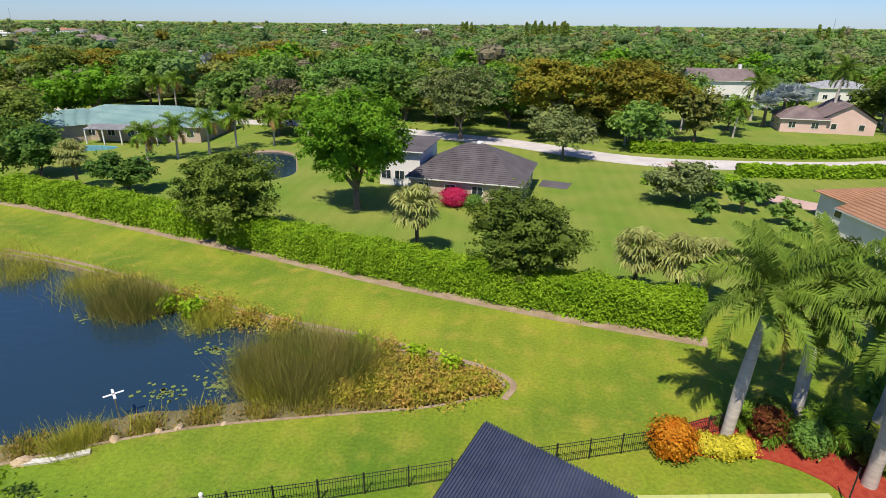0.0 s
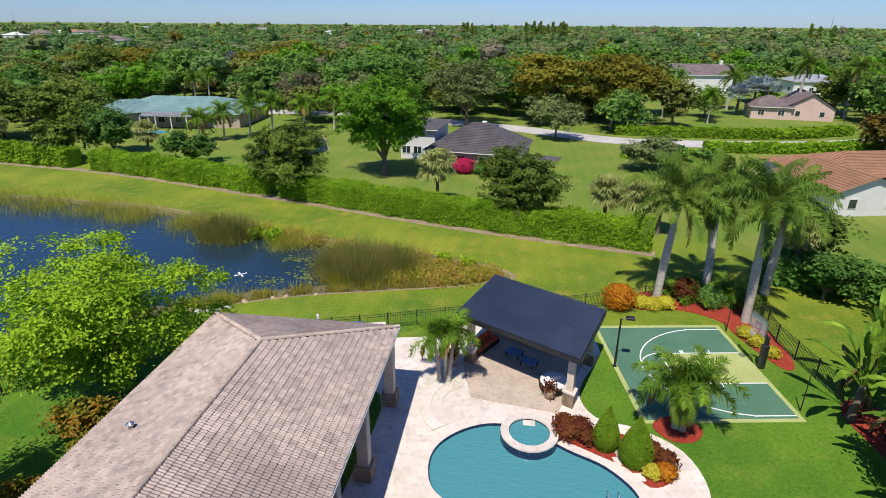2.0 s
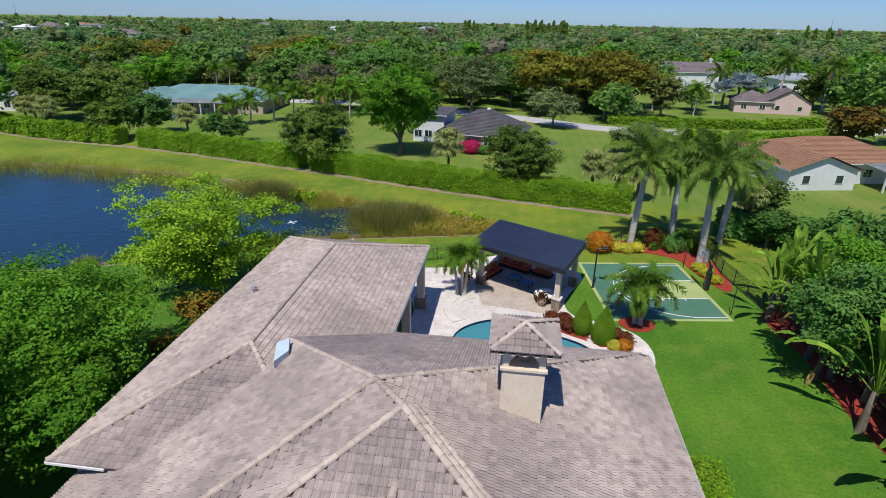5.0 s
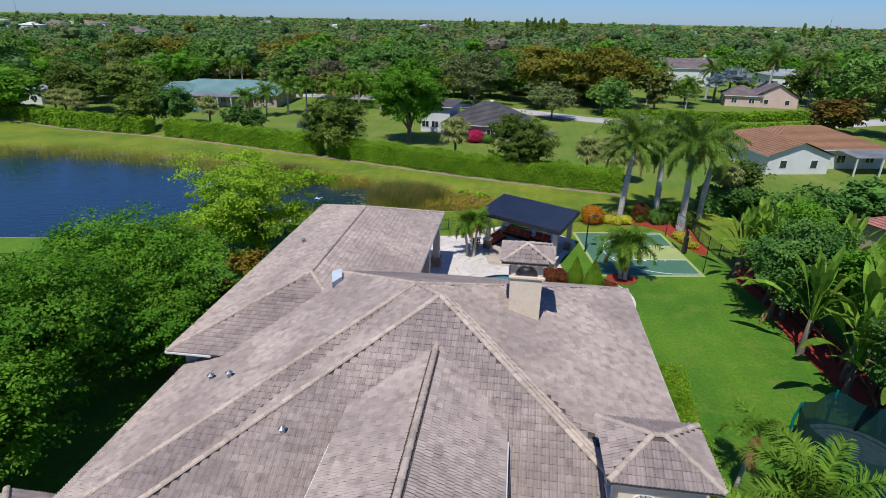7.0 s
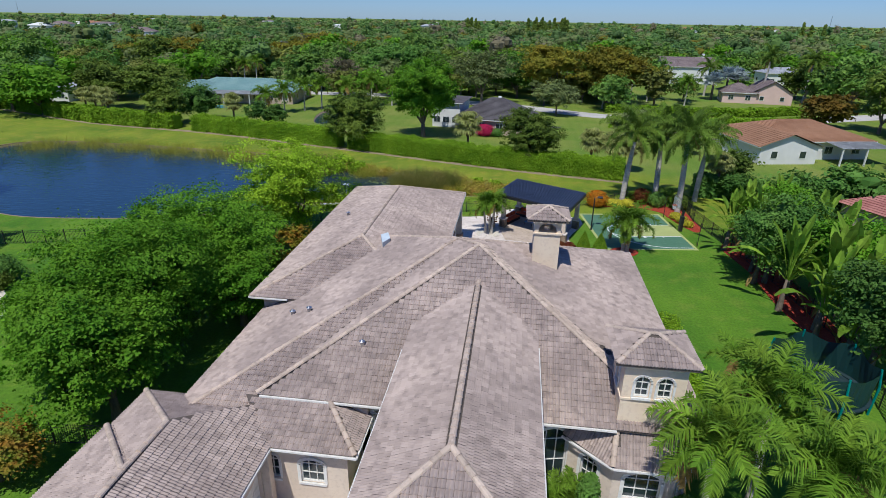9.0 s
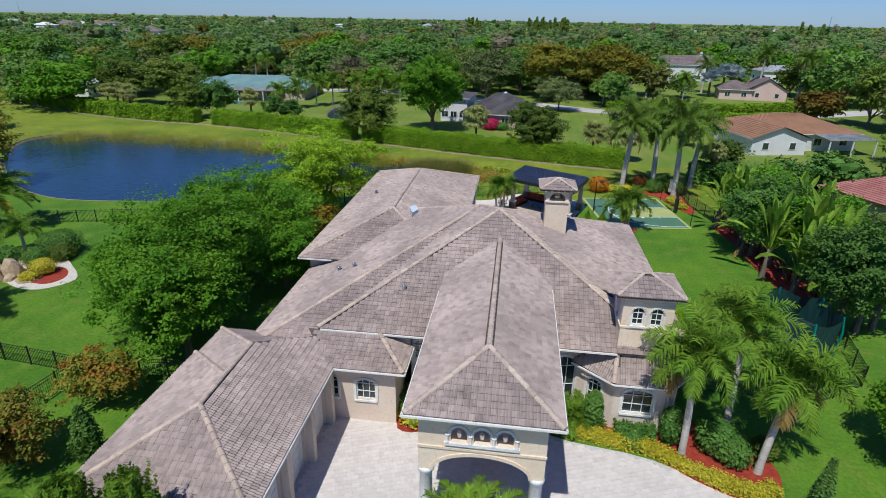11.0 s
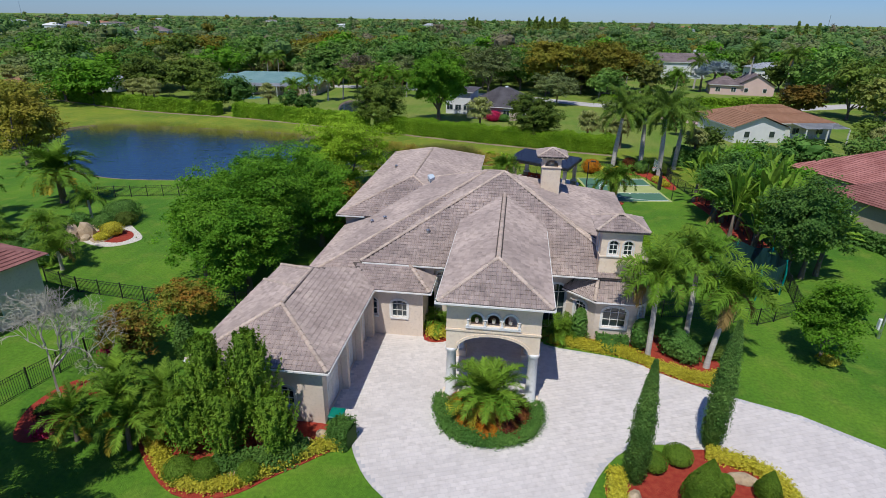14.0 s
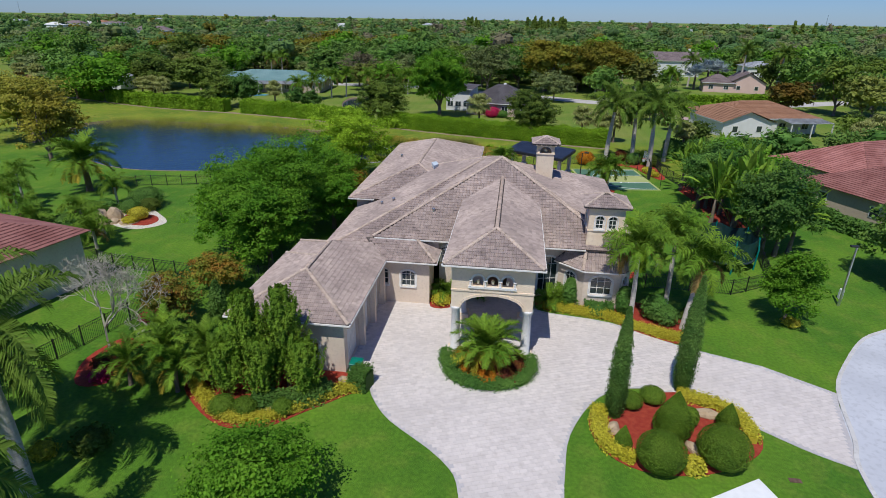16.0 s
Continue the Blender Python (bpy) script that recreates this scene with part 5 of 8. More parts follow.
dr = part("entrance_door", box(-2.6, 44.5, 0.03, -0.8, 44.6, 3.0, 0.02), mat("dark brown door wood", (0.09, 0.045, 0.025), (0.13, 0.065, 0.035), 3, rough=0.5), house, "dark brown double entrance door")
dr.matrix_parent_inverse = house.matrix_world.inverted()
w_ = wall(-4.3, 44.6, 0.9, 44.6, 0, 6.9, (), STUCCO)
cl = part("porch_ceiling", box(-4.3, 35.1, 6.9, 0.9, 44.6, 6.98), CREAM, house)
cl.matrix_parent_inverse = house.matrix_world.inverted()
# terrace columns of the wing: stucco shafts on stone bases
for y in (77.2, 71.2, 66.5):
    c = part("terrace_column", box(-5.75, y - 0.3, 0.9, -5.15, y + 0.3, 4.95, 0.02), STUCCO, house)
    c.matrix_parent_inverse = house.matrix_world.inverted()
    part("stone_base", box(-5.9, y - 0.45, 0.0, -5.0, y + 0.45, 0.95, 0.03), STONE, c, "brown stacked stone base")
# roof vents, a light skylight panel in the valley
for x, y, z in ((-11.4, 50.2, 5.95), (-7.2, 46.4, 6.45), (-12.6, 50.6, 5.4), (-13.9, 66.5, 6.1)):
    v = part("roof_vent", lathe([(0.11, z - 0.15), (0.11, z + 0.12), (0.17, z + 0.16), (0.02, z + 0.26)], 10, x, y), STEEL, house, "small pale metal roof vent")
    v.matrix_parent_inverse = house.matrix_world.inverted()
vm = slab([[(-8.85, 59.69), (-9.28, 59.2), (-8.79, 57.69), (-8.47, 58.61)]], 7.0, 7.36)
v = part("valley_flashing", vm, mat("pale blue grey metal", (0.55, 0.62, 0.66), (0.62, 0.68, 0.7), 2, rough=0.5), house, "pale blue grey metal panel in the roof valley")
v.matrix_parent_inverse = house.matrix_world.inverted()

# ---------------------------------------------------------------- pavilion, pool, court furniture
PO, PX, PY = Vector((-1.96, 81.95, 0)), Vector((7.57, -4.5, 0)), Vector((2.25, 6.2, 0))
pav = thing("pavilion", (3, 82.5, 0), "open garden pavilion with a dark navy louvred flat roof", "pavilion")
pinv = pav.matrix_world.inverted()
ux, uy = PX.normalized(), PY.normalized()
lx, ly = PX.length, PY.length
pm = Matrix(((ux.x, uy.x, 0, PO.x), (ux.y, uy.y, 0, PO.y), (0, 0, 1, 0), (0, 0, 0, 1)))


def pav_part(name, bm, m, label=""):
    bmesh.ops.transform(bm, matrix=pm, verts=bm.verts[:])
    ob = part(name, bm, m, pav, label)
    ob.matrix_parent_inverse = pinv
    return ob


roof_p = pav_part("roof", add_box(bmesh.new(), 0, 0, 3.98, lx, ly, 4.06), NAVY, "dark navy ribbed metal roof")
slat_bm = add_box(bmesh.new(), -0.04, -0.05, 4.055, 0.04, ly + 0.05, 4.13)
slat_me = bpy.data.meshes.new("slat")
bmesh.ops.transform(slat_bm, matrix=pm, verts=slat_bm.verts[:])
slat_bm.to_mesh(slat_me)
slat_bm.free()
slat_me.materials.append(NAVY)
ns = int(lx / 0.145)
for k in range(ns):
    s = new("slat", slat_me)
    s.parent = roof_p
    s.matrix_basis = Matrix.Translation(ux * (k + 0.5) * lx / ns)
for a, b in (((0, -0.08), (lx, 0.06)), ((0, ly - 0.06), (lx, ly + 0.08)), ((-0.08, 0), (0.06, ly)), ((lx - 0.06, 0), (lx + 0.08, ly))):
    pav_part("beam", add_box(bmesh.new(), a[0], a[1], 3.7, b[0], b[1], 4.0), BLACK)
for fx in (0.09, 0.93):
    for fy in (0.14, 0.9):
        x, y = lx * fx, ly * fy
        p = pav_part("post", add_box(bmesh.new(), x - 0.22, y - 0.22, 1.0, x + 0.22, y + 0.22, 3.98), STUCCO, "stucco post on a stone base")
        bm = add_box(bmesh.new(), x - 0.36, y - 0.36, 0.05, x + 0.36, y + 0.36, 1.0)
        bmesh.ops.transform(bm, matrix=pm, verts=bm.verts[:])
        part("stone_base", bm, STONE, p, "brown stacked stone base")
        bm = add_box(bmesh.new(), x - 0.42, y - 0.42, 1.0, x + 0.42, y + 0.42, 1.1)
        bmesh.ops.transform(bm, matrix=pm, verts=bm.verts[:])
        part("capstone", bm, TRAVERTINE, p)


def sofa_unit(x, y, rz, w, label):
    root = thing("sofa", (*(pm @ Vector((x, y, 0)))[:2], 0.075), label, "sofa", "lounge seats under the pavilion", rz=math.degrees(math.atan2(ux.y, ux.x)) + rz)
    part("base", box(-w / 2, -0.45, 0.02, w / 2, 0.45, 0.3, 0.02), WICKER, root)
    n = max(1, round(w / 0.9))
    for k in range(n):
        a = -w / 2 + k * w / n
        part("seat_cushion", box(a + 0.02, -0.43, 0.3, a + w / n - 0.02, 0.25, 0.48, 0.05), RED_CUSHION, root)
        part("back_cushion", box(a + 0.03, 0.2, 0.46, a + w / n - 0.03, 0.42, 0.9, 0.06), RED_CUSHION, root)


sofa_unit(2.4, 5.6, 0, 3.2, "long wicker sofa with red orange cushions")
sofa_unit(0.95, 3.0, 90, 2.6, "wicker side sofa with red orange cushions")
sofa_unit(5.2, 5.9, 0, 1.8, "short wicker sofa with red orange cushions")
for x, y in ((3.3, 3.4), (4.6, 3.0)):
    root = thing("coffee_table", (*(pm @ Vector((x, y, 0)))[:2], 0.075), "low coffee table with a blue square top", "table", "coffee tables under the pavilion", rz=-31)
    part("tabletop", box(-0.55, -0.42, 0.36, 0.55, 0.42, 0.42, 0.015), BLUE_TOP, root)
    for lx_ in (-0.45, 0.45):
        for ly_ in (-0.32, 0.32):
            part("leg", box(lx_ - 0.03, ly_ - 0.03, 0, lx_ + 0.03, ly_ + 0.03, 0.36), WICKER, root)
root = thing("daybed", (*(pm @ Vector((6.9, 1.7, 0)))[:2], 0.075), "round dark wicker daybed with a white cushion", "daybed", rz=20)
part("shell", lathe([(0.85, 0), (0.95, 0.3), (0.98, 0.55)], 18), WICKER, root)
part("cushion", lathe([(0.86, 0.5), (0.9, 0.6), (0.85, 0.7), (0.3, 0.72)], 18), WHITE_CLOTH, root)
part("pillow", box(-0.5, -0.1, 0.7, 0.5, 0.2, 0.95, 0.08), WHITE_CLOTH, root)
for x, y in ((5.0, 79.1), (-1.4, 82.0)):
    root = thing("planter", (x - 0.75, y - 0.1, 0.05), "dark clay urn planter with a small shrub", "planter", "urns by the pavilion posts")
    part("pot", lathe([(0.2, 0), (0.34, 0.25), (0.36, 0.5), (0.28, 0.62), (0.33, 0.68)], 14), STONE, root)
    rng = np.random.default_rng(5)
    q = rng.normal(size=(140, 3)) * (0.22, 0.22, 0.16) + (0, 0, 0.9)
    link_mesh("leaves", raw_mesh("leaves", *leaf_quads(q, rng.normal(size=(140, 3)), 0.14, rng)), L_REDBUSH, root)

# raised spa in the pool
spa = thing("spa", (2.95, 75.3, 0), "round raised spa with travertine rim and dark blue tiles", "spa")


def ring(r0, r1, z0, z1, sides=36, span=(0, 360)):
    """A ring, or a piece of one between two angles."""
    if span != (0, 360):
        arc = [radians(span[0] + (span[1] - span[0]) * i / 24) for i in range(25)]
        return slab([[(r1 * math.cos(a), r1 * math.sin(a)) for a in arc] + [(r0 * math.cos(a), r0 * math.sin(a)) for a in arc[::-1]]], z0, z1)
    bm = bmesh.new()
    vs = []
    for r, z in ((r1, z0), (r1, z1), (r0, z1), (r0, z0)):
        vs.append([bm.verts.new((r * math.cos(2 * math.pi * i / sides), r * math.sin(2 * math.pi * i / sides), z)) for i in range(sides)])
    for a in range(4):
        for i in range(sides):
            bm.faces.new((vs[a][i], vs[a][(i + 1) % sides], vs[(a + 1) % 4][(i + 1) % sides], vs[(a + 1) % 4][i]))
    return bm


part("wall", ring(1.2, 1.62, -1.2, 0.36), POOL_TILE, spa, "dark blue glazed tile wall")
part("rim", ring(1.15, 1.62, 0.362, 0.45), TRAVERTINE, spa, "pale travertine rim")
part("bench", ring(0.72, 1.2, -0.6, -0.1), POOL_FLOOR, spa)
part("floor", lathe([(0.75, -0.7), (0.75, -0.6)], 28), POOL_FLOOR, spa)
part("water", lathe([(1.19, 0.2), (1.19, 0.26)], 36), POOL_WATER, spa)
part("seat", box(-0.35, 0.7, -0.05, 0.35, 1.15, 0.3, 0.02), TRAVERTINE, spa)
root = thing("handrail", (6.9, 70.6, -0.9), "curved chrome pool handrail at the shallow steps", "handrail")
for k in (-0.25, 0.25):
    part("rail", tube([(k, 0, 0), (k, 0, 1.5), (k + 0.0, 0.25, 1.75), (k, 0.6, 1.6), (k, 0.7, 0.97)], [0.03] * 5, 8), STEEL, root)

# outdoor kitchen
kit = thing("outdoor_kitchen", (-9.45, 84.2, 0.04), "stone outdoor kitchen with pale counter, grill and sink", "kitchen", rz=16)
part("counter", box(-2.1, -0.6, 0.86, 2.1, 0.6, 0.95, 0.02), TRAVERTINE, kit, "pale stone counter")
body = part("base", box(-2.0, -0.5, 0, 2.0, 0.5, 0.86), STONE, kit, "brown stacked stone base")
part("door", box(0.95, -0.53, 0.1, 1.35, -0.5, 0.8), DARK, body)
part("door", box(1.45, -0.53, 0.1, 1.95, -0.5, 0.8), STEEL, body)
part("grill", box(-0.55, -0.42, 0.95, 0.55, 0.42, 1.3, 0.1), STEEL, kit, "steel grill with a rounded hood")
part("hob", box(-1.3, -0.4, 0.94, -0.65, 0.35, 1.0, 0.01), mat("blue grey lid", (0.2, 0.3, 0.42), (0.26, 0.36, 0.48), 3, rough=0.3), kit)
part("sink", box(-1.85, -0.2, 0.93, -1.45, 0.25, 0.97, 0.01), STEEL, kit)
part("tap", tube([(-1.65, 0.35, 0.95), (-1.65, 0.35, 1.25), (-1.65, 0.2, 1.3), (-1.65, 0.1, 1.2)], [0.02] * 4, 6), STEEL, kit)

# court light, hoop, end net
root = thing("court_light", (8.85, 83.28, 0), "slim black court floodlight on a pole", "lamp")
part("pole", tube([(0, 0, 0), (0, 0, 3.7)], [0.075, 0.06], 10), BLACK, root)
part("arm", tube([(0, 0, 3.65), (0.45, 0.02, 3.75)], [0.035, 0.035], 6), BLACK, root)
part("head", box(0.3, -0.2, 3.68, 0.85, 0.2, 3.85, 0.03), BLACK, root)
part("base_plate", lathe([(0.16, 0), (0.16, 0.06), (0.08, 0.1)], 10), BLACK, root)
hx, hy = court(9.75, 5.4)
hoop = thing("basketball_hoop", (hx, hy, 0), "black basketball hoop with glass backboard and white net", "hoop", rz=8.7)
part("pole", box(-0.12, -0.12, 0, 0.12, 0.12, 2.4, 0.02), BLACK, hoop)
part("arm", tube([(0, 0, 2.2), (-0.3, 0, 2.9), (-0.75, 0, 3.2)], [0.1, 0.08, 0.08], 6), BLACK, hoop)
part("padding", box(-0.2, -0.2, 0.0, 0.2, 0.2, 1.8, 0.05), BLACK, hoop)
gl = bpy.data.materials.new("backboard glass")
gl.use_nodes = True
gl.node_tree.nodes["Principled BSDF"].inputs["Base Color"].default_value = (0.75, 0.8, 0.8, 1)
gl.node_tree.nodes["Principled BSDF"].inputs["Alpha"].default_value = 0.35
gl.node_tree.nodes["Principled BSDF"].inputs["Roughness"].default_value = 0.08
bb = part("backboard", box(-0.86, -0.9, 2.9, -0.82, 0.9, 3.97), gl, hoop, "clear glass backboard with a grey frame")
bm = bmesh.new()
for y0, z0, y1, z1 in ((-0.92, 2.86, 0.92, 2.93), (-0.92, 3.94, 0.92, 4.0), (-0.92, 2.86, -0.86, 4.0), (0.86, 2.86, 0.92, 4.0), (-0.3, 3.08, 0.3, 3.12), (-0.3, 3.5, 0.3, 3.54), (-0.3, 3.08, -0.26, 3.54), (0.26, 3.08, 0.3, 3.54)):
    add_box(bm, -0.88, y0, z0, -0.8, y1, z1)
part("frame", bm, STEEL, bb)
bm = bmesh.new()
tube([(-1.12 + 0.23 * math.cos(a), 0.23 * math.sin(a), 3.05) for a in np.linspace(0, 2 * math.pi, 17)], [0.018] * 17, 5, bm)
part("rim", bm, RED_CUSHION, hoop, "orange rim")
bm = bmesh.new()
for k in range(12):
    a = 2 * math.pi * k / 12
    for s in (0.4, -0.4):
        tube([(-1.12 + 0.23 * math.cos(a), 0.23 * math.sin(a), 3.04), (-1.12 + 0.13 * math.cos(a + s), 0.13 * math.sin(a + s), 2.6)], [0.012, 0.012], 3, bm)
part("net", bm, WHITE_CLOTH, hoop)


def fence_run(label, line, h=1.3, step=2.0, picket=0.13):
    """A black metal fence: posts, rails and pickets."""
    root = thing("fence", (line[0][0], line[0][1], 0), label, "fence")
    inv = root.matrix_world.inverted()
    pick, rails, posts = bmesh.new(), [], []
    pv, pf = [], []
    for a, b in zip(line, line[1:]):
        a, b = np.array(a, float), np.array(b, float)
        L = np.linalg.norm(b - a)
        d = (b - a) / L
        n = max(1, round(L / step))
        for i in range(n + 1):
            posts.append(a + d * L * i / n)
        for z in (0.12, h - 0.25, h - 0.05):
            rails.append((a, b, z))
        for i in range(int(L / picket)):
            c = a + d * (i + 0.5) * picket
            o = len(pv)
            w = 0.009
            for z in (0.05, h):
                pv += [(c[0] - w, c[1] - w, z), (c[0] + w, c[1] - w, z), (c[0] + w, c[1] + w, z), (c[0] - w, c[1] + w, z)]
            pf += [(o + j, o + (j + 1) % 4, o + 4 + (j + 1) % 4, o + 4 + j) for j in range(4)]
    ob = link_mesh("picket_infill", raw_mesh("picket_infill", np.array(pv), np.array(pf)), BLACK, root)
    ob.matrix_parent_inverse = inv
    tagged(ob, kind="stuff")
    for a, b, z in rails:
        r = part("rail", tube([(a[0], a[1], z), (b[0], b[1], z)], [0.017, 0.017], 4), BLACK, root)
        r.matrix_parent_inverse = inv
    me = None
    for p in posts:
        if me is None:
            bm = box(-0.035, -0.035, 0, 0.035, 0.035, h + 0.08)
            me = bpy.data.meshes.new("post")
            bm.to_mesh(me)
            bm.free()
            me.materials.append(BLACK)
        o = new("post", me)
        o.parent = root
        o.matrix_parent_inverse = inv
        o.location = (p[0], p[1], 0)
    return root


fence_run("black metal picket fence between lawn and pond bank", [(-20, 82.0), (-11.6, 84.8), (-7.6, 86.1), (-1.3, 88.4), (9.5, 92.2), (14.5, 94.6), (21.4, 94.3)])
fence_run("tall black metal picket fence beside the court", [(21.4, 94.3), (21.1, 88), (22.2, 81.5), (23.5, 74), (24.5, 62), (22, 50)], 1.5)
fence_run("dark green metal picket fence along the pond lawn", [(-52, 68.1), (-41, 71), (-29.5, 74.6), (-20, 82.0)], 1.4)
fence_run("dark metal picket fence across the side lawn", [(-40, 45.8), (-36, 44.5), (-27.5, 43.6), (-18.5, 44.5)], 1.35)
fence_run("dark metal picket fence along the side boundary", [(-27.5, 43.6), (-28.5, 36), (-31, 27)], 1.5)
fence_run("dark metal picket fence beside the front palms", [(9.0, 47.6), (13, 47.9), (18.0, 47.6), (19.5, 48.4), (22, 50)], 1.4)
for y in (0.6, 10.0):
    q = court(9.7, y)
    root = thing("net_post", (q[0], q[1], 0), "black post of the ball stop net", "post", "ball stop posts by the court")
    part("pole", tube([(0, 0, 0), (0, 0, 2.6)], [0.04, 0.035], 6), BLACK, root)

# trampoline
root = thing("trampoline", (19.4, 54.8, 0), "round trampoline with teal poles and a dark safety net", "trampoline", rz=30)
part("mat", lathe([(2.0, 0.82), (2.0, 0.85)], 28), NET, root)
part("pad", ring(1.95, 2.35, 0.84, 0.92, 28), NET, root, "dark padded rim")
for k in range(6):
    a = 2 * math.pi * k / 6
    x, y = 2.35 * math.cos(a), 2.35 * math.sin(a)
    part("pole", tube([(x, y, 0), (x * 1.03, y * 1.03, 1.8), (x * 0.97, y * 0.97, 2.9)], [0.06, 0.06, 0.05], 7), TEAL_PAD, root)
nm = bpy.data.materials.new("safety net")
nm.use_nodes = True
nm.node_tree.nodes["Principled BSDF"].inputs["Base Color"].default_value = (0.008, 0.04, 0.038, 1)
nm.node_tree.nodes["Principled BSDF"].inputs["Alpha"].default_value = 0.9
bm = bmesh.new()
rs = [[bm.verts.new(((2.2 + 0.12 * math.cos(6 * 2 * math.pi * i / 36) * (z > 2)) * math.cos(2 * math.pi * i / 36), (2.2 + 0.12 * math.cos(6 * 2 * math.pi * i / 36) * (z > 2)) * math.sin(2 * math.pi * i / 36), z + 0.15 * math.cos(6 * 2 * math.pi * i / 36) * (z > 2))) for i in range(36)] for z in (0.9, 2.65)]
for i in range(36):
    bm.faces.new((rs[0][i], rs[0][(i + 1) % 36], rs[1][(i + 1) % 36], rs[1][i]))
part("net", bm, nm, root, "dark see-through safety net")

root.scale = (1.22, 1.22, 1.1)

# bins, street lamp, boulders, pond mill
root = thing("wheelie_bin", (-9.9, 31.6, 0.04), "green wheeled bin beside the garage corner", "bin")
bm = box(-0.36, -0.38, 0.12, 0.36, 0.38, 1.12)
for v_ in bm.verts:
    if v_.co.z < 0.5:
        v_.co.x *= 0.8
        v_.co.y *= 0.8
part("body", bm, GREEN_PLASTIC, root)
part("lid", box(-0.4, -0.44, 1.12, 0.4, 0.42, 1.22, 0.04), GREEN_PLASTIC, root)
for x in (-0.33, 0.33):
    part("wheel", tube([(x - 0.04, 0.3, 0.13), (x + 0.04, 0.3, 0.13)], [0.13, 0.13], 10), BLACK, root)
root = thing("street_lamp", (26.2, 47.0, 0), "slim grey street lamp with a short arm on the lawn", "lamp")
part("pole", tube([(0, 0, 0), (0, 0, 5.2)], [0.11, 0.07], 9), STEEL, root)
part("head", box(-0.5, -0.12, 5.15, 0.1, 0.12, 5.3, 0.03), BLACK, root)
tagged(part("utility_box", box(26.8, 48.2, 0, 27.1, 48.5, 0.9, 0.03), WHITE), "small white utility post on the lawn", "utility post")
tagged(part("drain_cover", box(13.9, 26.3, 0, 14.5, 26.6, 0.02), mat("rusty iron", (0.1, 0.06, 0.04), (0.16, 0.1, 0.07), 4, rough=0.9)), "rusty iron drain cover in the grass", "drain cover")


def boulder(at, s, seed, label, m=None, group=""):
    rng = np.random.default_rng(seed)
    bm = bmesh.new()
    bmesh.ops.create_icosphere(bm, subdivisions=2, radius=1)
    for v_ in bm.verts:
        k = 1 + 0.25 * noise.noise(v_.co * 1.3 + Vector((seed, 0, 0)))
        v_.co = Vector((v_.co.x * s[0], v_.co.y * s[1], max(v_.co.z, -0.35) * s[2])) * k
    ob = part("boulder", bm, m or ROCK)
    ob.location = at
    ob.rotation_euler[2] = seed
    return tagged(ob, label, "boulder", group)


ROCK = mat("tan rock", (0.42, 0.31, 0.19), (0.55, 0.43, 0.29), 2, (0.3, 0.22, 0.14), 8, 0.9, bump=0.6, bump_scale=9)
for i, (x, y, a, b, c) in enumerate(((5.6, 28.9, 0.5, 0.35, 0.4), (9.6, 27.9, 0.55, 0.3, 0.35), (11.2, 31.0, 0.8, 0.4, 0.35), (-13.8, 27.6, 0.6, 0.4, 0.4), (-11.2, 30.2, 0.5, 0.4, 0.3), (-10.6, 31.0, 0.4, 0.3, 0.3))):
    boulder((x, y, 0.12), (a, b, c), i + 1, "tan boulder set in red mulch", group="boulders in the front beds")
for i, (x, y, s) in enumerate(((-17.4, 90.1, 0.35), (-18.4, 89.7, 0.3), (-24, 86.4, 0.6), (-15, 90.8, 0.25), (-20.4, 88.7, 0.4), (-45.5, 58, 0.9), (-44.2, 58.8, 0.8), (-46.6, 57, 0.8), (-43.2, 60.2, 1.1))):
    boulder((x, y, -0.05), (s, s * 0.7, s * 0.6), i + 11, "pale rock at the water's edge" if x > -40 else "brown garden rock beside the gravel", None, "shore rocks" if x > -40 else "rocks of the gravel garden")
for i, (x, y, z, a, b, c) in enumerate(((-45.6, 55.6, 0, 1.1, 0.9, 1.3), (-44.3, 56.2, 0, 0.9, 0.8, 1.5), (-46.9, 56.3, 0, 1.0, 1.0, 1.1), (-44.6, 54.6, 0, 0.8, 0.6, 0.7), (-45.9, 53.9, 0, 0.9, 0.6, 0.6), (-43.6, 55.1, 0, 0.6, 0.5, 0.6), (-44.0, 53.3, 0, 0.7, 0.5, 0.5), (-42.9, 51.9, 0, 0.6, 0.5, 0.45), (-43.6, 51.0, 0, 0.7, 0.5, 0.3), (-47.6, 54.9, 0, 0.9, 0.8, 0.8))):
    boulder((x, y, z), (a, b, c), i + 31, "weathered brown boulder of the garden rock fall", group="boulders of the rock fall")
tagged(part("stone_terrace", slab([rounded([(-43.9, 55.9), (-42.2, 54.4), (-41.2, 55.4), (-41.9, 57.0), (-43.2, 57.6)], 3)], 0, 0.12), ROCK), "tan flagstone terrace beside the rock fall", "terrace")
root = thing("wind_mill", (-21.5, 90.6, -0.4), "small white four-bladed aerator mill in the pond", "windmill")
part("pole", tube([(0, 0, -0.5), (0, 0, 1.9)], [0.05, 0.04], 7), STEEL, root)
for k in range(4):
    a = math.pi / 4 + k * math.pi / 2
    part("blade", add_box(bmesh.new(), 0, -0.07, -0.01, 0.55, 0.07, 0.01, Matrix.Translation((0, 0, 1.95)) @ Matrix.Rotation(a, 4, "Z")), WHITE, root)
tagged(part("pond_sill", ribbon([(-24.2, 86.2), (-22.6, 86.7), (-21, 87.6)], 0.18, -0.1, 0.12), CONCRETE), "short pale concrete sill on the bank", "sill")
root = thing("fence_post_light", (-12.3, 84.0, 0), "white capped post beside the fence", "post")
part("post", tube([(0, 0, 0), (0, 0, 1.7)], [0.05, 0.05], 7), BLACK, root)
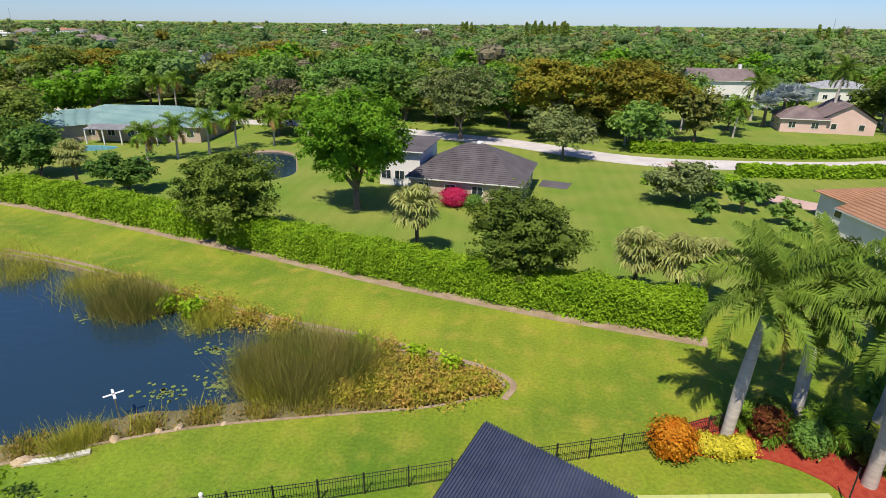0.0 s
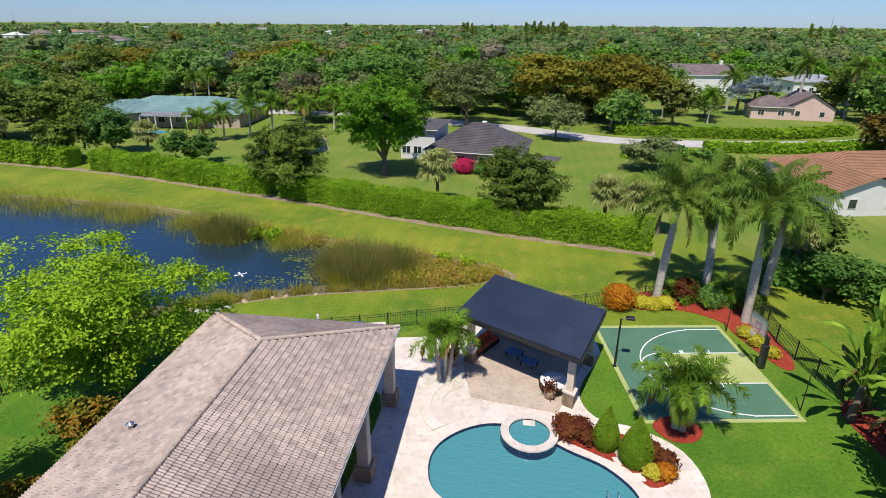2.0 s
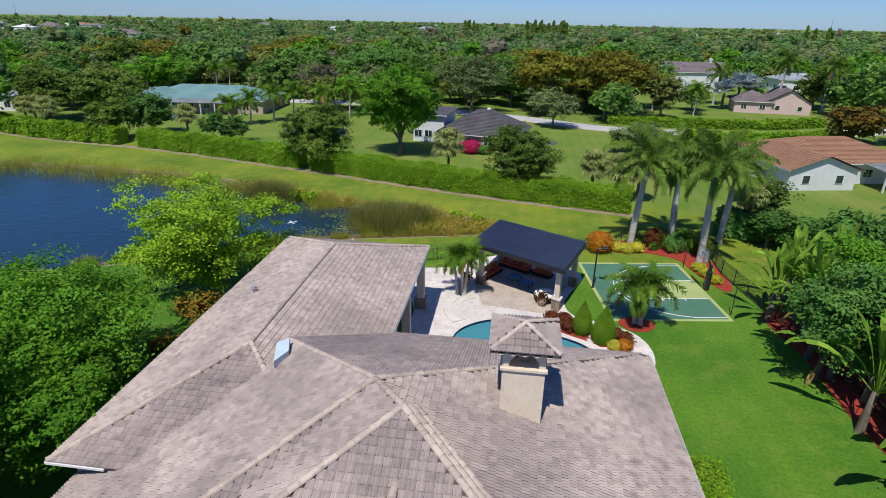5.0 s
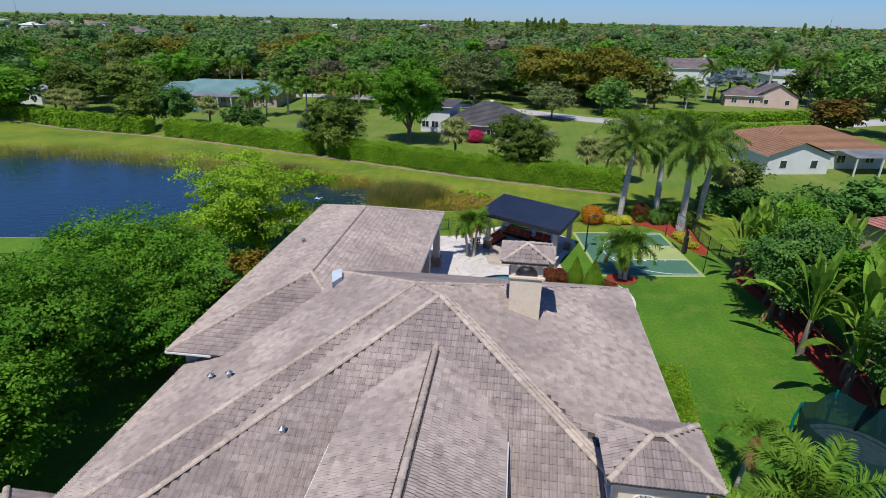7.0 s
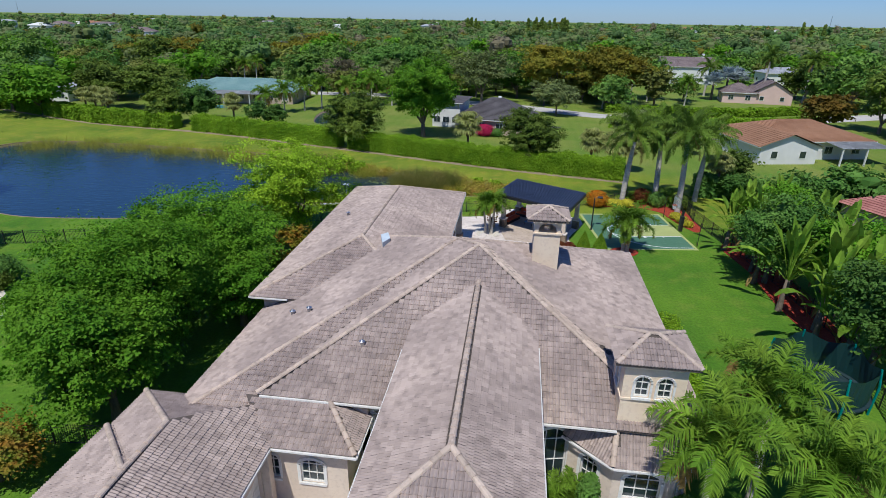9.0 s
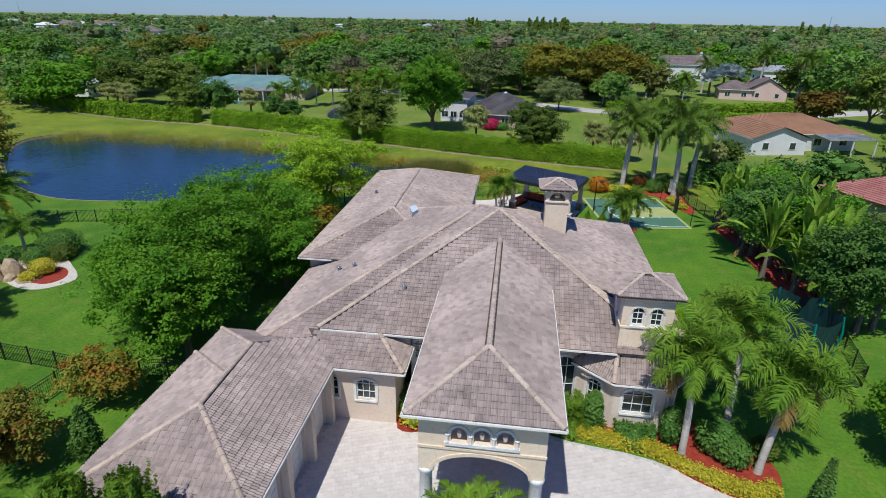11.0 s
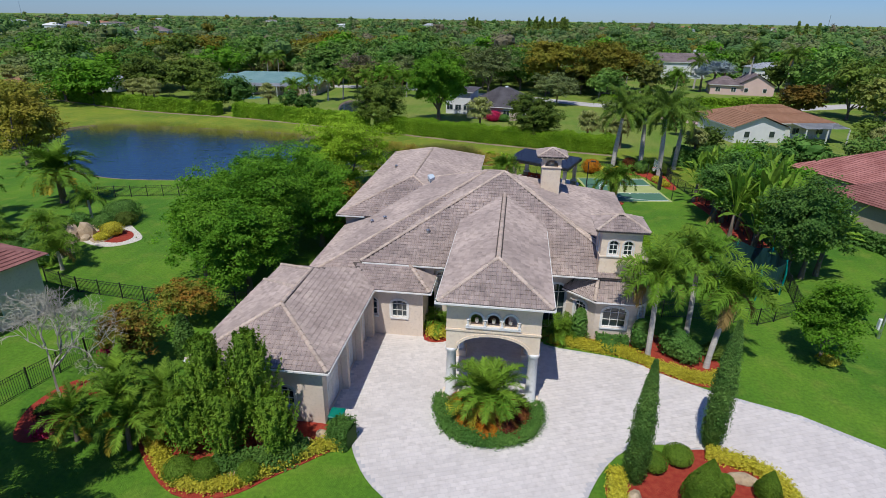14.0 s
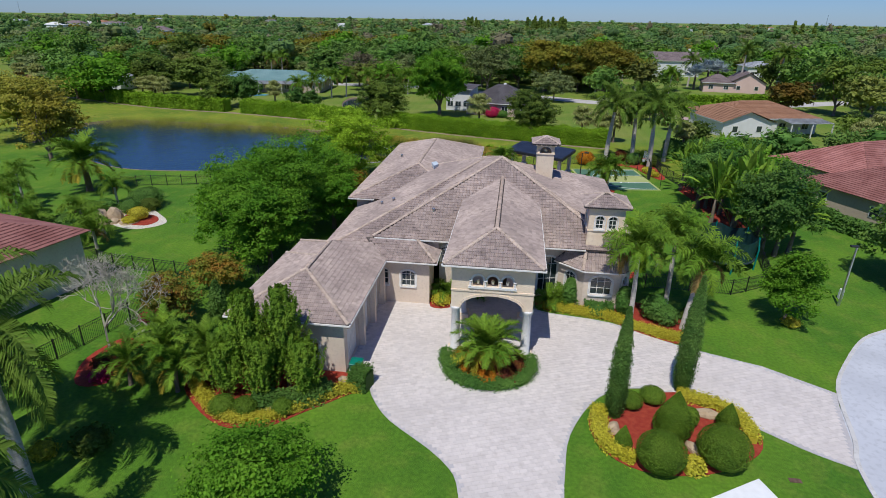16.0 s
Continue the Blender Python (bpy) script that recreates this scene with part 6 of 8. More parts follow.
part("cap", lathe([(0.09, 1.6), (0.1, 1.95), (0.03, 2.02)], 9), WHITE, root)

# ---------------------------------------------------------------- neighbouring houses
def neighbour(label, cx, cy, w, d, h, rise, roof_m, wall_m, rz=0, wins=4, gable=False, over=0.6, chimney=False, group="neighbouring houses", courses=True):
    """A house with walls, roof, windows and doors of its own; the front is its -y side."""
    root = thing("house", (cx, cy, 0), label, "house", group, rz=rz)
    x, y = w / 2, d / 2
    bm = bmesh.new()
    c = [(-x, -y), (x, -y), (x, y), (-x, y)]
    for i in range(4):
        a, b = c[i], c[(i + 1) % 4]
        vs = [bm.verts.new((*a, 0)), bm.verts.new((*b, 0)), bm.verts.new((*b, h)), bm.verts.new((*a, h))]
        bm.faces.new(vs)
    if gable:
        for s in (-1, 1):
            bm.faces.new([bm.verts.new(q) for q in ((s * x, -y, h), (s * x, y, h), (s * x, 0, h + rise * 0.95))])
    body = part("wall", bm, wall_m, root)
    X, Y = x + over, y + over
    run = Y if w >= d else X
    if w >= d:
        r = 0 if gable else run
        A, B = (-X + r, 0, h + rise), (X - r, 0, h + rise)
        faces = [[(-X, -Y, h), (X, -Y, h), B, A], [(X, Y, h), (-X, Y, h), A, B]] + ([] if gable else [[(X, -Y, h), (X, Y, h), B], [(-X, Y, h), (-X, -Y, h), A]])
    else:
        A, B = (0, -Y + run, h + rise), (0, Y - run, h + rise)
        faces = [[(-X, -Y, h), (X, -Y, h), A], [(X, -Y, h), (X, Y, h), B, A], [(X, Y, h), (-X, Y, h), B], [(-X, Y, h), (-X, -Y, h), A, B]]
    bm = bmesh.new()
    for f in faces:
        p = [Vector(q) for q in f]
        nrm = (p[1] - p[0]).cross(p[2] - p[0]).normalized()
        if nrm.z < 0:
            nrm = -nrm
        n = max(2, int((p[2] - p[1]).length / 0.5)) if courses else 1
        lo, hi = (p[0], p[1]), (p[-1], p[2])
        for k in range(n):
            a, b = lo[0].lerp(hi[0], k / n), lo[1].lerp(hi[1], k / n)
            c2, d2 = lo[1].lerp(hi[1], (k + 1) / n), lo[0].lerp(hi[0], (k + 1) / n)
            q = [bm.verts.new(a + nrm * 0.05), bm.verts.new(b + nrm * 0.05), bm.verts.new(c2), bm.verts.new(d2)]
            bm.faces.new(q)
            if k == 0:
                bm.faces.new((q[1], q[0], bm.verts.new(a - nrm * 0.02), bm.verts.new(b - nrm * 0.02)))
            else:
                bm.faces.new((q[1], q[0], before[0], before[1]))
            before = (q[3], q[2])
    rf = part("roof", bm, roof_m, root)
    part("fascia", add_box(bmesh.new(), -X, -Y, h - 0.16, X, -Y + 0.06, h), WALL_WHITE, rf)
    part("fascia", add_box(bmesh.new(), -X, Y - 0.06, h - 0.16, X, Y, h), WALL_WHITE, rf)
    for k in range(wins):
        u = -x + w * (k + 0.5) / wins
        win = part("window", add_box(bmesh.new(), u - 0.75, -y - 0.06, 0.95, u + 0.75, -y + 0.02, 2.25), WALL_WHITE, root)
        for v0 in (-0.66, 0.04):
            part("pane", add_box(bmesh.new(), u + v0, -y - 0.08, 1.03, u + v0 + 0.62, -y - 0.055, 2.17), GLASS, win)
    for s in (-1, 1):
        for k in range(2):
            v_ = -y + d * (k + 0.5) / 2
            win = part("window", add_box(bmesh.new(), s * x - 0.06, v_ - 0.6, 0.95, s * x + 0.06, v_ + 0.6, 2.25), WALL_WHITE, root)
            part("pane", add_box(bmesh.new(), s * x - 0.08, v_ - 0.5, 1.05, s * x + 0.08, v_ + 0.5, 2.15), GLASS, win)
    if chimney:
        part("chimney", box(x * 0.6, -0.4, h, x * 0.6 + 0.9, 0.4, h + rise + 1.2), wall_m, rf)
    return root


def lean_to(root, x0, y0, x1, y1, z0, z1, roof_m, label):
    """A flat porch roof on posts, added to a house."""
    bm = bmesh.new()
    vs = [bm.verts.new(q) for q in ((x0, y0, z0), (x1, y0, z0), (x1, y1, z1), (x0, y1, z1))]
    bm.faces.new(vs)
    bmesh.ops.solidify(bm, geom=bm.faces[:], thickness=0.15)
    p = part("porch_roof", bm, roof_m, root, label)
    n = max(2, int((x1 - x0) / 3.5))
    for k in range(n + 1):
        x = x0 + 0.2 + (x1 - x0 - 0.4) * k / n
        part("post", box(x - 0.1, y0 + 0.1, 0, x + 0.1, y0 + 0.3, z0), WALL_WHITE, p)
    return p


h1 = neighbour("low house with charcoal shingle roof and beige walls", -4.4, 142.2, 14.6, 12.2, 2.9, 3.7, BLACK_ROOF, WALL_TAN, -9, 4)
part("vent_cap", lathe([(0.4, 6.4), (0.42, 6.72), (0.1, 6.82)], 10, 0.5, 0.2), WHITE, h1)
neighbour("two storey white annex with a grey flat roof", -14.6, 147.5, 6, 10, 5.2, 0.6, BLACK_ROOF, WALL_WHITE, -6, 3, over=0.7, courses=False)
tagged(part("parking_pad", slab([[(4.6, 145.5), (8.6, 144.4), (9.6, 147.8), (5.4, 149)]], -0.05, 0.03), BLACK_ROOF), kind="structure")
h2 = neighbour("long low house with a teal shingle roof and pale walls", -74.5, 172.6, 31, 16, 3.1, 2.6, TEAL_ROOF, WALL_TAN, 4, 8)
lean_to(h2, -5, -11.6, 9, -8.2, 2.8, 3.3, GREY_ROOF, "pale grey pergola roof")
neighbour("teal shingled side wing of the long house", -85.5, 166.5, 11, 16, 3.1, 2.3, TEAL_ROOF, WALL_TAN, -42, 2)
h3 = neighbour("single storey white house with a rust brown shingle roof", 49.5, 132.5, 20, 14, 3.2, 2.6, OCHRE_ROOF, WALL_WHITE, 12, 4)
lean_to(h3, 1, -12.0, 10, -7.0, 2.9, 3.3, GREY_ROOF, "pale blue grey metal patio roof")
neighbour("white gabled wing of the rust roofed house", 43.6, 126.3, 11, 10, 3.0, 2.0, OCHRE_ROOF, WALL_WHITE, 102, 2, gable=True)
neighbour("two storey white house with a grey gabled roof", 62, 256, 19, 11, 6.2, 3.2, BROWN_ROOF, WALL_WHITE, 4, 6, gable=True, chimney=True)
neighbour("pink walled house with a brown shingle roof", 73, 204, 12, 10.5, 3.0, 3.4, BROWN_ROOF, WALL_PINK, 80, 2, gable=True)
neighbour("pink garage wing with a brown roof", 64, 203, 9, 8, 3.0, 2.4, BROWN_ROOF, WALL_PINK, -8, 2)
neighbour("white house with a pale grey roof among trees", 100, 262, 16, 10, 4.2, 2.0, GREY_ROOF, WALL_WHITE, 6, 4)
neighbour("white modern house with grey flat roofs", -124, 161, 17, 12, 3.6, 0.3, GREY_ROOF, WALL_WHITE, 8, 5, courses=False)
neighbour("small house with a brown roof beyond the hedge", -136, 152, 12, 9, 3.0, 2.2, OCHRE_ROOF, WALL_TAN, 10, 3)
neighbour("distant orange stucco house", 6, 322, 9, 8, 5.5, 2.5, OCHRE_ROOF, WALL_ORANGE, 10, 3)
neighbour("distant white house with balcony", -8, 328, 10, 8, 5.5, 2.2, BROWN_ROOF, WALL_WHITE, 5, 3)
neighbour("distant grey roofed white house", -176, 358, 22, 12, 4.0, 2.5, GREY_ROOF, WALL_WHITE, 20, 4)
rng_h = np.random.default_rng(77)
for k in range(16):
    a, r = radians(rng_h.uniform(-44, 31)), rng_h.uniform(420, 1500)
    neighbour("distant pale house among the trees", 0 + r * math.sin(a), 30 + r * math.cos(a), rng_h.uniform(16, 30), rng_h.uniform(10, 14), rng_h.uniform(7.5, 9.5), rng_h.uniform(1.5, 3), (GREY_ROOF, BROWN_ROOF, OCHRE_ROOF, WALL_WHITE)[k % 4], WALL_WHITE, rng_h.uniform(-30, 30), 4, group="distant houses", courses=False)
neighbour("neighbouring tan stucco house with a maroon tile roof", -44.2, 35.7, 13.2, 15.2, 4.5, 2.7, MAROON_ROOF, STUCCO, -13, 2)
neighbour("tan stucco house with a dark maroon tile roof and arched windows", 45.8, 74.6, 16, 13, 3.0, 2.9, MAROON_ROOF, WALL_TAN, 25, 3)
neighbour("higher rear block of the maroon roofed house", 48.0, 86.0, 18, 14, 3.2, 3.3, MAROON_ROOF, WALL_TAN, 25, 3)
for sx, sz, top in ((-2372, 45, 62), (1216, 30, 50)):
    root = thing("radio_mast", (sx, 2600, 0), "thin lattice radio mast on the horizon", "mast", "radio masts")
    part("lattice", tube([(0, 0, 0), (0, 0, top)], [1.4, 0.8], 4), STEEL, root)

# ---------------------------------------------------------------- palms
prng = np.random.default_rng(3)


def with_mat(me, m):
    me.materials.append(m)
    return (me, m)


ROYAL = [with_mat(frond_mesh("frond_up", 4.0, 76, 70, 62, 0.8, 0.06, prng, 0.7), L_ROYAL), with_mat(frond_mesh("frond_mid", 4.3, 48, 95, 64, 0.85, 0.06, prng, 0.9), L_ROYAL),
         with_mat(frond_mesh("frond_low", 4.2, 16, 95, 62, 0.85, 0.06, prng, 0.9), L_ROYAL), with_mat(frond_mesh("frond_hang", 3.9, -22, 70, 54, 0.75, 0.06, prng, 0.7), L_ROYAL), with_mat(frond_mesh("frond_dead", 3.6, -50, 45, 40, 0.5, 0.06, prng, 0.3), L_DRY)]
FOX = [with_mat(frond_mesh("frond_up", 2.6, 75, 80, 46, 0.62, 0.058, prng, 0.3, 0.45), L_PALM), with_mat(frond_mesh("frond_mid", 2.9, 45, 100, 48, 0.66, 0.058, prng, 0.35, 0.45), L_PALM),
       with_mat(frond_mesh("frond_low", 2.8, 12, 105, 46, 0.62, 0.058, prng, 0.35, 0.45), L_PALM), with_mat(frond_mesh("frond_yellow", 2.4, -22, 80, 26, 0.55, 0.1, prng, 0.3), L_DRY)]
DATE = [with_mat(frond_mesh("frond_up", 2.2, 78, 60, 40, 0.42, 0.05, prng, 0.12), L_PALM), with_mat(frond_mesh("frond_mid", 2.5, 50, 80, 42, 0.45, 0.05, prng, 0.12), L_PALM),
        with_mat(frond_mesh("frond_low", 2.5, 20, 80, 42, 0.45, 0.05, prng, 0.12), L_PALM), with_mat(frond_mesh("frond_hang", 2.3, -15, 60, 38, 0.4, 0.05, prng, 0.12), L_GOLDFROND)]
FAN = [with_mat(fan_mesh("fan_" + k, a, b, c, prng, 19, 0.07, 0.6), m_) for k, a, b, c, m_ in (("up", 0.9, 1.05, 62, L_SABAL), ("mid", 1.0, 1.1, 22, L_SABAL), ("low", 0.9, 1.05, -18, L_SABAL), ("dead", 0.8, 0.9, -55, L_DRY))]
SILVER = [with_mat(fan_mesh("fan_up", 1.4, 1.9, 65, prng, 17, 0.2, 0.1), L_SILVER), with_mat(fan_mesh("fan_mid", 1.6, 2.0, 30, prng, 17, 0.2, 0.1), L_SILVER), with_mat(fan_mesh("fan_low", 1.6, 1.9, -5, prng, 17, 0.2, 0.15), L_SILVER)]
for me, m in ROYAL + FOX + DATE + FAN + SILVER:
    me.name = "frond"


def royal(x, y, h, seed, lean=(0, 0), size=1.0, label="tall royal palm with a pale swollen trunk and drooping fronds"):
    return palm("royal_palm", label, (x, y, 0), h - 3.2 * size, 0.3, ROYAL, (4, 6, 6, 5, 1), seed, 1.3, lean, belly=0.25, group="royal palms", size=size)


royal(13.74, 93.45, 11.6, 1, (0.6, 0.3), 1.1)
royal(20.0, 91.0, 12.2, 2, (-0.3, -0.2), 1.12)
royal(18.2, 95.5, 11.3, 3, (-0.2, 0.4), 1.05)
# the next six stand mostly out of view, added to shade the lawn
royal(-27.3, 16.5, 10.6, 6, (0.2, 0.0), 1.15, "royal palm on the front lawn with long drooping fronds")
royal(-28.0, 23.0, 10.2, 7, (0.2, 0.0), 1.1, "royal palm on the front lawn with long drooping fronds")
royal(-33.0, 20.5, 10.4, 8, (0.3, 0.2), 1.15, "royal palm on the front lawn with long drooping fronds")
royal(-30.2, 12.5, 10.2, 9, (0.3, 0.2), 1.15, "royal palm on the front lawn with long drooping fronds")
royal(-19.5, 13.2, 10.6, 14, (0.2, 0.1), 1.15, "royal palm on the front lawn with long drooping fronds")
royal(-25.0, 14.2, 10.6, 15, (0.2, 0.1), 1.15, "royal palm on the front lawn with long drooping fronds")
royal(23.5, 96.5, 10.2, 4, (0.4, 0.2), 0.95)
royal(-22.7, 20.2, 10.6, 5, (-0.3, 0.3), 1.15, "royal palm on the front lawn with long drooping fronds")
for i, (x, y, h) in enumerate(((72, 206, 15), (83, 204, 14.5), (58, 214, 11), (88, 214, 12))):
    royal(x, y, h, 10 + i, (0.5, 0), 1.15, "tall royal palm by the far street")
palm("foxtail_palm", "foxtail palm with bushy arching fronds on a grey trunk", (8.7, 41.6, 0), 5.4, 0.19, FOX, (6, 9, 8, 3), 21, 0.6, (0.1, 1.0), group="foxtail palms", belly=0.1, size=1.1)
palm("foxtail_palm", "taller foxtail palm behind the bay window", (12.1, 45.0, 0), 5.5, 0.19, FOX, (6, 9, 8, 3), 22, 0.6, (0.2, 1.0), group="foxtail palms", belly=0.1, size=1.1)
palm("foxtail_palm", "foxtail palm with bushy arching fronds on a grey trunk", (12.4, 41.1, 0), 4.7, 0.19, FOX, (6, 9, 8, 3), 23, 0.6, (1.0, 1.0), group="foxtail palms", belly=0.1, size=1.1)
palm("adonidia_palm", "slim palm with bright arching fronds beside the house", (13.0, 52.6, 0), 3.2, 0.11, FOX, (2, 4, 3, 1), 24, 0.4, (0.5, 0.2), group="slim palms", size=0.72)
for i, (x, y, h, lx2) in enumerate(((-2.75, 79.75, 2.9, -0.35), (-2.15, 79.9, 3.3, 0.3), (-2.4, 80.2, 3.0, 0.0))):
    palm("patio_palm", "one of a cluster of slim palms in the patio gravel", (x, y, 0.05), h, 0.14, FOX, (3, 4, 4, 1), 30 + i, 0.35, (lx2, 0), group="patio palms", size=0.72)
for i, (x, y, h, lx2) in enumerate(((11.35, 77.3, 2.5, -0.4), (11.7, 77.1, 2.9, 0.2))):
    palm("court_palm", "short palm with golden green fronds in red mulch", (x, y, 0.03), h, 0.19, FOX, (4, 5, 5, 2), 40 + i, 0.35, (lx2, 0), group="court palms", size=0.95)
palm("date_palm", "pygmy date palm with a dense feathery crown in the round bed", (-1.75, 33.8, 0.05), 1.7, 0.2, DATE, (10, 14, 14, 10), 50, 0, (0, 0), bark=BARK, size=1.05, group="date palms")
for i, (x, y, h) in enumerate(((-21.4, 29.4, 2.6), (-19.6, 30.9, 2.2), (-20.3, 28.6, 2.0), (-22.8, 31.4, 2.3), (-23.5, 28.8, 1.8), (-18.6, 29.6, 1.7))):
    palm("date_palm", "pygmy date palm with yellowing lower fronds in the mulch bed", (x, y, 0), h, 0.13, DATE, (6, 8, 8, 6), 51 + i, 0, (0.2, 0), bark=BARK, size=0.82, group="date palms")
palm("date_palm", "large date palm with a full round crown by the pond", (-54.6, 65.5, 0), 4.2, 0.4, DATE, (10, 14, 14, 10), 60, 0, bark=BARK, size=1.75, group="date palms")
for i, (x, y, r, h) in enumerate(((-45.4, 52.8, 1.1, 1.5), (-44.4, 50.9, 1.0, 1.3), (-46.8, 49.4, 1.3, 1.7), (-43.2, 49.0, 1.1, 1.4), (-47.2, 52.4, 1.3, 1.6), (-48.6, 55.8, 1.3, 1.8), (-45.2, 50.2, 1.2, 1.4), (-46.6, 57.9, 1.2, 1.6))):
    blob_plant("shrub", "leafy green shrub under the palms", (x, y, 0.02), r, r, h, L_DEEP, 900 + i, 1300, 0.17, group="shrubs under the palms")
for i, (x, y, h) in enumerate(((-59, 60, 3.5), (-57, 57, 3), (-51, 52, 2.2), (-48.5, 50, 1.8), (-47, 54.5, 1.6), (-55, 54, 3), (-60, 54, 3), (-42.5, 50.5, 2.0), (-40.5, 48.2, 1.9), (-47.5, 61, 2.2))):
    palm("garden_palm", "small feather palm of the side garden", (x, y, 0), h, 0.15, FOX, (4, 5, 5, 1), 61 + i, 0.2, size=0.85, group="side garden palms")
for i, (x, y, h, s) in enumerate(((-8.2, 117.4, 5.2, 1.5), (11.6, 110.6, 4.6, 1.3), (14.8, 109.8, 4.4, 1.3), (17.5, 110.5, 4.2, 1.2), (-58.3, 133.5, 5.0, 1.25), (-92, 137, 5, 1.3), (-88.5, 136.2, 4.8, 1.3), (-96, 139, 4.6, 1.2), (27, 99.5, 4.6, 1.0), (61, 108, 5.2, 1.3), (57, 105, 4.6, 1.2), (64, 103, 5, 1.3), (-140, 150, 6, 1.3), (-133, 148, 6, 1.4))):
    palm("sabal_palm", "sabal palm with a round grey green fan crown", (x, y, 0), h, 0.22, FAN, (11, 15, 15, 8), 80 + i, 0, bark=BARK, size=s, group="sabal palms")
for i, (x, y, h) in enumerate(((62, 207, 6.5), (57.5, 205, 5), (66, 210, 6), (-108, 262, 8), (-100, 264, 8), (-112, 268, 7))):
    palm("silver_palm", "silver blue fan palm with stiff round leaves", (x, y, 0), h, 0.4, SILVER, (6, 8, 7), 110 + i, 0, bark=BARK, size=1.15, group="silver palms")
for i, (x, y, h) in enumerate(((-55.5, 153, 4.8), (-52, 157, 5.4), (-49, 161, 5.6), (-44, 166, 5.0), (-38, 168, 6), (-59, 150, 4), (-33, 170, 5), (-86, 196, 7), (-83, 198, 7.5), (46, 190, 6), (22, 178, 5), (37, 196, 7), (34, 205, 8))):
    palm("queen_palm", "slender queen palm on the far lawn", (x, y, 0), h, 0.2, FOX, (4, 6, 6, 3), 130 + i, 0.3, (0.3, 0), size=1.25, group="queen palms")


# broad paddle leaves
def paddle_mesh(stalk, blade, width, start, droop, rng):
    v, f = [], []
    n = 9
    pos = np.zeros(3)
    pts = []
    L = stalk + blade
    for i in range(n + 1):
        a = math.radians(start - droop * (i / n) ** 2)
        pts.append(pos.copy())
        pos = pos + np.array((math.cos(a), 0, math.sin(a))) * L / n
    k0 = stalk / L * n
    for i in range(n):
        def half(j):
            t = (j - k0) / (n - k0)
            return 0.04 if t <= 0 else width * 0.5 * math.sin(math.pi * min(0.08 + t * 0.9, 1)) ** 0.6
        for s in (-1, 1):
            w0, w1 = half(i), half(i + 1)
            o = len(v)
            lift = 0.35
            v += [pts[i], pts[i + 1], pts[i + 1] + (0, s * w1, lift * w1 + rng.normal() * 0.04), pts[i] + (0, s * w0, lift * w0 + rng.normal() * 0.04)]
            f.append((o, o + 1, o + 2, o + 3))
    return raw_mesh("leaf", np.array(v), np.array(f))


PADDLE = [paddle_mesh(2.3, 2.1, 0.52, s, d, prng) for s, d in ((86, 16), (74, 30), (62, 52), (46, 75))]
for i, me in enumerate(PADDLE):
    me.materials.append(L_BANANA)
PADDLE_DRY = paddle_mesh(1.1, 1.4, 0.4, -40, 45, prng)
PADDLE_DRY.materials.append(L_DRY)


def traveller(x, y, h, seed, size, label="traveller palm clump with tall paddle leaves"):
    rng = np.random.default_rng(seed)
    root = thing("traveller_palm", (x, y, 0), label, "palm", "traveller palms along the fence")
    part("trunk", tube([(0, 0, -0.1), (0.05, 0, h * 0.5), (0.1, 0, h)], [0.28, 0.2, 0.16], 8), BARK, root, smooth=True)
    for k in range(23):
        ob = new("leaf", PADDLE[k % 4] if k < 22 else PADDLE_DRY)
        ob.parent = root
        s = size * rng.uniform(0.8, 1.15)
        ob.matrix_local = Matrix.Translation((0.1, 0, h - 0.2)) @ Matrix.Rotation(rng.uniform(0, 6.28), 4, "Z") @ Matrix.Diagonal((s, s, s, 1))


for i, (x, y, h, s) in enumerate(((21.9, 79.5, 2.4, 0.95), (23.5, 77.5, 2.8, 1.05), (25.5, 79.5, 2.6, 1.0), (22.0, 66.5, 2.8, 1.15), (23.4, 63.5, 3.2, 1.25), (24.8, 61.0, 3.0, 1.2), (25.6, 65.0, 3.2, 1.2), (26.8, 58, 2.6, 1.1), (27.6, 75, 3, 1.1), (23.8, 69.5, 2.0, 0.9), (22.6, 74.2, 2.2, 1.0), (22.2, 61.2, 2.6, 1.15), (22.9, 58.6, 2.2, 1.0), (25.2, 57.2, 2.8, 1.15), (24.6, 83.2, 2.4, 0.95), (26.8, 81.5, 2.8, 1.05), (27.2, 70.5, 3.2, 1.15), (21.9, 71.6, 1.8, 0.9))):
    traveller(x, y, h, 200 + i, s)

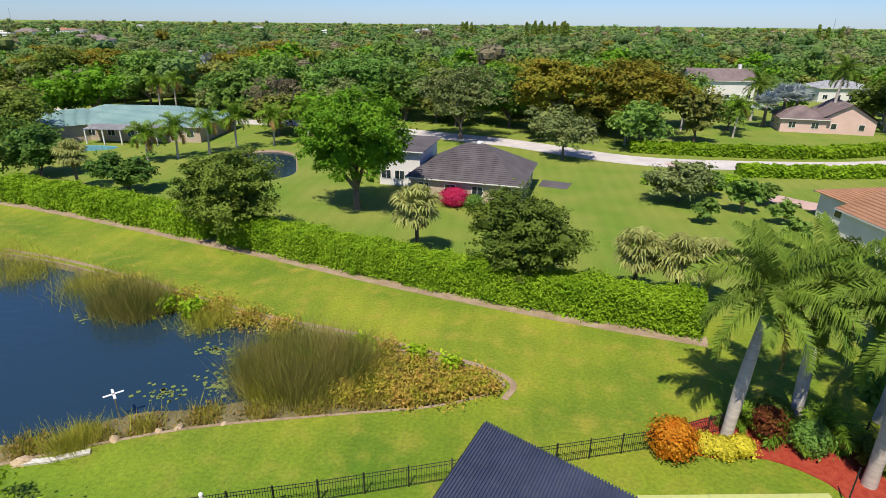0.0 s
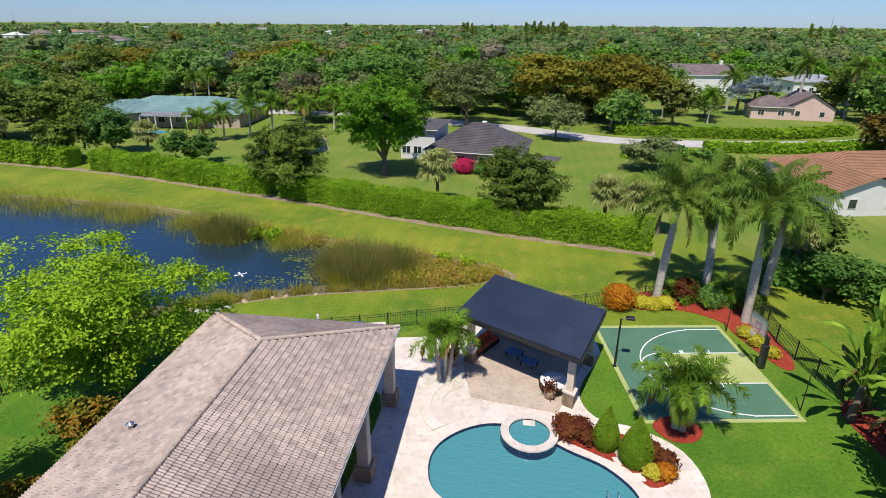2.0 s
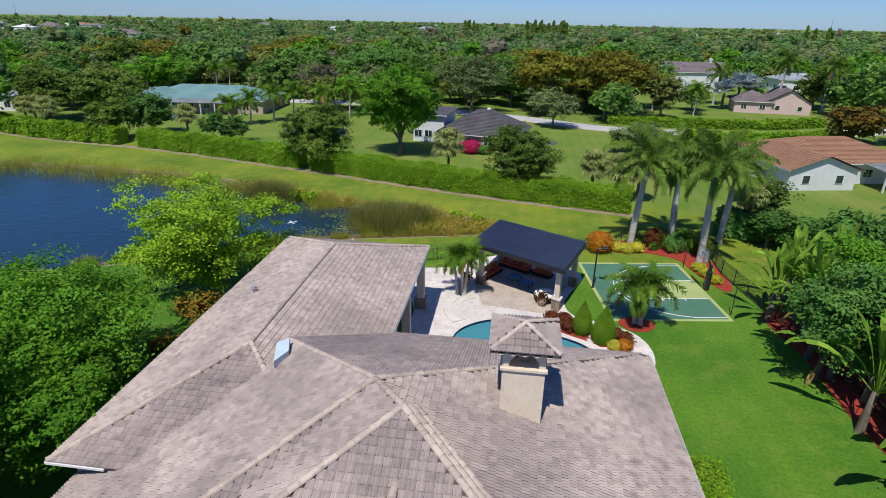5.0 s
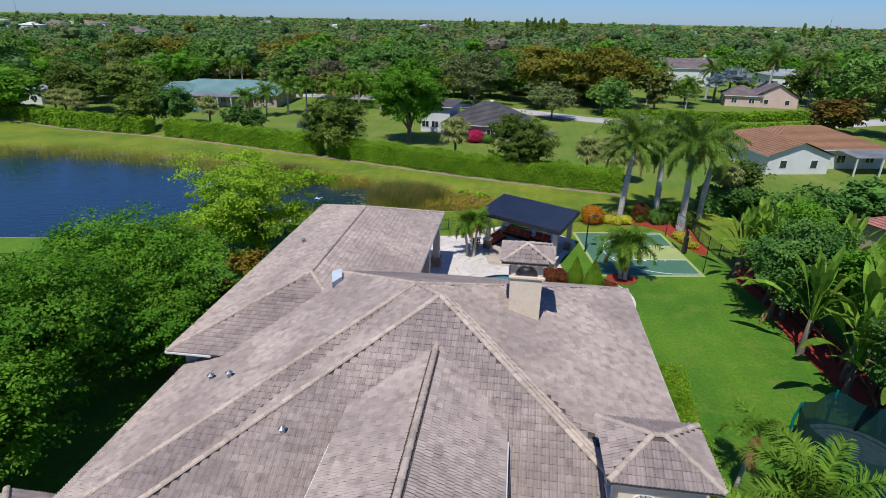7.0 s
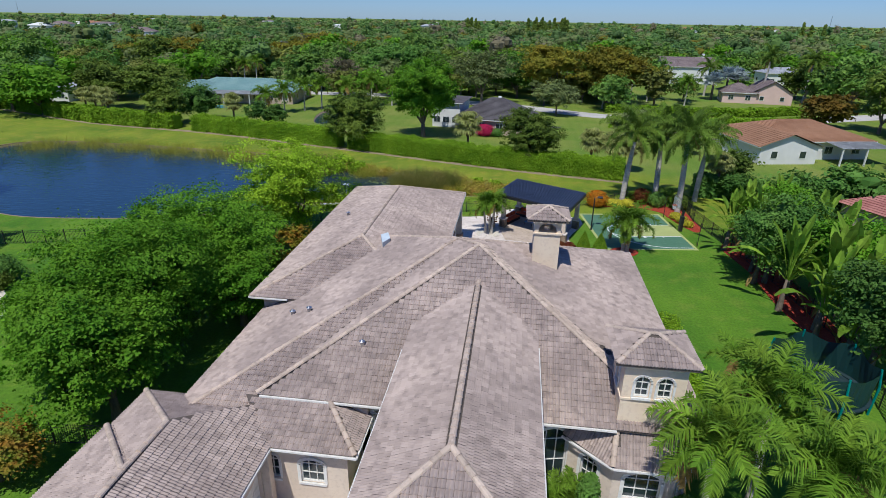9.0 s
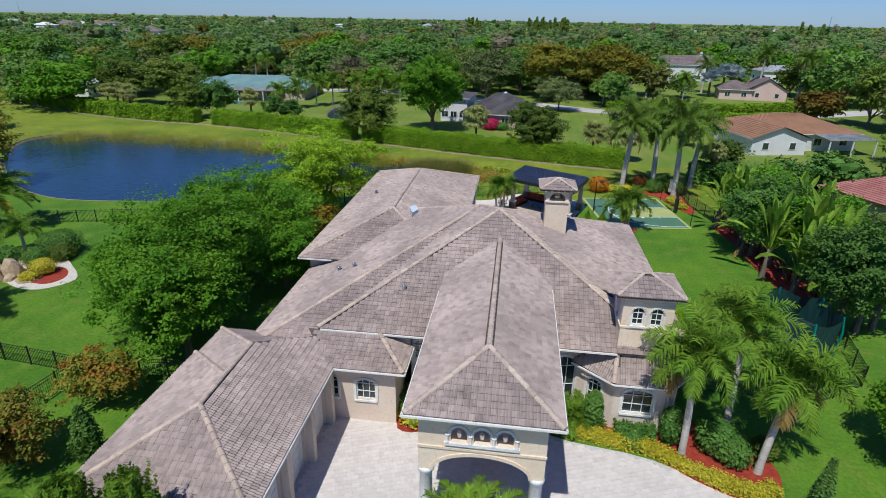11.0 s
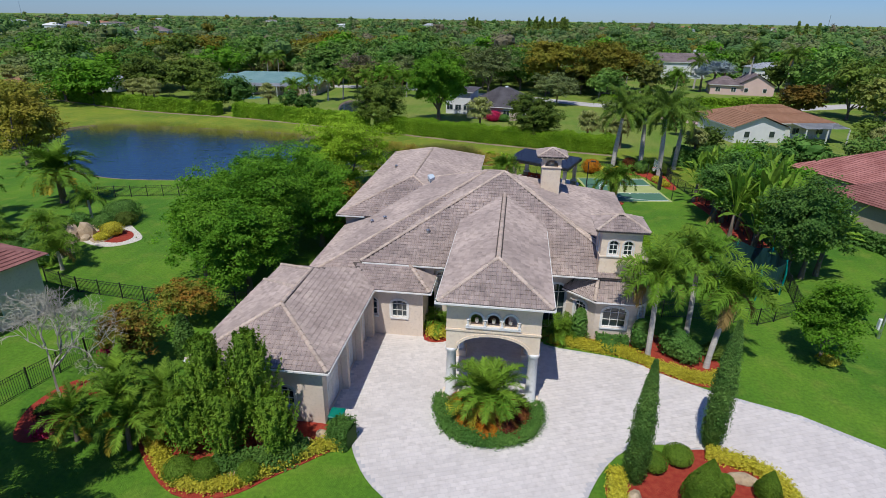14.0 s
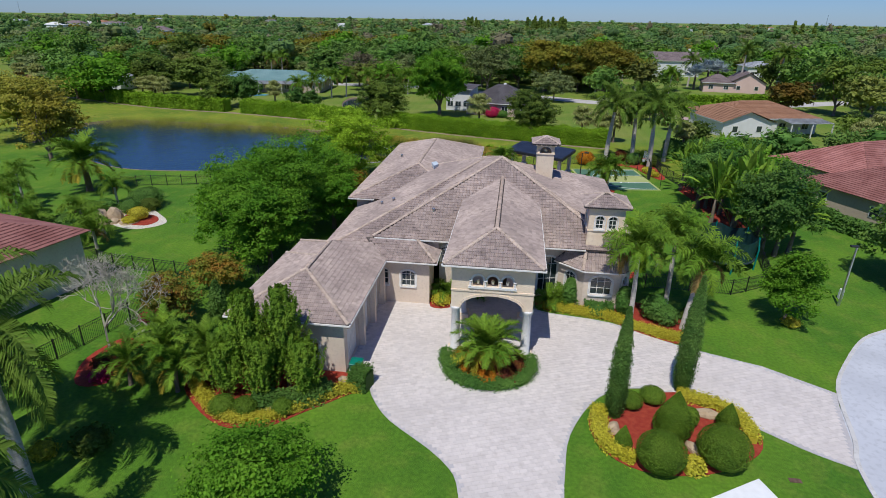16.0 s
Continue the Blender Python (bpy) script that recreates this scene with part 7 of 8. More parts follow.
# ---------------------------------------------------------------- trees near the house
for k, (x, y, h, rx, ry, m_, n, lab) in enumerate((
    (-22.6, 76.0, 10.4, 7.4, 7.0, L_BRIGHT, 42000, "spreading oak with bright fresh spring leaves"),
    (-24.6, 50.8, 10.4, 6.9, 6.4, L_FRESH, 42000, "dense oak with fresh mid green leaves beside the house"),
    (-24.6, 62.0, 9.6, 6.6, 6.4, L_FRESH, 38000, "dense oak with fresh mid green leaves beside the fence"),
    (-19.6, 57.5, 7.4, 3.4, 5.0, L_FRESH, 20000, "small oak with fresh leaves near the west wall"),
    (-28.0, 56.5, 8.6, 5.0, 5.2, L_FRESH, 25000, "broad oak with fresh leaves on the side lawn"),
    (-21.9, 46.3, 8.2, 4.2, 4.2, L_FRESH, 21000, "young oak with fresh leaves by the garage corner"),
    (-29.5, 62.5, 7.6, 4.6, 4.6, L_FRESH, 18000, "rounded oak with fresh leaves by the pond fence"),
    (-26.8, 48.4, 7.6, 3.9, 3.6, L_FRESH, 15000, "low oak with fresh leaves at the edge of the side lawn"))):
    make_tree("live_oak", lab, (x, y, 0), h, rx, ry, 1.4, m_, 301 + 17 * k, n, 0.15, 44, False, 0.28, lobe_size=0.3, reach=(0.2, 0.85), low=-0.85, group="oaks beside the house")
make_tree("lawn_tree", "young oak with dark glossy leaves on the front lawn", (-11.6, 20.6, 0), 4.6, 3.3, 3.0, 0.9, L_FRESH, 305, 16000, 0.115, 26, False, 0.12, lobe_size=0.36)
make_tree("lawn_tree", "young tree with bright leaves on the side lawn", (20.4, 43.2, 0), 6.4, 2.6, 2.5, 0.7, L_FRESH, 306, 12000, 0.125, 26, False, 0.12, lobe_size=0.34)
make_tree("ficus", "dense dark green tree by the east fence", (24.2, 57.8, 0), 9.2, 4.1, 4.2, 1.6, L_DEEP, 307, 20000, 0.17, 34, True, 0.25, lobe_size=0.42)
make_tree("ficus", "dense mid green tree between the paddle palms", (22.9, 71.8, 0), 8.8, 4.0, 4.4, 1.6, L_DEEP, 308, 16000, 0.17, 30, True, 0.22, lobe_size=0.42)
make_tree("ficus", "dense green tree rising over the paddle palms", (26.3, 78.5, 0), 8.0, 3.8, 3.8, 1.4, L_FRESH, 314, 14000, 0.18, 26, True, 0.22, lobe_size=0.4)
make_tree("ficus", "dense green tree rising over the paddle palms", (27.2, 67.0, 0), 8.6, 3.6, 4.2, 1.4, L_FRESH, 315, 14000, 0.18, 26, True, 0.22, lobe_size=0.4)
make_tree("ficus", "shady tree behind the east fence", (33.5, 51.5, 0), 7.6, 3.6, 3.8, 1.4, L_MID, 309, 12000, 0.22, 22, True, 0.22, lobe_size=0.42)
make_tree("mango_tree", "mango tree with red and orange new leaves", (-24.5, 41.2, 0), 3.6, 2.5, 2.2, 0.8, leaf_mat("mango new leaf", (0.36, 0.18, 0.03), (0.19, 0.26, 0.03), 0.1, 1.2), 311, 7000, 0.13, 18, False, 0.1, group="mango trees", lobe_size=0.45)
make_tree("mango_tree", "mango tree with dark red young leaves", (-25.2, 36.0, 0), 4.4, 2.4, 2.4, 0.8, leaf_mat("mango dark leaf", (0.3, 0.15, 0.03), (0.18, 0.27, 0.03), 0.1, 1.2), 312, 8000, 0.13, 20, False, 0.1, group="mango trees", lobe_size=0.45)
for i, (x, y, s) in enumerate(((-20.6, 66, 1.0), (-19.4, 70, 0.9), (-21.5, 71.5, 1.1), (-18.9, 62.3, 0.8))):
    make_tree("croton_bush", "tall croton bush with orange and green leaves", (x, y, 0), 2.6 * s, 1.5 * s, 1.4 * s, 0.3, L_RUST if i % 2 else leaf_mat("croton mixed leaf", (0.4, 0.2, 0.03), (0.2, 0.26, 0.03), 0.1, 1.5), 320 + i, 2600, 0.15, 14, False, 0.08, category="bush", group="crotons under the oaks", lobe_size=0.45)

# bare twiggy tree
root = thing("bare_tree", (-27.2, 32.0, 0), "leafless grey twiggy tree beside the fence", "tree")
bm = bmesh.new()
brng = np.random.default_rng(9)


def branch(p, d, length, r, depth):
    q = p + d * length
    tube([tuple(p), tuple((p + q) / 2 + brng.normal(size=3) * length * 0.05), tuple(q)], [r, r * 0.8, r * 0.6], 4 if depth < 3 else 3, bm)
    if depth < 7:
        for _ in range(3):
            n2 = d + brng.normal(size=3) * 0.72 + np.array((0, 0, 0.12))
            branch(q, n2 / np.linalg.norm(n2), length * brng.uniform(0.62, 0.85), r * 0.71, depth + 1)


branch(np.array((0.0, 0, 0)), np.array((0, 0, 1.0)), 1.9, 0.11, 0)
part("branchwork", bm, L_TWIG, root)

# conifers, topiary and shrubs of the front garden
for i, (x, y, h, r) in enumerate(((-15.9, 29.7, 7.0, 1.6), (-13.7, 29.9, 7.4, 1.65), (-14.7, 28.6, 4.4, 1.3), (-17.0, 28.8, 3.8, 1.2), (-12.3, 29.1, 4.2, 1.3))):
    rng = np.random.default_rng(340 + i)
    root = thing("juniper", (x, y, 0), "tall feathery dark green juniper in the front bed", "juniper", "junipers")
    nb = 190 if h > 6 else 90
    z0 = h * rng.uniform(0.02, 0.93, nb) ** 0.9
    an = rng.uniform(0, 6.28, nb)
    reach_ = r * (1 - z0 / h) ** 0.75 * rng.uniform(0.55, 1.15, nb) + 0.15
    rise = reach_ * rng.uniform(1.2, 2.1, nb) + 0.35
    rise = np.minimum(rise, (h - z0) * 0.85 + 0.15)
    per = 85
    t = rng.uniform(0.25, 1, (nb, per))
    px_ = np.cos(an)[:, None] * reach_[:, None] * t ** 0.8
    py_ = np.sin(an)[:, None] * reach_[:, None] * t ** 0.8
    pz_ = z0[:, None] * 0.93 + rise[:, None] * t ** 1.4
    fat = (0.2 * (1.1 - t))[:, :, None]
    p = (np.stack((px_, py_, pz_), 2) + rng.normal(size=(nb, per, 3)) * fat).reshape(-1, 3)
    p[:, 2] = np.clip(p[:, 2], 0.05, h * 1.02)
    nm_ = np.stack((np.repeat(np.cos(an), per), np.repeat(np.sin(an), per), np.full(nb * per, 0.7)), 1) + rng.normal(size=(nb * per, 3)) * 0.5
    link_mesh("foliage", raw_mesh("foliage", *leaf_quads(p, nm_, rng.uniform(0.055, 0.1, nb * per), rng, 2.8)), L_JUNIPER, root)
    part("trunk", tube([(0, 0, -0.1), (0, 0, h * 0.85)], [0.16, 0.04], 7), BARK, root)
blob_plant("italian_cypress", "slim upright clipped cypress beside the drive", (5.8, 30.2, 0), 0.46, 0.46, 7.2, L_CYPRESS, 351, 13000, 0.08, "cypress", "slim cypresses", "column")
blob_plant("italian_cypress", "slim upright clipped cypress beside the drive", (10.35, 33.3, 0), 0.5, 0.5, 7.9, L_CYPRESS, 352, 14500, 0.08, "cypress", "slim cypresses", "column")
blob_plant("italian_cypress", "short slim cypress by the side fence", (-21.9, 36.9, 0), 0.55, 0.55, 3.4, L_CYPRESS, 353, 1800, 0.16, "cypress", "slim cypresses", "column")
for x, y, r, h, shape, n, lab in ((7.5, 26.3, 1.2, 2.1, "round", 4200, "large clipped round topiary ball in mulch"), (10.8, 27.1, 1.3, 2.15, "round", 4600, "large clipped round topiary ball in mulch"), (8.75, 29.0, 1.05, 2.9, "cone", 3800, "clipped teardrop topiary bush in mulch"),
                                  (12.0, 30.0, 0.62, 1.7, "cone", 1500, "small clipped cone topiary in mulch"), (5.85, 27.5, 0.5, 1.5, "cone", 1300, "small clipped cone topiary in mulch"), (6.9, 31.2, 0.7, 0.9, "round", 1200, "low clipped mound shrub"), (8.3, 31.9, 0.75, 0.9, "round", 1200, "low clipped mound shrub"), (9.9, 29.9, 0.5, 1.2, "round", 900, "low clipped mound shrub"),
                                  (-13.2, 27.6, 0.6, 0.9, "round", 900, "low clipped mound shrub"), (-15.3, 27.3, 0.75, 0.95, "round", 1000, "low clipped mound shrub"), (-16.6, 27.2, 0.8, 1.0, "round", 1000, "low clipped mound shrub")):
    blob_plant("topiary", lab, (x, y, 0.03), r, r, h, L_TOPIARY, int(100 * (x + 40)), int(n * 2.2), 0.062, "topiary", "topiary of the front beds", shape)
for x, y, r, h in ((7.1, 75.1, 0.75, 2.7), (8.5, 74.1, 0.9, 2.95)):
    blob_plant("arborvitae", "clipped egg shaped arborvitae in red mulch", (x, y, 0.03), r, r, h, L_CONE, int(x * 100), 6000, 0.075, "shrub", "egg shaped shrubs by the pool", "cone")
for i, (x, y, r, h, m_) in enumerate(((5.0, 75.6, 0.6, 1.0, L_REDBUSH), (5.8, 75.9, 0.6, 1.1, L_REDBUSH), (4.9, 76.2, 0.55, 1.0, L_REDBUSH), (6.2, 75.3, 0.5, 0.9, L_REDBUSH), (9.5, 74.6, 0.5, 0.9, L_REDBUSH), (10.0, 73.9, 0.55, 1.0, L_REDBUSH), (9.2, 73.2, 0.4, 0.7, L_YELLOW), (9.9, 73.2, 0.5, 0.8, L_ORANGE), (9.0, 75.6, 0.55, 0.9, L_REDBUSH),
                                      (10.4, 92.0, 1.15, 2.0, L_ORANGE), (12.3, 92.6, 0.8, 0.8, L_YELLOW), (13.3, 92.4, 0.8, 0.8, L_YELLOW), (14.3, 92.6, 0.7, 0.9, L_YELLOW), (16.1, 94.0, 0.8, 2.0, L_REDBUSH), (19.2, 88.6, 0.6, 0.8, L_YELLOW), (19.6, 87.4, 0.6, 0.8, L_YELLOW), (20.0, 86.0, 0.5, 0.7, L_YELLOW), (18.0, 93.2, 0.9, 1.8, L_DEEP), (21, 92.5, 0.9, 1.8, L_DARK), (16.8, 95.3, 0.9, 1.7, L_DARK),
                                      (-2.9, 32.9, 0.6, 0.8, L_ORANGE), (-3.6, 33.8, 0.6, 0.8, L_YELLOW), (-0.5, 32.7, 0.6, 0.8, L_REDBUSH), (0.2, 33.6, 0.5, 0.8, L_REDBUSH), (-1.7, 32.3, 0.6, 0.8, L_ORANGE), (-3.5, 34.8, 0.5, 0.7, L_ORANGE), (0.2, 34.6, 0.5, 0.7, L_REDBUSH),
                                      (-5.9, 42.3, 0.7, 0.8, L_YELLOW), (10.6, 42.4, 0.9, 1.9, L_DEEP), (11.3, 41.7, 0.8, 1.5, L_DEEP), (4.2, 43.2, 0.45, 2.6, L_DEEP), (8.3, 42.7, 0.5, 2.4, L_DEEP), (6.3, 42.5, 0.7, 0.7, L_DEEP), (13.2, 42.4, 0.6, 1.1, L_DARK),
                                      (-41.8, 56.7, 0.95, 1.3, L_YELLOW), (-42.0, 55.4, 0.7, 0.7, L_YELLOW), (-42.6, 59.8, 1.1, 1.4, L_DARK), (-43.6, 61, 1.6, 2.2, L_DEEP), (-43.9, 58.4, 1.0, 1.5, L_DEEP), (-6.4, 134.6, 1.7, 2.2, L_MAGENTA), (-4.0, 134.4, 1.2, 1.5, L_DEEP), (-26.4, 30.2, 0.6, 0.8, L_REDBUSH), (-25.6, 29, 0.6, 0.7, L_MAGENTA), (-27.2, 36.3, 0.6, 0.6, L_MAGENTA), (20.8, 42.9, 0.6, 0.6, L_YELLOW), (-24, 22.5, 0.6, 0.8, L_YELLOW), (-22, 23.5, 0.9, 1.0, L_DARK))):
    blob_plant("flowering_shrub" if m_ is L_MAGENTA else "shrub", {id(L_REDBUSH): "dark red leaved croton shrub in mulch", id(L_YELLOW): "golden leaved shrub in mulch", id(L_ORANGE): "bright orange croton shrub in mulch", id(L_MAGENTA): "shrub covered in magenta flowers"}.get(id(m_), "leafy dark green shrub"), (x, y, 0.02), r, r, h, m_, 400 + i, int(1500 * max(r, 0.6) * max(h, 0.8)), 0.13)
for i, (x, y, s) in enumerate(((17.3, 93.9, 1), (19.4, 94.6, 1.2), (14.9, 95.0, 0.8), (-3.6, 43.6, 0.7), (3.4, 43.9, 0.9), (2.6, 43.3, 0.8), (-5.6, 43.5, 0.95))):
    palm("areca_palm", "low clump of feathery palm leaves", (x, y, 0), 0.35, 0.1, FOX, (5, 7, 5, 0), 450 + i, 0, size=0.75 * s, group="areca clumps")
hedge_run("hedge", "curving low golden leaved border hedge", smooth_line([(2.2, 42.9), (5, 42.3), (7.2, 41.85), (9.2, 40.5), (11.5, 39.45), (12.8, 39.8)], 5), 0.27, 0.5, L_YELLOW, 501, 900, 0.09)
hedge_run("hedge", "low golden border hedge before the junipers", smooth_line([(-9.4, 30.5), (-10.6, 29.9), (-12.1, 28.5), (-13.9, 26.95), (-16.3, 26.75), (-18.9, 28.7), (-20.3, 30.4)], 5), 0.25, 0.48, L_YELLOW, 502, 850, 0.09)
hedge_run("hedge", "low golden border hedge along the island bed", smooth_line([(5.0, 30.6), (4.8, 28.6), (5.2, 27.3), (6.4, 26.5)], 5), 0.25, 0.48, L_YELLOW, 503, 850, 0.09)
hedge_run("hedge", "low golden border hedge behind the island bed", smooth_line([(9.9, 32.6), (12.2, 31.8), (13.2, 30.3), (13.0, 28.9)], 5), 0.27, 0.48, L_YELLOW, 504, 850, 0.09)
hedge_run("hedge", "short golden hedge between topiary balls", [(8.7, 26.3), (9.7, 26.6)], 0.35, 0.5, L_YELLOW, 505, 480, 0.13)
hedge_run("hedge", "low clipped green ring hedge of the round bed", smooth_line([(-4.5, 35.2), (-4.4, 33.8), (-3.6, 32.4), (-1.7, 31.8), (0.4, 32.6), (1.0, 33.9), (0.95, 35.2)], 5), 0.38, 0.55, L_DEEP, 506, 1100, 0.075)
hedge_run("hedge", "square clipped green hedge block by the drive", [(-10.0, 30.9), (-8.8, 30.6)], 0.55, 1.25, L_DEEP, 507, 2200, 0.085)
hedge_run("hedge", "curving low dark green hedge beside the junipers", smooth_line([(-15.2, 28.0), (-13.4, 28.2), (-12.0, 29.0), (-11.2, 30)], 5), 0.5, 0.8, L_DEEP, 508, 700, 0.13)
hedge_run("hedge", "clipped green hedge along the east wall", [(10.8, 51), (11.1, 55.5), (11.4, 60.6)], 0.7, 1.9, L_HEDGE, 509, 1500, 0.1)
hedge_run("hedge", "low hedge beside the front bay wall", [(5.4, 42.9), (7.6, 42.9)], 0.3, 0.7, L_DEEP, 510, 500, 0.12)

# the long hedge between the back lawn and the neighbours
HL = smooth_line([(x, y + 1.75) for x, y in HEDGE], 5)


def hedge_part(x0, x1):
    return [p for p in HL if x0 <= p[0] <= x1]


hedge_run("hedge", "long clipped bright green boundary hedge", hedge_part(-30, 16), 1.25, 2.75, L_HEDGE, 520, 1700, 0.145, ragged=0.24)
hedge_run("hedge", "long clipped bright green boundary hedge beyond the pond", hedge_part(-66, -30), 1.25, 2.75, L_HEDGE, 521, 950, 0.19, ragged=0.24)
hedge_run("hedge", "far end of the clipped green boundary hedge", hedge_part(-136, -66), 1.3, 2.8, L_HEDGE, 522, 420, 0.3, ragged=0.2)
hedge_run("hedge", "clipped hedge along the far street", smooth_line([(22, 172.5), (38, 171.5), (56, 173), (72, 180)], 5), 1.3, 1.7, L_HEDGE, 523, 220, 0.45)
hedge_run("hedge", "clipped hedge on the near side of the far street", smooth_line([(36, 157), (52, 158.5), (70, 164)], 5), 1.1, 1.5, L_HEDGE, 524, 220, 0.45)
hedge_run("hedge", "clipped hedge before the rust roofed house", smooth_line([(20, 150), (28, 148), (33, 151)], 4), 1.0, 1.3, L_HEDGE, 525, 220, 0.4)
hedge_run("hedge", "dark hedge behind the court", smooth_line([(24, 100), (34, 97), (45, 97), (60, 101)], 4), 1.4, 2.6, L_DEEP, 526, 320, 0.4)
hedge_run("hedge", "clipped hedge before the maroon roofed house", smooth_line([(33.5, 72), (36, 66), (39.5, 60)], 4), 0.8, 1.5, L_DEEP, 527, 500, 0.25)

# ---------------------------------------------------------------- trees beyond the hedge
def mid_tree(label, x, y, h, r, m_, seed, leaves=3600, leaf=0.6, lobes=16, trunk=0.25, name="tree", core=True, ls=0.42):
    return make_tree(name, label, (x, y, 0), h, r, r * 0.92, h * trunk, m_, seed, leaves, leaf, lobes, core, None, None, "tree", "trees beyond the hedge", -0.6, lobe_size=ls)


mid_tree("dense dark green tree standing in the hedge", -28.0, 118.6, 11.0, 6.4, L_DARK, 601, 20000, 0.21, 30, 0.1, ls=0.3)
mid_tree("dense dark rounded tree standing in the hedge", 2.2, 110.8, 10.2, 5.5, L_DARK, 602, 20000, 0.2, 30, 0.1, ls=0.3)
mid_tree("tall bright green tree on the neighbour's lawn", -18.2, 131.0, 16.8, 8.6, L_FRESH, 603, 22000, 0.26, 36, 0.14, ls=0.28)
mid_tree("dark round tree by the hedge", -50.5, 133.1, 6.8, 4.0, L_DEEP, 604, 5000, 0.3, 12, 0.1)
mid_tree("clipped round dark green tree by the hedge", -69.0, 139.2, 8.6, 4.9, L_DEEP, 605, 6500, 0.32, 16, 0.05)
mid_tree("dark tree standing in the hedge", -72, 131.5, 8.5, 3.8, L_DARK, 606, 5000, 0.34, 12, 0.1)
mid_tree("large dark green tree behind the hedge", -87, 152, 12.2, 8.5, L_DARK, 607, 9000, 0.42, 18, 0.15)
mid_tree("large dark green tree behind the hedge", -98, 147, 11.2, 8.0, L_DARK, 608, 8000, 0.42, 18, 0.15)
mid_tree("large open crowned oak by the street", -10, 178, 15.4, 10.5, L_GREY, 609, 9000, 0.4, 22, 0.18, core=False, ls=0.34)
mid_tree("broad dark green tree across the canal", -38, 207, 14, 13.5, L_DEEP, 610, 9000, 0.6, 20, 0.15)
mid_tree("spreading rusty gold tree beyond the street", 8, 188, 15.5, 10, L_RUST, 611, 8500, 0.5, 20, 0.25)
mid_tree("spreading rusty gold tree beyond the street", 24, 187, 16.3, 11, L_RUST, 612, 9000, 0.5, 20, 0.25)
mid_tree("spreading rusty gold tree among houses", -92, 268, 15, 18, L_RUST, 613, 9000, 0.7, 22, 0.2)
mid_tree("rusty gold tree behind the teal roofed house", -140, 228, 14.5, 12, L_RUST, 614, 7000, 0.65, 18, 0.2)
mid_tree("rusty gold tree behind the teal roofed house", -122, 224, 14.5, 11, L_RUST, 615, 7000, 0.65, 18, 0.2)
mid_tree("small round grey green tree by the street", 9.2, 163.6, 8.0, 5.4, L_GREY, 616, 5000, 0.34, 14, 0.25, core=False)
mid_tree("round olive tree on the far lawn", 22.8, 140.5, 6.0, 4.5, L_GREY, 617, 6000, 0.3, 14, 0.12)
mid_tree("weeping tree by the far lawn", 36, 182, 11, 4.5, L_OLIVE, 618, 2500, 0.6, 14, 0.15)
mid_tree("orange brown flowering tree by the far street", 68, 160, 7.5, 6.2, leaf_mat("orange brown leaf", (0.2, 0.12, 0.02), (0.15, 0.14, 0.025), 0.1), 619, 3500, 0.55, 14, 0.12)
mid_tree("golden weeping tree on the pond's far shore", -71, 78.5, 11.4, 5.2, leaf_mat("golden willow leaf", (0.33, 0.31, 0.035), (0.42, 0.37, 0.05), 0.1), 620, 9000, 0.28, 16, 0.12, core=False)
mid_tree("pale twiggy tree by the canal", -52, 186, 11, 7, L_PINKISH, 621, 4500, 0.36, 16, 0.25, core=False, ls=0.34)
mid_tree("pale twiggy tree by the canal", -38, 188, 11.5, 7, L_GREY, 622, 4800, 0.38, 16, 0.25, core=False, ls=0.34)
mid_tree("olive green tree by the canal road", -66, 196, 11, 7.5, L_MID, 623, 3500, 0.65, 16, 0.2)
mid_tree("small tree beside the far garage", 29.5, 137, 4.6, 2.5, L_MID, 624, 1200, 0.4, 10, 0.2)
mid_tree("small tree on the far lawn", 28, 144, 4.2, 2.0, L_MID, 625, 1000, 0.4, 10, 0.2)
for i, (x, y) in enumerate(((31, 126), (34, 141), (24, 133), (33, 133.5))):
    mid_tree("small citrus tree on the far lawn", x, y, 3.2, 1.7, L_MID, 630 + i, 800, 0.35, 9, 0.2)

# loose woodland: copies of a few grown trees
protos = []
for i, (m_, h, r, n, lf) in enumerate([(m_, h, r, n, lf) for n, lf in ((2300, 0.5), (800, 0.75)) for m_, h, r in ((L_MID, 10, 6), (L_DARK, 11, 6.5), (L_DEEP, 10, 6), (L_OLIVE, 9.5, 6), (L_GREY, 9, 5.5), (L_FRESH, 11, 7.5), (L_MID, 12, 5.5))]):
    protos.append((mid_tree(("leafy green tree", "dark leafy tree", "deep green tree", "olive toned tree", "pale grey green tree", "broad fresh green tree", "tall green tree", "leafy green tree", "dark leafy tree", "deep green tree", "olive toned tree", "pale grey green tree", "fresh green tree", "tall green tree")[i] + " in the neighbourhood", -240 - 10 * i, 260 + 7 * i, h, r, m_, 650 + i, n, lf, 18, 0.14, ls=0.38), h, r))
wr = np.random.default_rng(41)
street = smooth_line([(-150, 200), (-100, 196), (-70, 190), (-40, 190), (-20, 183), (0, 176), (20, 165.3), (38, 164), (64, 168), (95, 182), (140, 205)], 6)
CLEAR = [(-100, 134, -50, 160), (-34, 160, 6, 172), (-24, 116, 32, 162), (-56, 138, -30, 166), (-96, 150, -56, 178), (28, 172, 76, 194), (36, 116, 64, 142), (-136, 150, -112, 170), (46, 246, 112, 268), (-12, 312, 14, 334), (-195, 345, -160, 370), (34, 62, 56, 86), (-112, 255, -96, 275), (36, 142, 74, 172), (50, 168, 78, 216), (-92, 156, -60, 182)]
OPEN = [(62, 256, 13, 0.74), (68, 197, 12, 0.8), (100, 262, 10, 0.8), (6, 322, 6, 0.85), (-8, 328, 7, 0.85), (-76, 166, 20, 0.84), (-124, 161, 10, 0.85)]


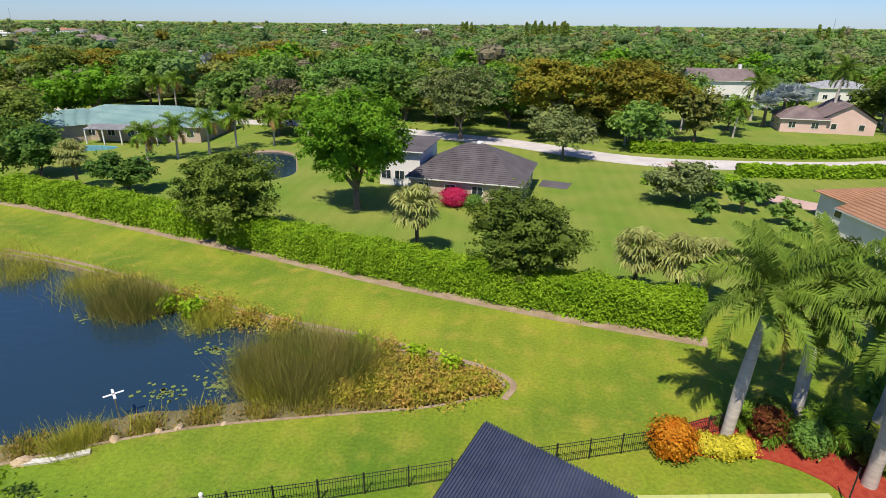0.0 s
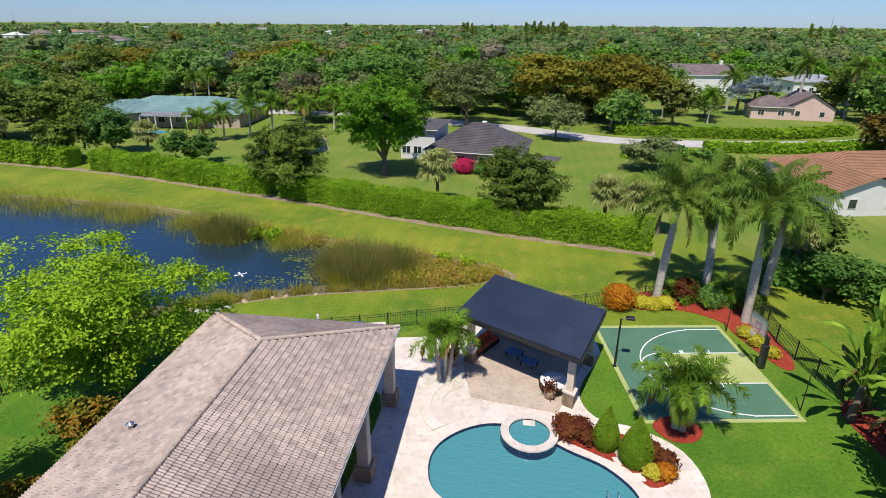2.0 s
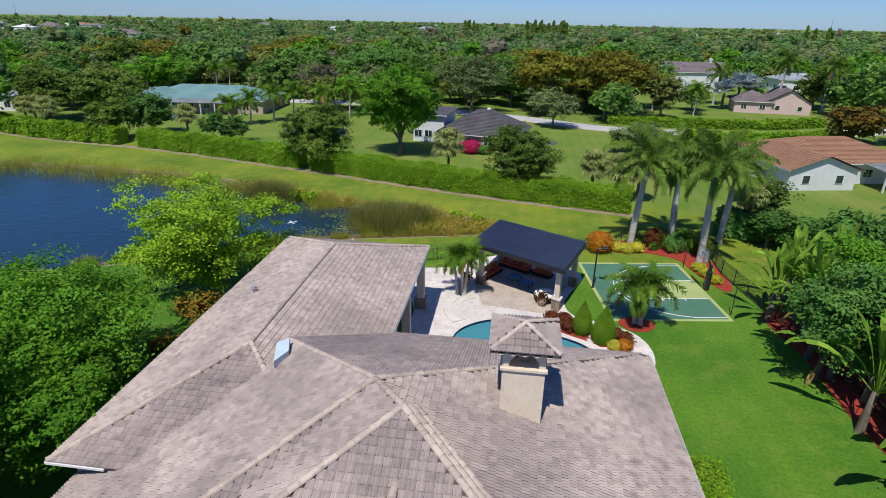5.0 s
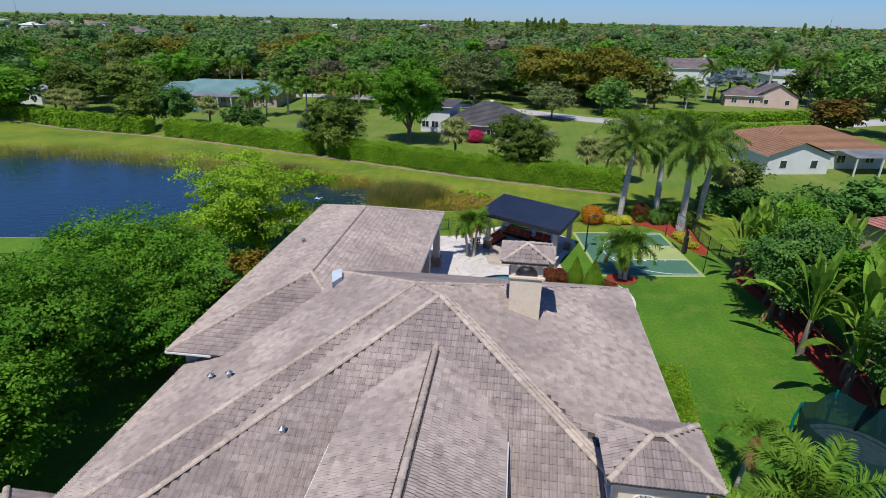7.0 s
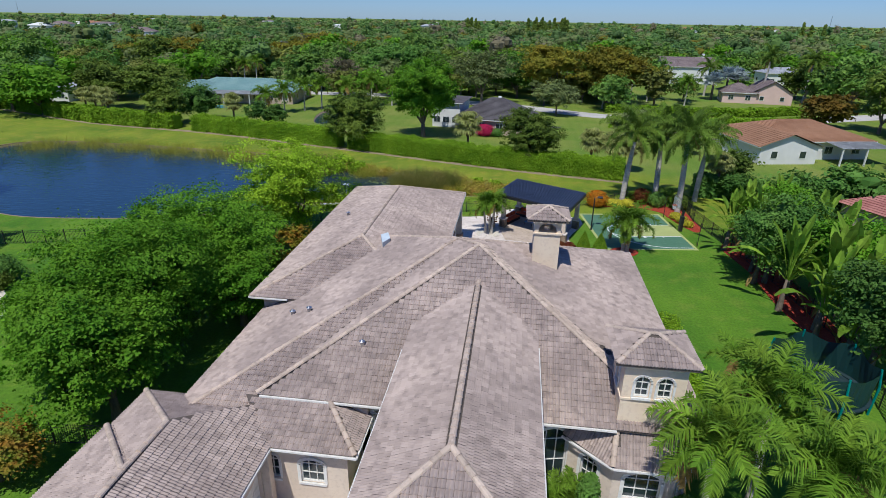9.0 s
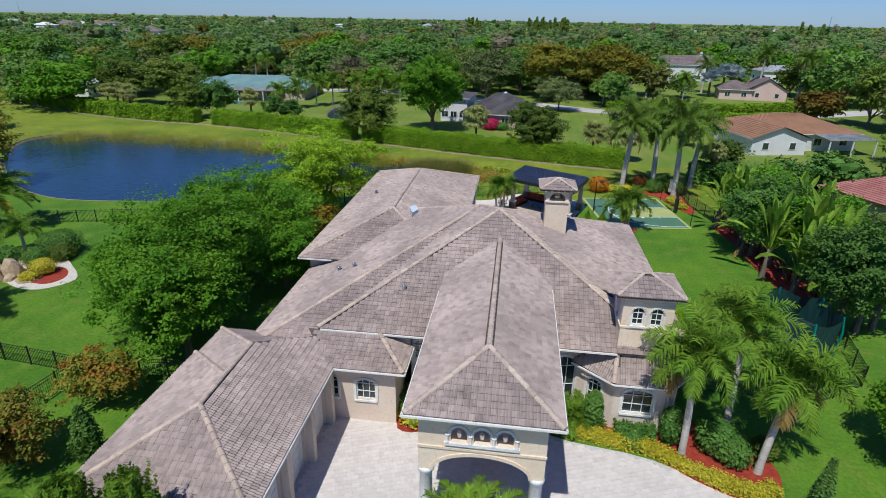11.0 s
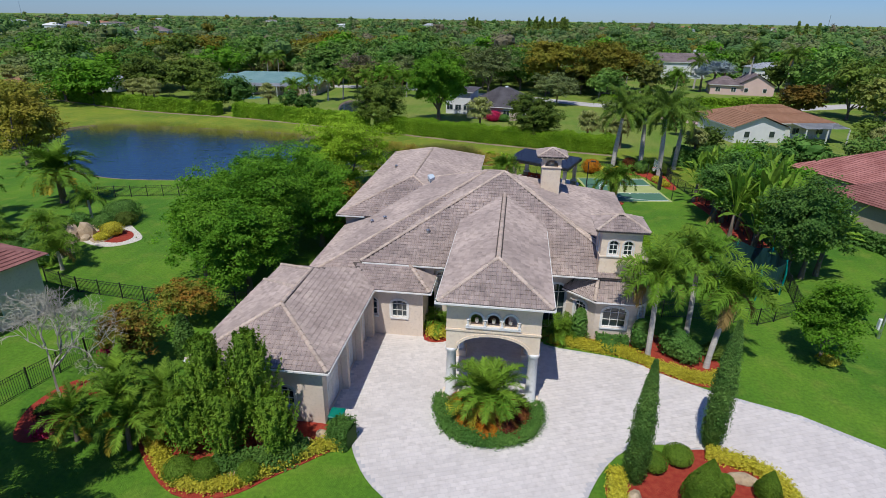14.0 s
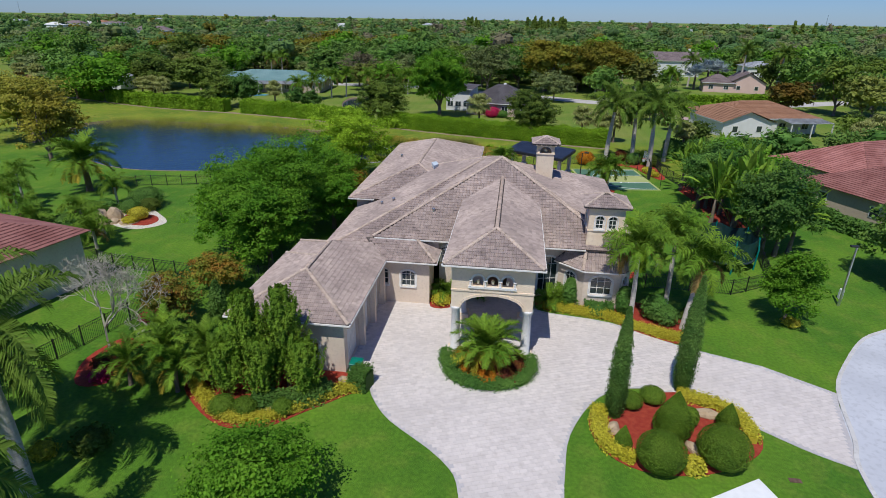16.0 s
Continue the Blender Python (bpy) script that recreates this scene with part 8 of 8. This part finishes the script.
def is_clear(x, y, r):
    for x0, y0, x1, y1 in CLEAR:
        if x0 - r * 0.5 < x < x1 + r * 0.5 and y0 - r * 0.5 < y < y1 + r * 0.5:
            return False
    for hx, hy, half, near_by in OPEN:
        f = (y - 50) / (hy - 50)
        if near_by < f < 1.03 and abs(x - 1 - (hx - 1) * f) < half + r * 0.4:
            return False
    return all(math.hypot(x - p[0], y - p[1]) > 3.6 + r * 0.7 for p in street)


spots = []
for _ in range(20000):
    if len(spots) >= 285:
        break
    a, d = radians(wr.uniform(-46, 33)), 30 + 260 * math.sqrt(wr.uniform(0.18, 1.0))
    x, y = d * math.sin(a), 20 + d * math.cos(a)
    if y < 136 and x < 22 or y < 88 or (x > 0 and y < 98):
        continue
    if y < 150 and -66 < x < 20:
        continue
    s = wr.uniform(0.8, 1.4)
    if is_clear(x, y, 5 * s) and all(math.hypot(x - q[0], y - q[1]) > 3.3 * (s + q[2]) for q in spots):
        spots.append((x, y, s))
for k, (x, y, s) in enumerate(spots):
    ob, h, r = protos[(k * 5 + int(wr.integers(0, 3))) % 7 + (7 if y > 225 else 0)]
    copy_thing(ob, pose(x, y, 0, 0, 0, wr.uniform(0, 360)) @ Matrix.Diagonal((s, s, s * wr.uniform(0.8, 1.15), 1)))
mid_tree("large drooping olive gold tree by the pond", -84, 90, 13.0, 9.0, leaf_mat("olive gold leaf", (0.28, 0.29, 0.035), (0.4, 0.37, 0.055), 0.1), 690, 18000, 0.26, 34, 0.1, ls=0.3)
for x, y, s in ((-94, 82, 1.0), (-96, 100, 1.0), (-100, 72, 1.1), (-72, 60, 0.8), (-78, 66, 0.7), (-105, 110, 1.0), (-68, 50, 0.7), (-75, 45, 0.9), (33, 90, 0.7), (40, 92, 0.8), (48, 92, 0.75), (30, 104, 0.6), (56, 96, 0.8), (66, 92, 0.9), (28, 96, 0.5), (62, 118, 0.6), (70, 108, 0.9), (30, 84, 0.6), (60, 84, 0.8), (66, 72, 0.9)):
    ob, h, r = protos[int(wr.integers(0, 3))]
    copy_thing(ob, pose(x, y, 0, 0, 0, wr.uniform(0, 360)) @ Matrix.Diagonal((s, s, s * 0.9, 1)))

# distant canopy to the horizon: one leafy sheet for each tone
fr = np.random.default_rng(99)
# extra blue in these leaf colours stands in for distance haze
tones = [leaf_mat("woodland " + nm, a, b, 0.0, 0.02, 0.3, 0.13) for nm, a, b in (
    ("green", (0.11, 0.205, 0.055), (0.17, 0.27, 0.07)), ("dark green", (0.075, 0.14, 0.045), (0.125, 0.2, 0.06)), ("deep green", (0.085, 0.18, 0.055), (0.135, 0.235, 0.07)), ("olive", (0.145, 0.195, 0.06), (0.205, 0.25, 0.085)),
    ("grey green", (0.17, 0.21, 0.08), (0.23, 0.265, 0.1)), ("light green", (0.13, 0.24, 0.06), (0.185, 0.3, 0.075)), ("rust", (0.22, 0.185, 0.025), (0.2, 0.2, 0.03)), ("dull brown", (0.19, 0.17, 0.1), (0.25, 0.22, 0.13)))]
bins = [[] for _ in tones]
d = 185.0
while d < 2700:
    for a in np.arange(-47.5, 33.5, 1.75):
        an, dd = radians(a + fr.uniform(-0.8, 0.8)), d * fr.uniform(0.97, 1.04)
        x, y = dd * math.sin(an), 30 + dd * math.cos(an)
        big = min(1.5, 0.8 + d / 2500)
        r, h = (fr.uniform(5.5, 10.5) if d < 560 else fr.uniform(4.6, 9.0)) * big, fr.uniform(7.5, 11.5) * (1 if d < 900 else 1.2) * (1.5 if fr.random() < 0.1 else 1)
        if not is_clear(x, y, r) or any(math.hypot(x - q[0], y - q[1]) < 6 for q in spots if d < 300):
            continue
        n = 330 if d < 320 else 170 if d < 560 else 55 if d < 1000 else 26
        k = int(fr.choice(len(tones), p=(0.26, 0.06, 0.12, 0.2, 0.14, 0.14, 0.04, 0.04)))
        p, nrm, lc, lr = crown_points(fr, r, r, h * 0.42, n, 9 if d < 560 else 6, -0.5, 0.42 if d < 560 else 0.5)
        p = p + np.array((x, y, h * 0.6))
        bins[k].append(leaf_quads(p, nrm, fr.uniform(0.7, 1.3, len(p)) * (0.75 if d < 320 else 1.05 if d < 560 else 1.6 if d < 1000 else 2.4), fr, 1.3))
        v, f = crown_core(lc, lr, (r, r, h * 0.42), fr, 0.8)
        bins[k].append((v + np.array((x, y, h * 0.58)), f))
    d *= 1.042
for m_, b in zip(tones, bins):
    if b:
        tagged(link_mesh("woodland", raw_mesh("woodland", *join_vf(b)), m_), "distant green tree canopy reaching the horizon", "woodland", kind="stuff")
# tall casuarinas on the skyline
ca = []
for k in range(34):
    an = radians(fr.uniform(3.3, 7.2)) if k < 26 else radians(-1.8 + fr.uniform(-0.5, 0.5)) if k < 31 else radians(27 + fr.uniform(-0.8, 0.8))
    dd = fr.uniform(760, 830)
    x, y, h = dd * math.sin(an) - 40, 30 + dd * math.cos(an), fr.uniform(15, 24)
    n = 190
    z = fr.uniform(0.1, 1, n) ** 0.8
    aa = fr.uniform(0, 6.28, n)
    rr = 4.2 * (0.3 + 0.7 * (1 - z)) * fr.uniform(0.1, 1.1, n)
    p = np.stack((x + rr * np.cos(aa), y + rr * np.sin(aa), z * h), 1)
    ca.append(leaf_quads(p, np.stack((np.cos(aa), np.sin(aa), np.full(n, 0.5)), 1), fr.uniform(1.2, 2.2, n), fr, 1.8))
tagged(link_mesh("casuarina_row", raw_mesh("casuarina_row", *join_vf(ca)), L_DARK), "row of tall dark feathery pines on the skyline", "pines", kind="stuff")

# ---------------------------------------------------------------- pond plants
pr = np.random.default_rng(17)


def blades(centres, spread, n, h, w, rng, tilt=0.3):
    """Tall thin blades growing from patches."""
    c = np.array(centres, float)
    k = rng.integers(0, len(c), n)
    p = c[k, :2] + rng.normal(size=(n, 2)) * (c[k, 2:3] * spread)
    ang = rng.uniform(0, 6.28, n)
    hh = h * rng.uniform(0.5, 1.15, n)
    t = rng.normal(size=(n, 2)) * tilt * hh[:, None]
    side = np.stack((np.cos(ang), np.sin(ang)), 1) * w
    z0 = np.full((n, 1), -0.45)
    v = np.stack((np.hstack((p - side, z0)), np.hstack((p + side, z0)), np.hstack((p + t + side * 0.25, (hh - 0.3)[:, None])), np.hstack((p + t - side * 0.25, (hh - 0.3)[:, None]))), 1).reshape(-1, 3)
    return v, np.arange(4 * n).reshape(n, 4)


def stuff_mesh(name, vf, m_, label, category):
    return tagged(link_mesh(name, raw_mesh(name, *vf), m_), label, category, kind="stuff")


stuff_mesh("reeds", blades([(-13, 97.5, 1.7), (-11, 96.6, 1.6), (-14.5, 96, 1.4), (-9.5, 97.2, 1.4), (-12, 95, 1.2), (-30.5, 103.5, 1.4), (-28.5, 103, 1.2)], 0.75, 24000, 2.2, 0.017, pr, 0.4), L_REED, "tall brownish green rushes standing in the pond", "reeds")
stuff_mesh("reeds", blades([(-12.5, 95.2, 1.4), (-9, 95.6, 1.6), (-14, 94.6, 1.0), (-22, 102.5, 1.6), (-44, 108.5, 2.5), (-50, 110.5, 3), (-58, 111, 3), (-66, 112, 3), (-36, 107, 2), (-74, 112.5, 3), (-82, 110, 3), (-8, 96.8, 1.6), (-22.4, 87.9, 0.8)], 0.7, 18500, 1.15, 0.017, pr, 0.5), L_REED2, "yellow green marsh grass along the far bank", "reeds")


def leafy_patch(spots_, n, size, h, m_, name, label, category):
    c = np.array(spots_, float)
    k = pr.integers(0, len(c), n)
    p = np.hstack((c[k, :2] + pr.normal(size=(n, 2)) * c[k, 2:3] * 0.55, pr.uniform(-0.3, h, (n, 1))))
    return stuff_mesh(name, leaf_quads(p, pr.normal(size=(n, 3)) * 0.6 + (0, 0, 0.6), pr.uniform(0.5, 1.2, n) * size, pr, 2.0), m_, label, category)


leafy_patch([(-5, 98.6, 1.3), (-7.5, 99.6, 1.2), (-2.5, 97.6, 1.2), (-0.6, 97, 1.0), (-4.5, 96.4, 1.5), (-1.5, 96.2, 1.1), (-6.5, 95.8, 1.2), (-19, 102.7, 1.3), (-22.5, 104, 1.3), (-26, 105, 1.3), (-16, 101.6, 1.2), (-33, 106.8, 1.5), (-7.6, 97.3, 1.2), (-2.5, 95.2, 1.2), (-5, 94.6, 1.1), (0.2, 96.3, 0.7), (-8.5, 94.6, 1.0)], 20000, 0.13, 0.75, L_MARSH, "marsh_plants", "yellow and brown wilting marsh plants", "marsh plants")
leafy_patch([(-9.0, 99.8, 0.7), (-5, 99.2, 0.5), (-24, 103.2, 0.9), (-26.5, 103.6, 0.8), (-2.6, 98.2, 0.6), (-8.5, 98.8, 0.6)], 2600, 0.26, 0.9, L_BRIGHT, "marsh_plants", "bright green broad leaved marsh plants", "marsh plants")
shore = [(-25, 87.6, 1.2), (-22, 88.9, 1.1), (-19.5, 90, 1.0), (-16.6, 91.4, 1.1), (-13.5, 92.4, 1.0), (-10.5, 93.2, 1.1), (-7.2, 94.2, 1.1), (-4.2, 95, 1.0), (-28.5, 85.6, 1.1), (-33, 83.2, 1.0), (-38, 80.8, 1.0)]
stuff_mesh("reeds", blades(shore, 0.55, 3800, 0.75, 0.02, pr, 0.5), L_REED2, "sparse yellow green grass tufts on the muddy shore", "reeds")
leafy_patch(shore, 2600, 0.16, 0.0, L_DRY, "reed_litter", "pale brown dead reed litter along the shore", "reed litter")
pad_m = mat("lily pad", (0.12, 0.17, 0.04), (0.2, 0.23, 0.06), 3, rough=0.5)
pv, pf = [], []
for cx, cy, s in ((-17.6, 97.5, 1.3), (-17.4, 94.8, 1.2), (-20.5, 93.2, 1.0), (-22.5, 101, 1.2), (-31, 102, 1.2), (-19.4, 98.4, 1.0)):
    for _ in range(38):
        x, y, r = cx + pr.normal() * s * 0.8, cy + pr.normal() * s * 0.5, pr.uniform(0.1, 0.2)
        o = len(pv)
        pv += [(x - r, y, -0.3), (x, y - r, -0.3), (x + r, y, -0.3), (x, y + r, -0.3)]
        pf.append((o, o + 1, o + 2, o + 3))
stuff_mesh("lily_pads", (np.array(pv), np.array(pf)), pad_m, "floating lily pads on the pond", "lily pads")

# ---------------------------------------------------------------- pavers and single roof tiles, last

def paver_field(name, loop, holes, step, gap, z, m_, host_name, near, angle=0.0, thick=0.012):
    """Pavers in running bond over an outline; those in the near box become pieces of their own, the rest one joined part."""
    xs, ys = [p[0] for p in loop], [p[1] for p in loop]
    host = bpy.data.objects[host_name]
    shapes, singles = [], []
    ca_, sa_ = math.cos(angle), math.sin(angle)
    ox, oy = sum(xs) / len(xs), sum(ys) / len(ys)
    R = max(max(xs) - min(xs), max(ys) - min(ys)) * 0.75
    r = 0
    pts = []
    v = -R
    while v < R:
        us = np.arange(-R + (step[0] / 2 if r % 2 else 0), R, step[0])
        pts.append(np.stack((us, np.full(len(us), v)), 1))
        v += step[1]
        r += 1
    pts = np.concatenate(pts)
    wx, wy = ox + pts[:, 0] * ca_ - pts[:, 1] * sa_, oy + pts[:, 0] * sa_ + pts[:, 1] * ca_
    ok = np.ones(len(wx), bool)
    for du, dv in ((-0.45, -0.45), (0.45, -0.45), (0.45, 0.45), (-0.45, 0.45)):
        qx, qy = wx + (du * step[0]) * ca_ - (dv * step[1]) * sa_, wy + (du * step[0]) * sa_ + (dv * step[1]) * ca_
        ok &= inside(qx, qy, loop)
        for hloop in holes:
            ok &= ~inside(qx, qy, hloop)
    wx, wy = wx[ok], wy[ok]
    a, b = step[0] / 2 - gap, step[1] / 2 - gap
    bv = np.array([(-a, -b, 0), (a, -b, 0), (a, b, 0), (-a, b, 0), (-a, -b, thick), (a, -b, thick), (a, b, thick), (-a, b, thick)])
    bv = np.stack((bv[:, 0] * ca_ - bv[:, 1] * sa_, bv[:, 0] * sa_ + bv[:, 1] * ca_, bv[:, 2]), 1)
    bf = np.array([(4, 5, 6, 7), (0, 1, 5, 4), (1, 2, 6, 5), (2, 3, 7, 6), (3, 0, 4, 7)])
    sel = inside(wx, wy, [(near[0], near[1]), (near[2], near[1]), (near[2], near[3]), (near[0], near[3])])
    one = raw_mesh(name, bv, bf)
    one.materials.append(m_)
    count = 0
    for x, y in zip(wx[sel], wy[sel]):
        if count < 300:
            o = new(name, one)
            o.parent = host
            o.location = (x, y, z)
            count += 1
        else:
            shapes.append((bv + (x, y, z), bf))
    jit = np.random.default_rng(5).uniform(-0.002, 0.003, len(wx))
    shapes += [(bv + (x, y, z + j), bf) for x, y, j in zip(wx[~sel], wy[~sel], jit[~sel])]
    ob = link_mesh(name + "_field", raw_mesh(name + "_field", *join_vf(shapes)), m_, host)
    tagged(ob, kind="stuff")


paver_field("paver", DRIVE, [rounded(BEDS["bed_round"], 3)], (0.4, 0.27), 0.005, 0.033, PAVER, "driveway", (-3.5, 24, 2.6, 30.5), 0.35)
paver_field("paving_stone", PATIO, [inset(POOL, -0.36), [(0.8, 73), (5.2, 73), (5.2, 77.6), (0.8, 77.6)]], (0.6, 0.6), 0.005, 0.037, TRAVERTINE, "patio", (-3, 76, 3.5, 82), 0.2)
for k, (o, m) in enumerate(PART_TILES[:300]):
    t = new("roof_tile", tile_me)
    t.parent = house
    t.matrix_parent_inverse = house.matrix_world.inverted()
    t.matrix_basis = Matrix(((m[0][0], m[0][1], m[0][2], o[0]), (m[1][0], m[1][1], m[1][2], o[1]), (m[2][0], m[2][1], m[2][2], o[2]), (0, 0, 0, 1)))
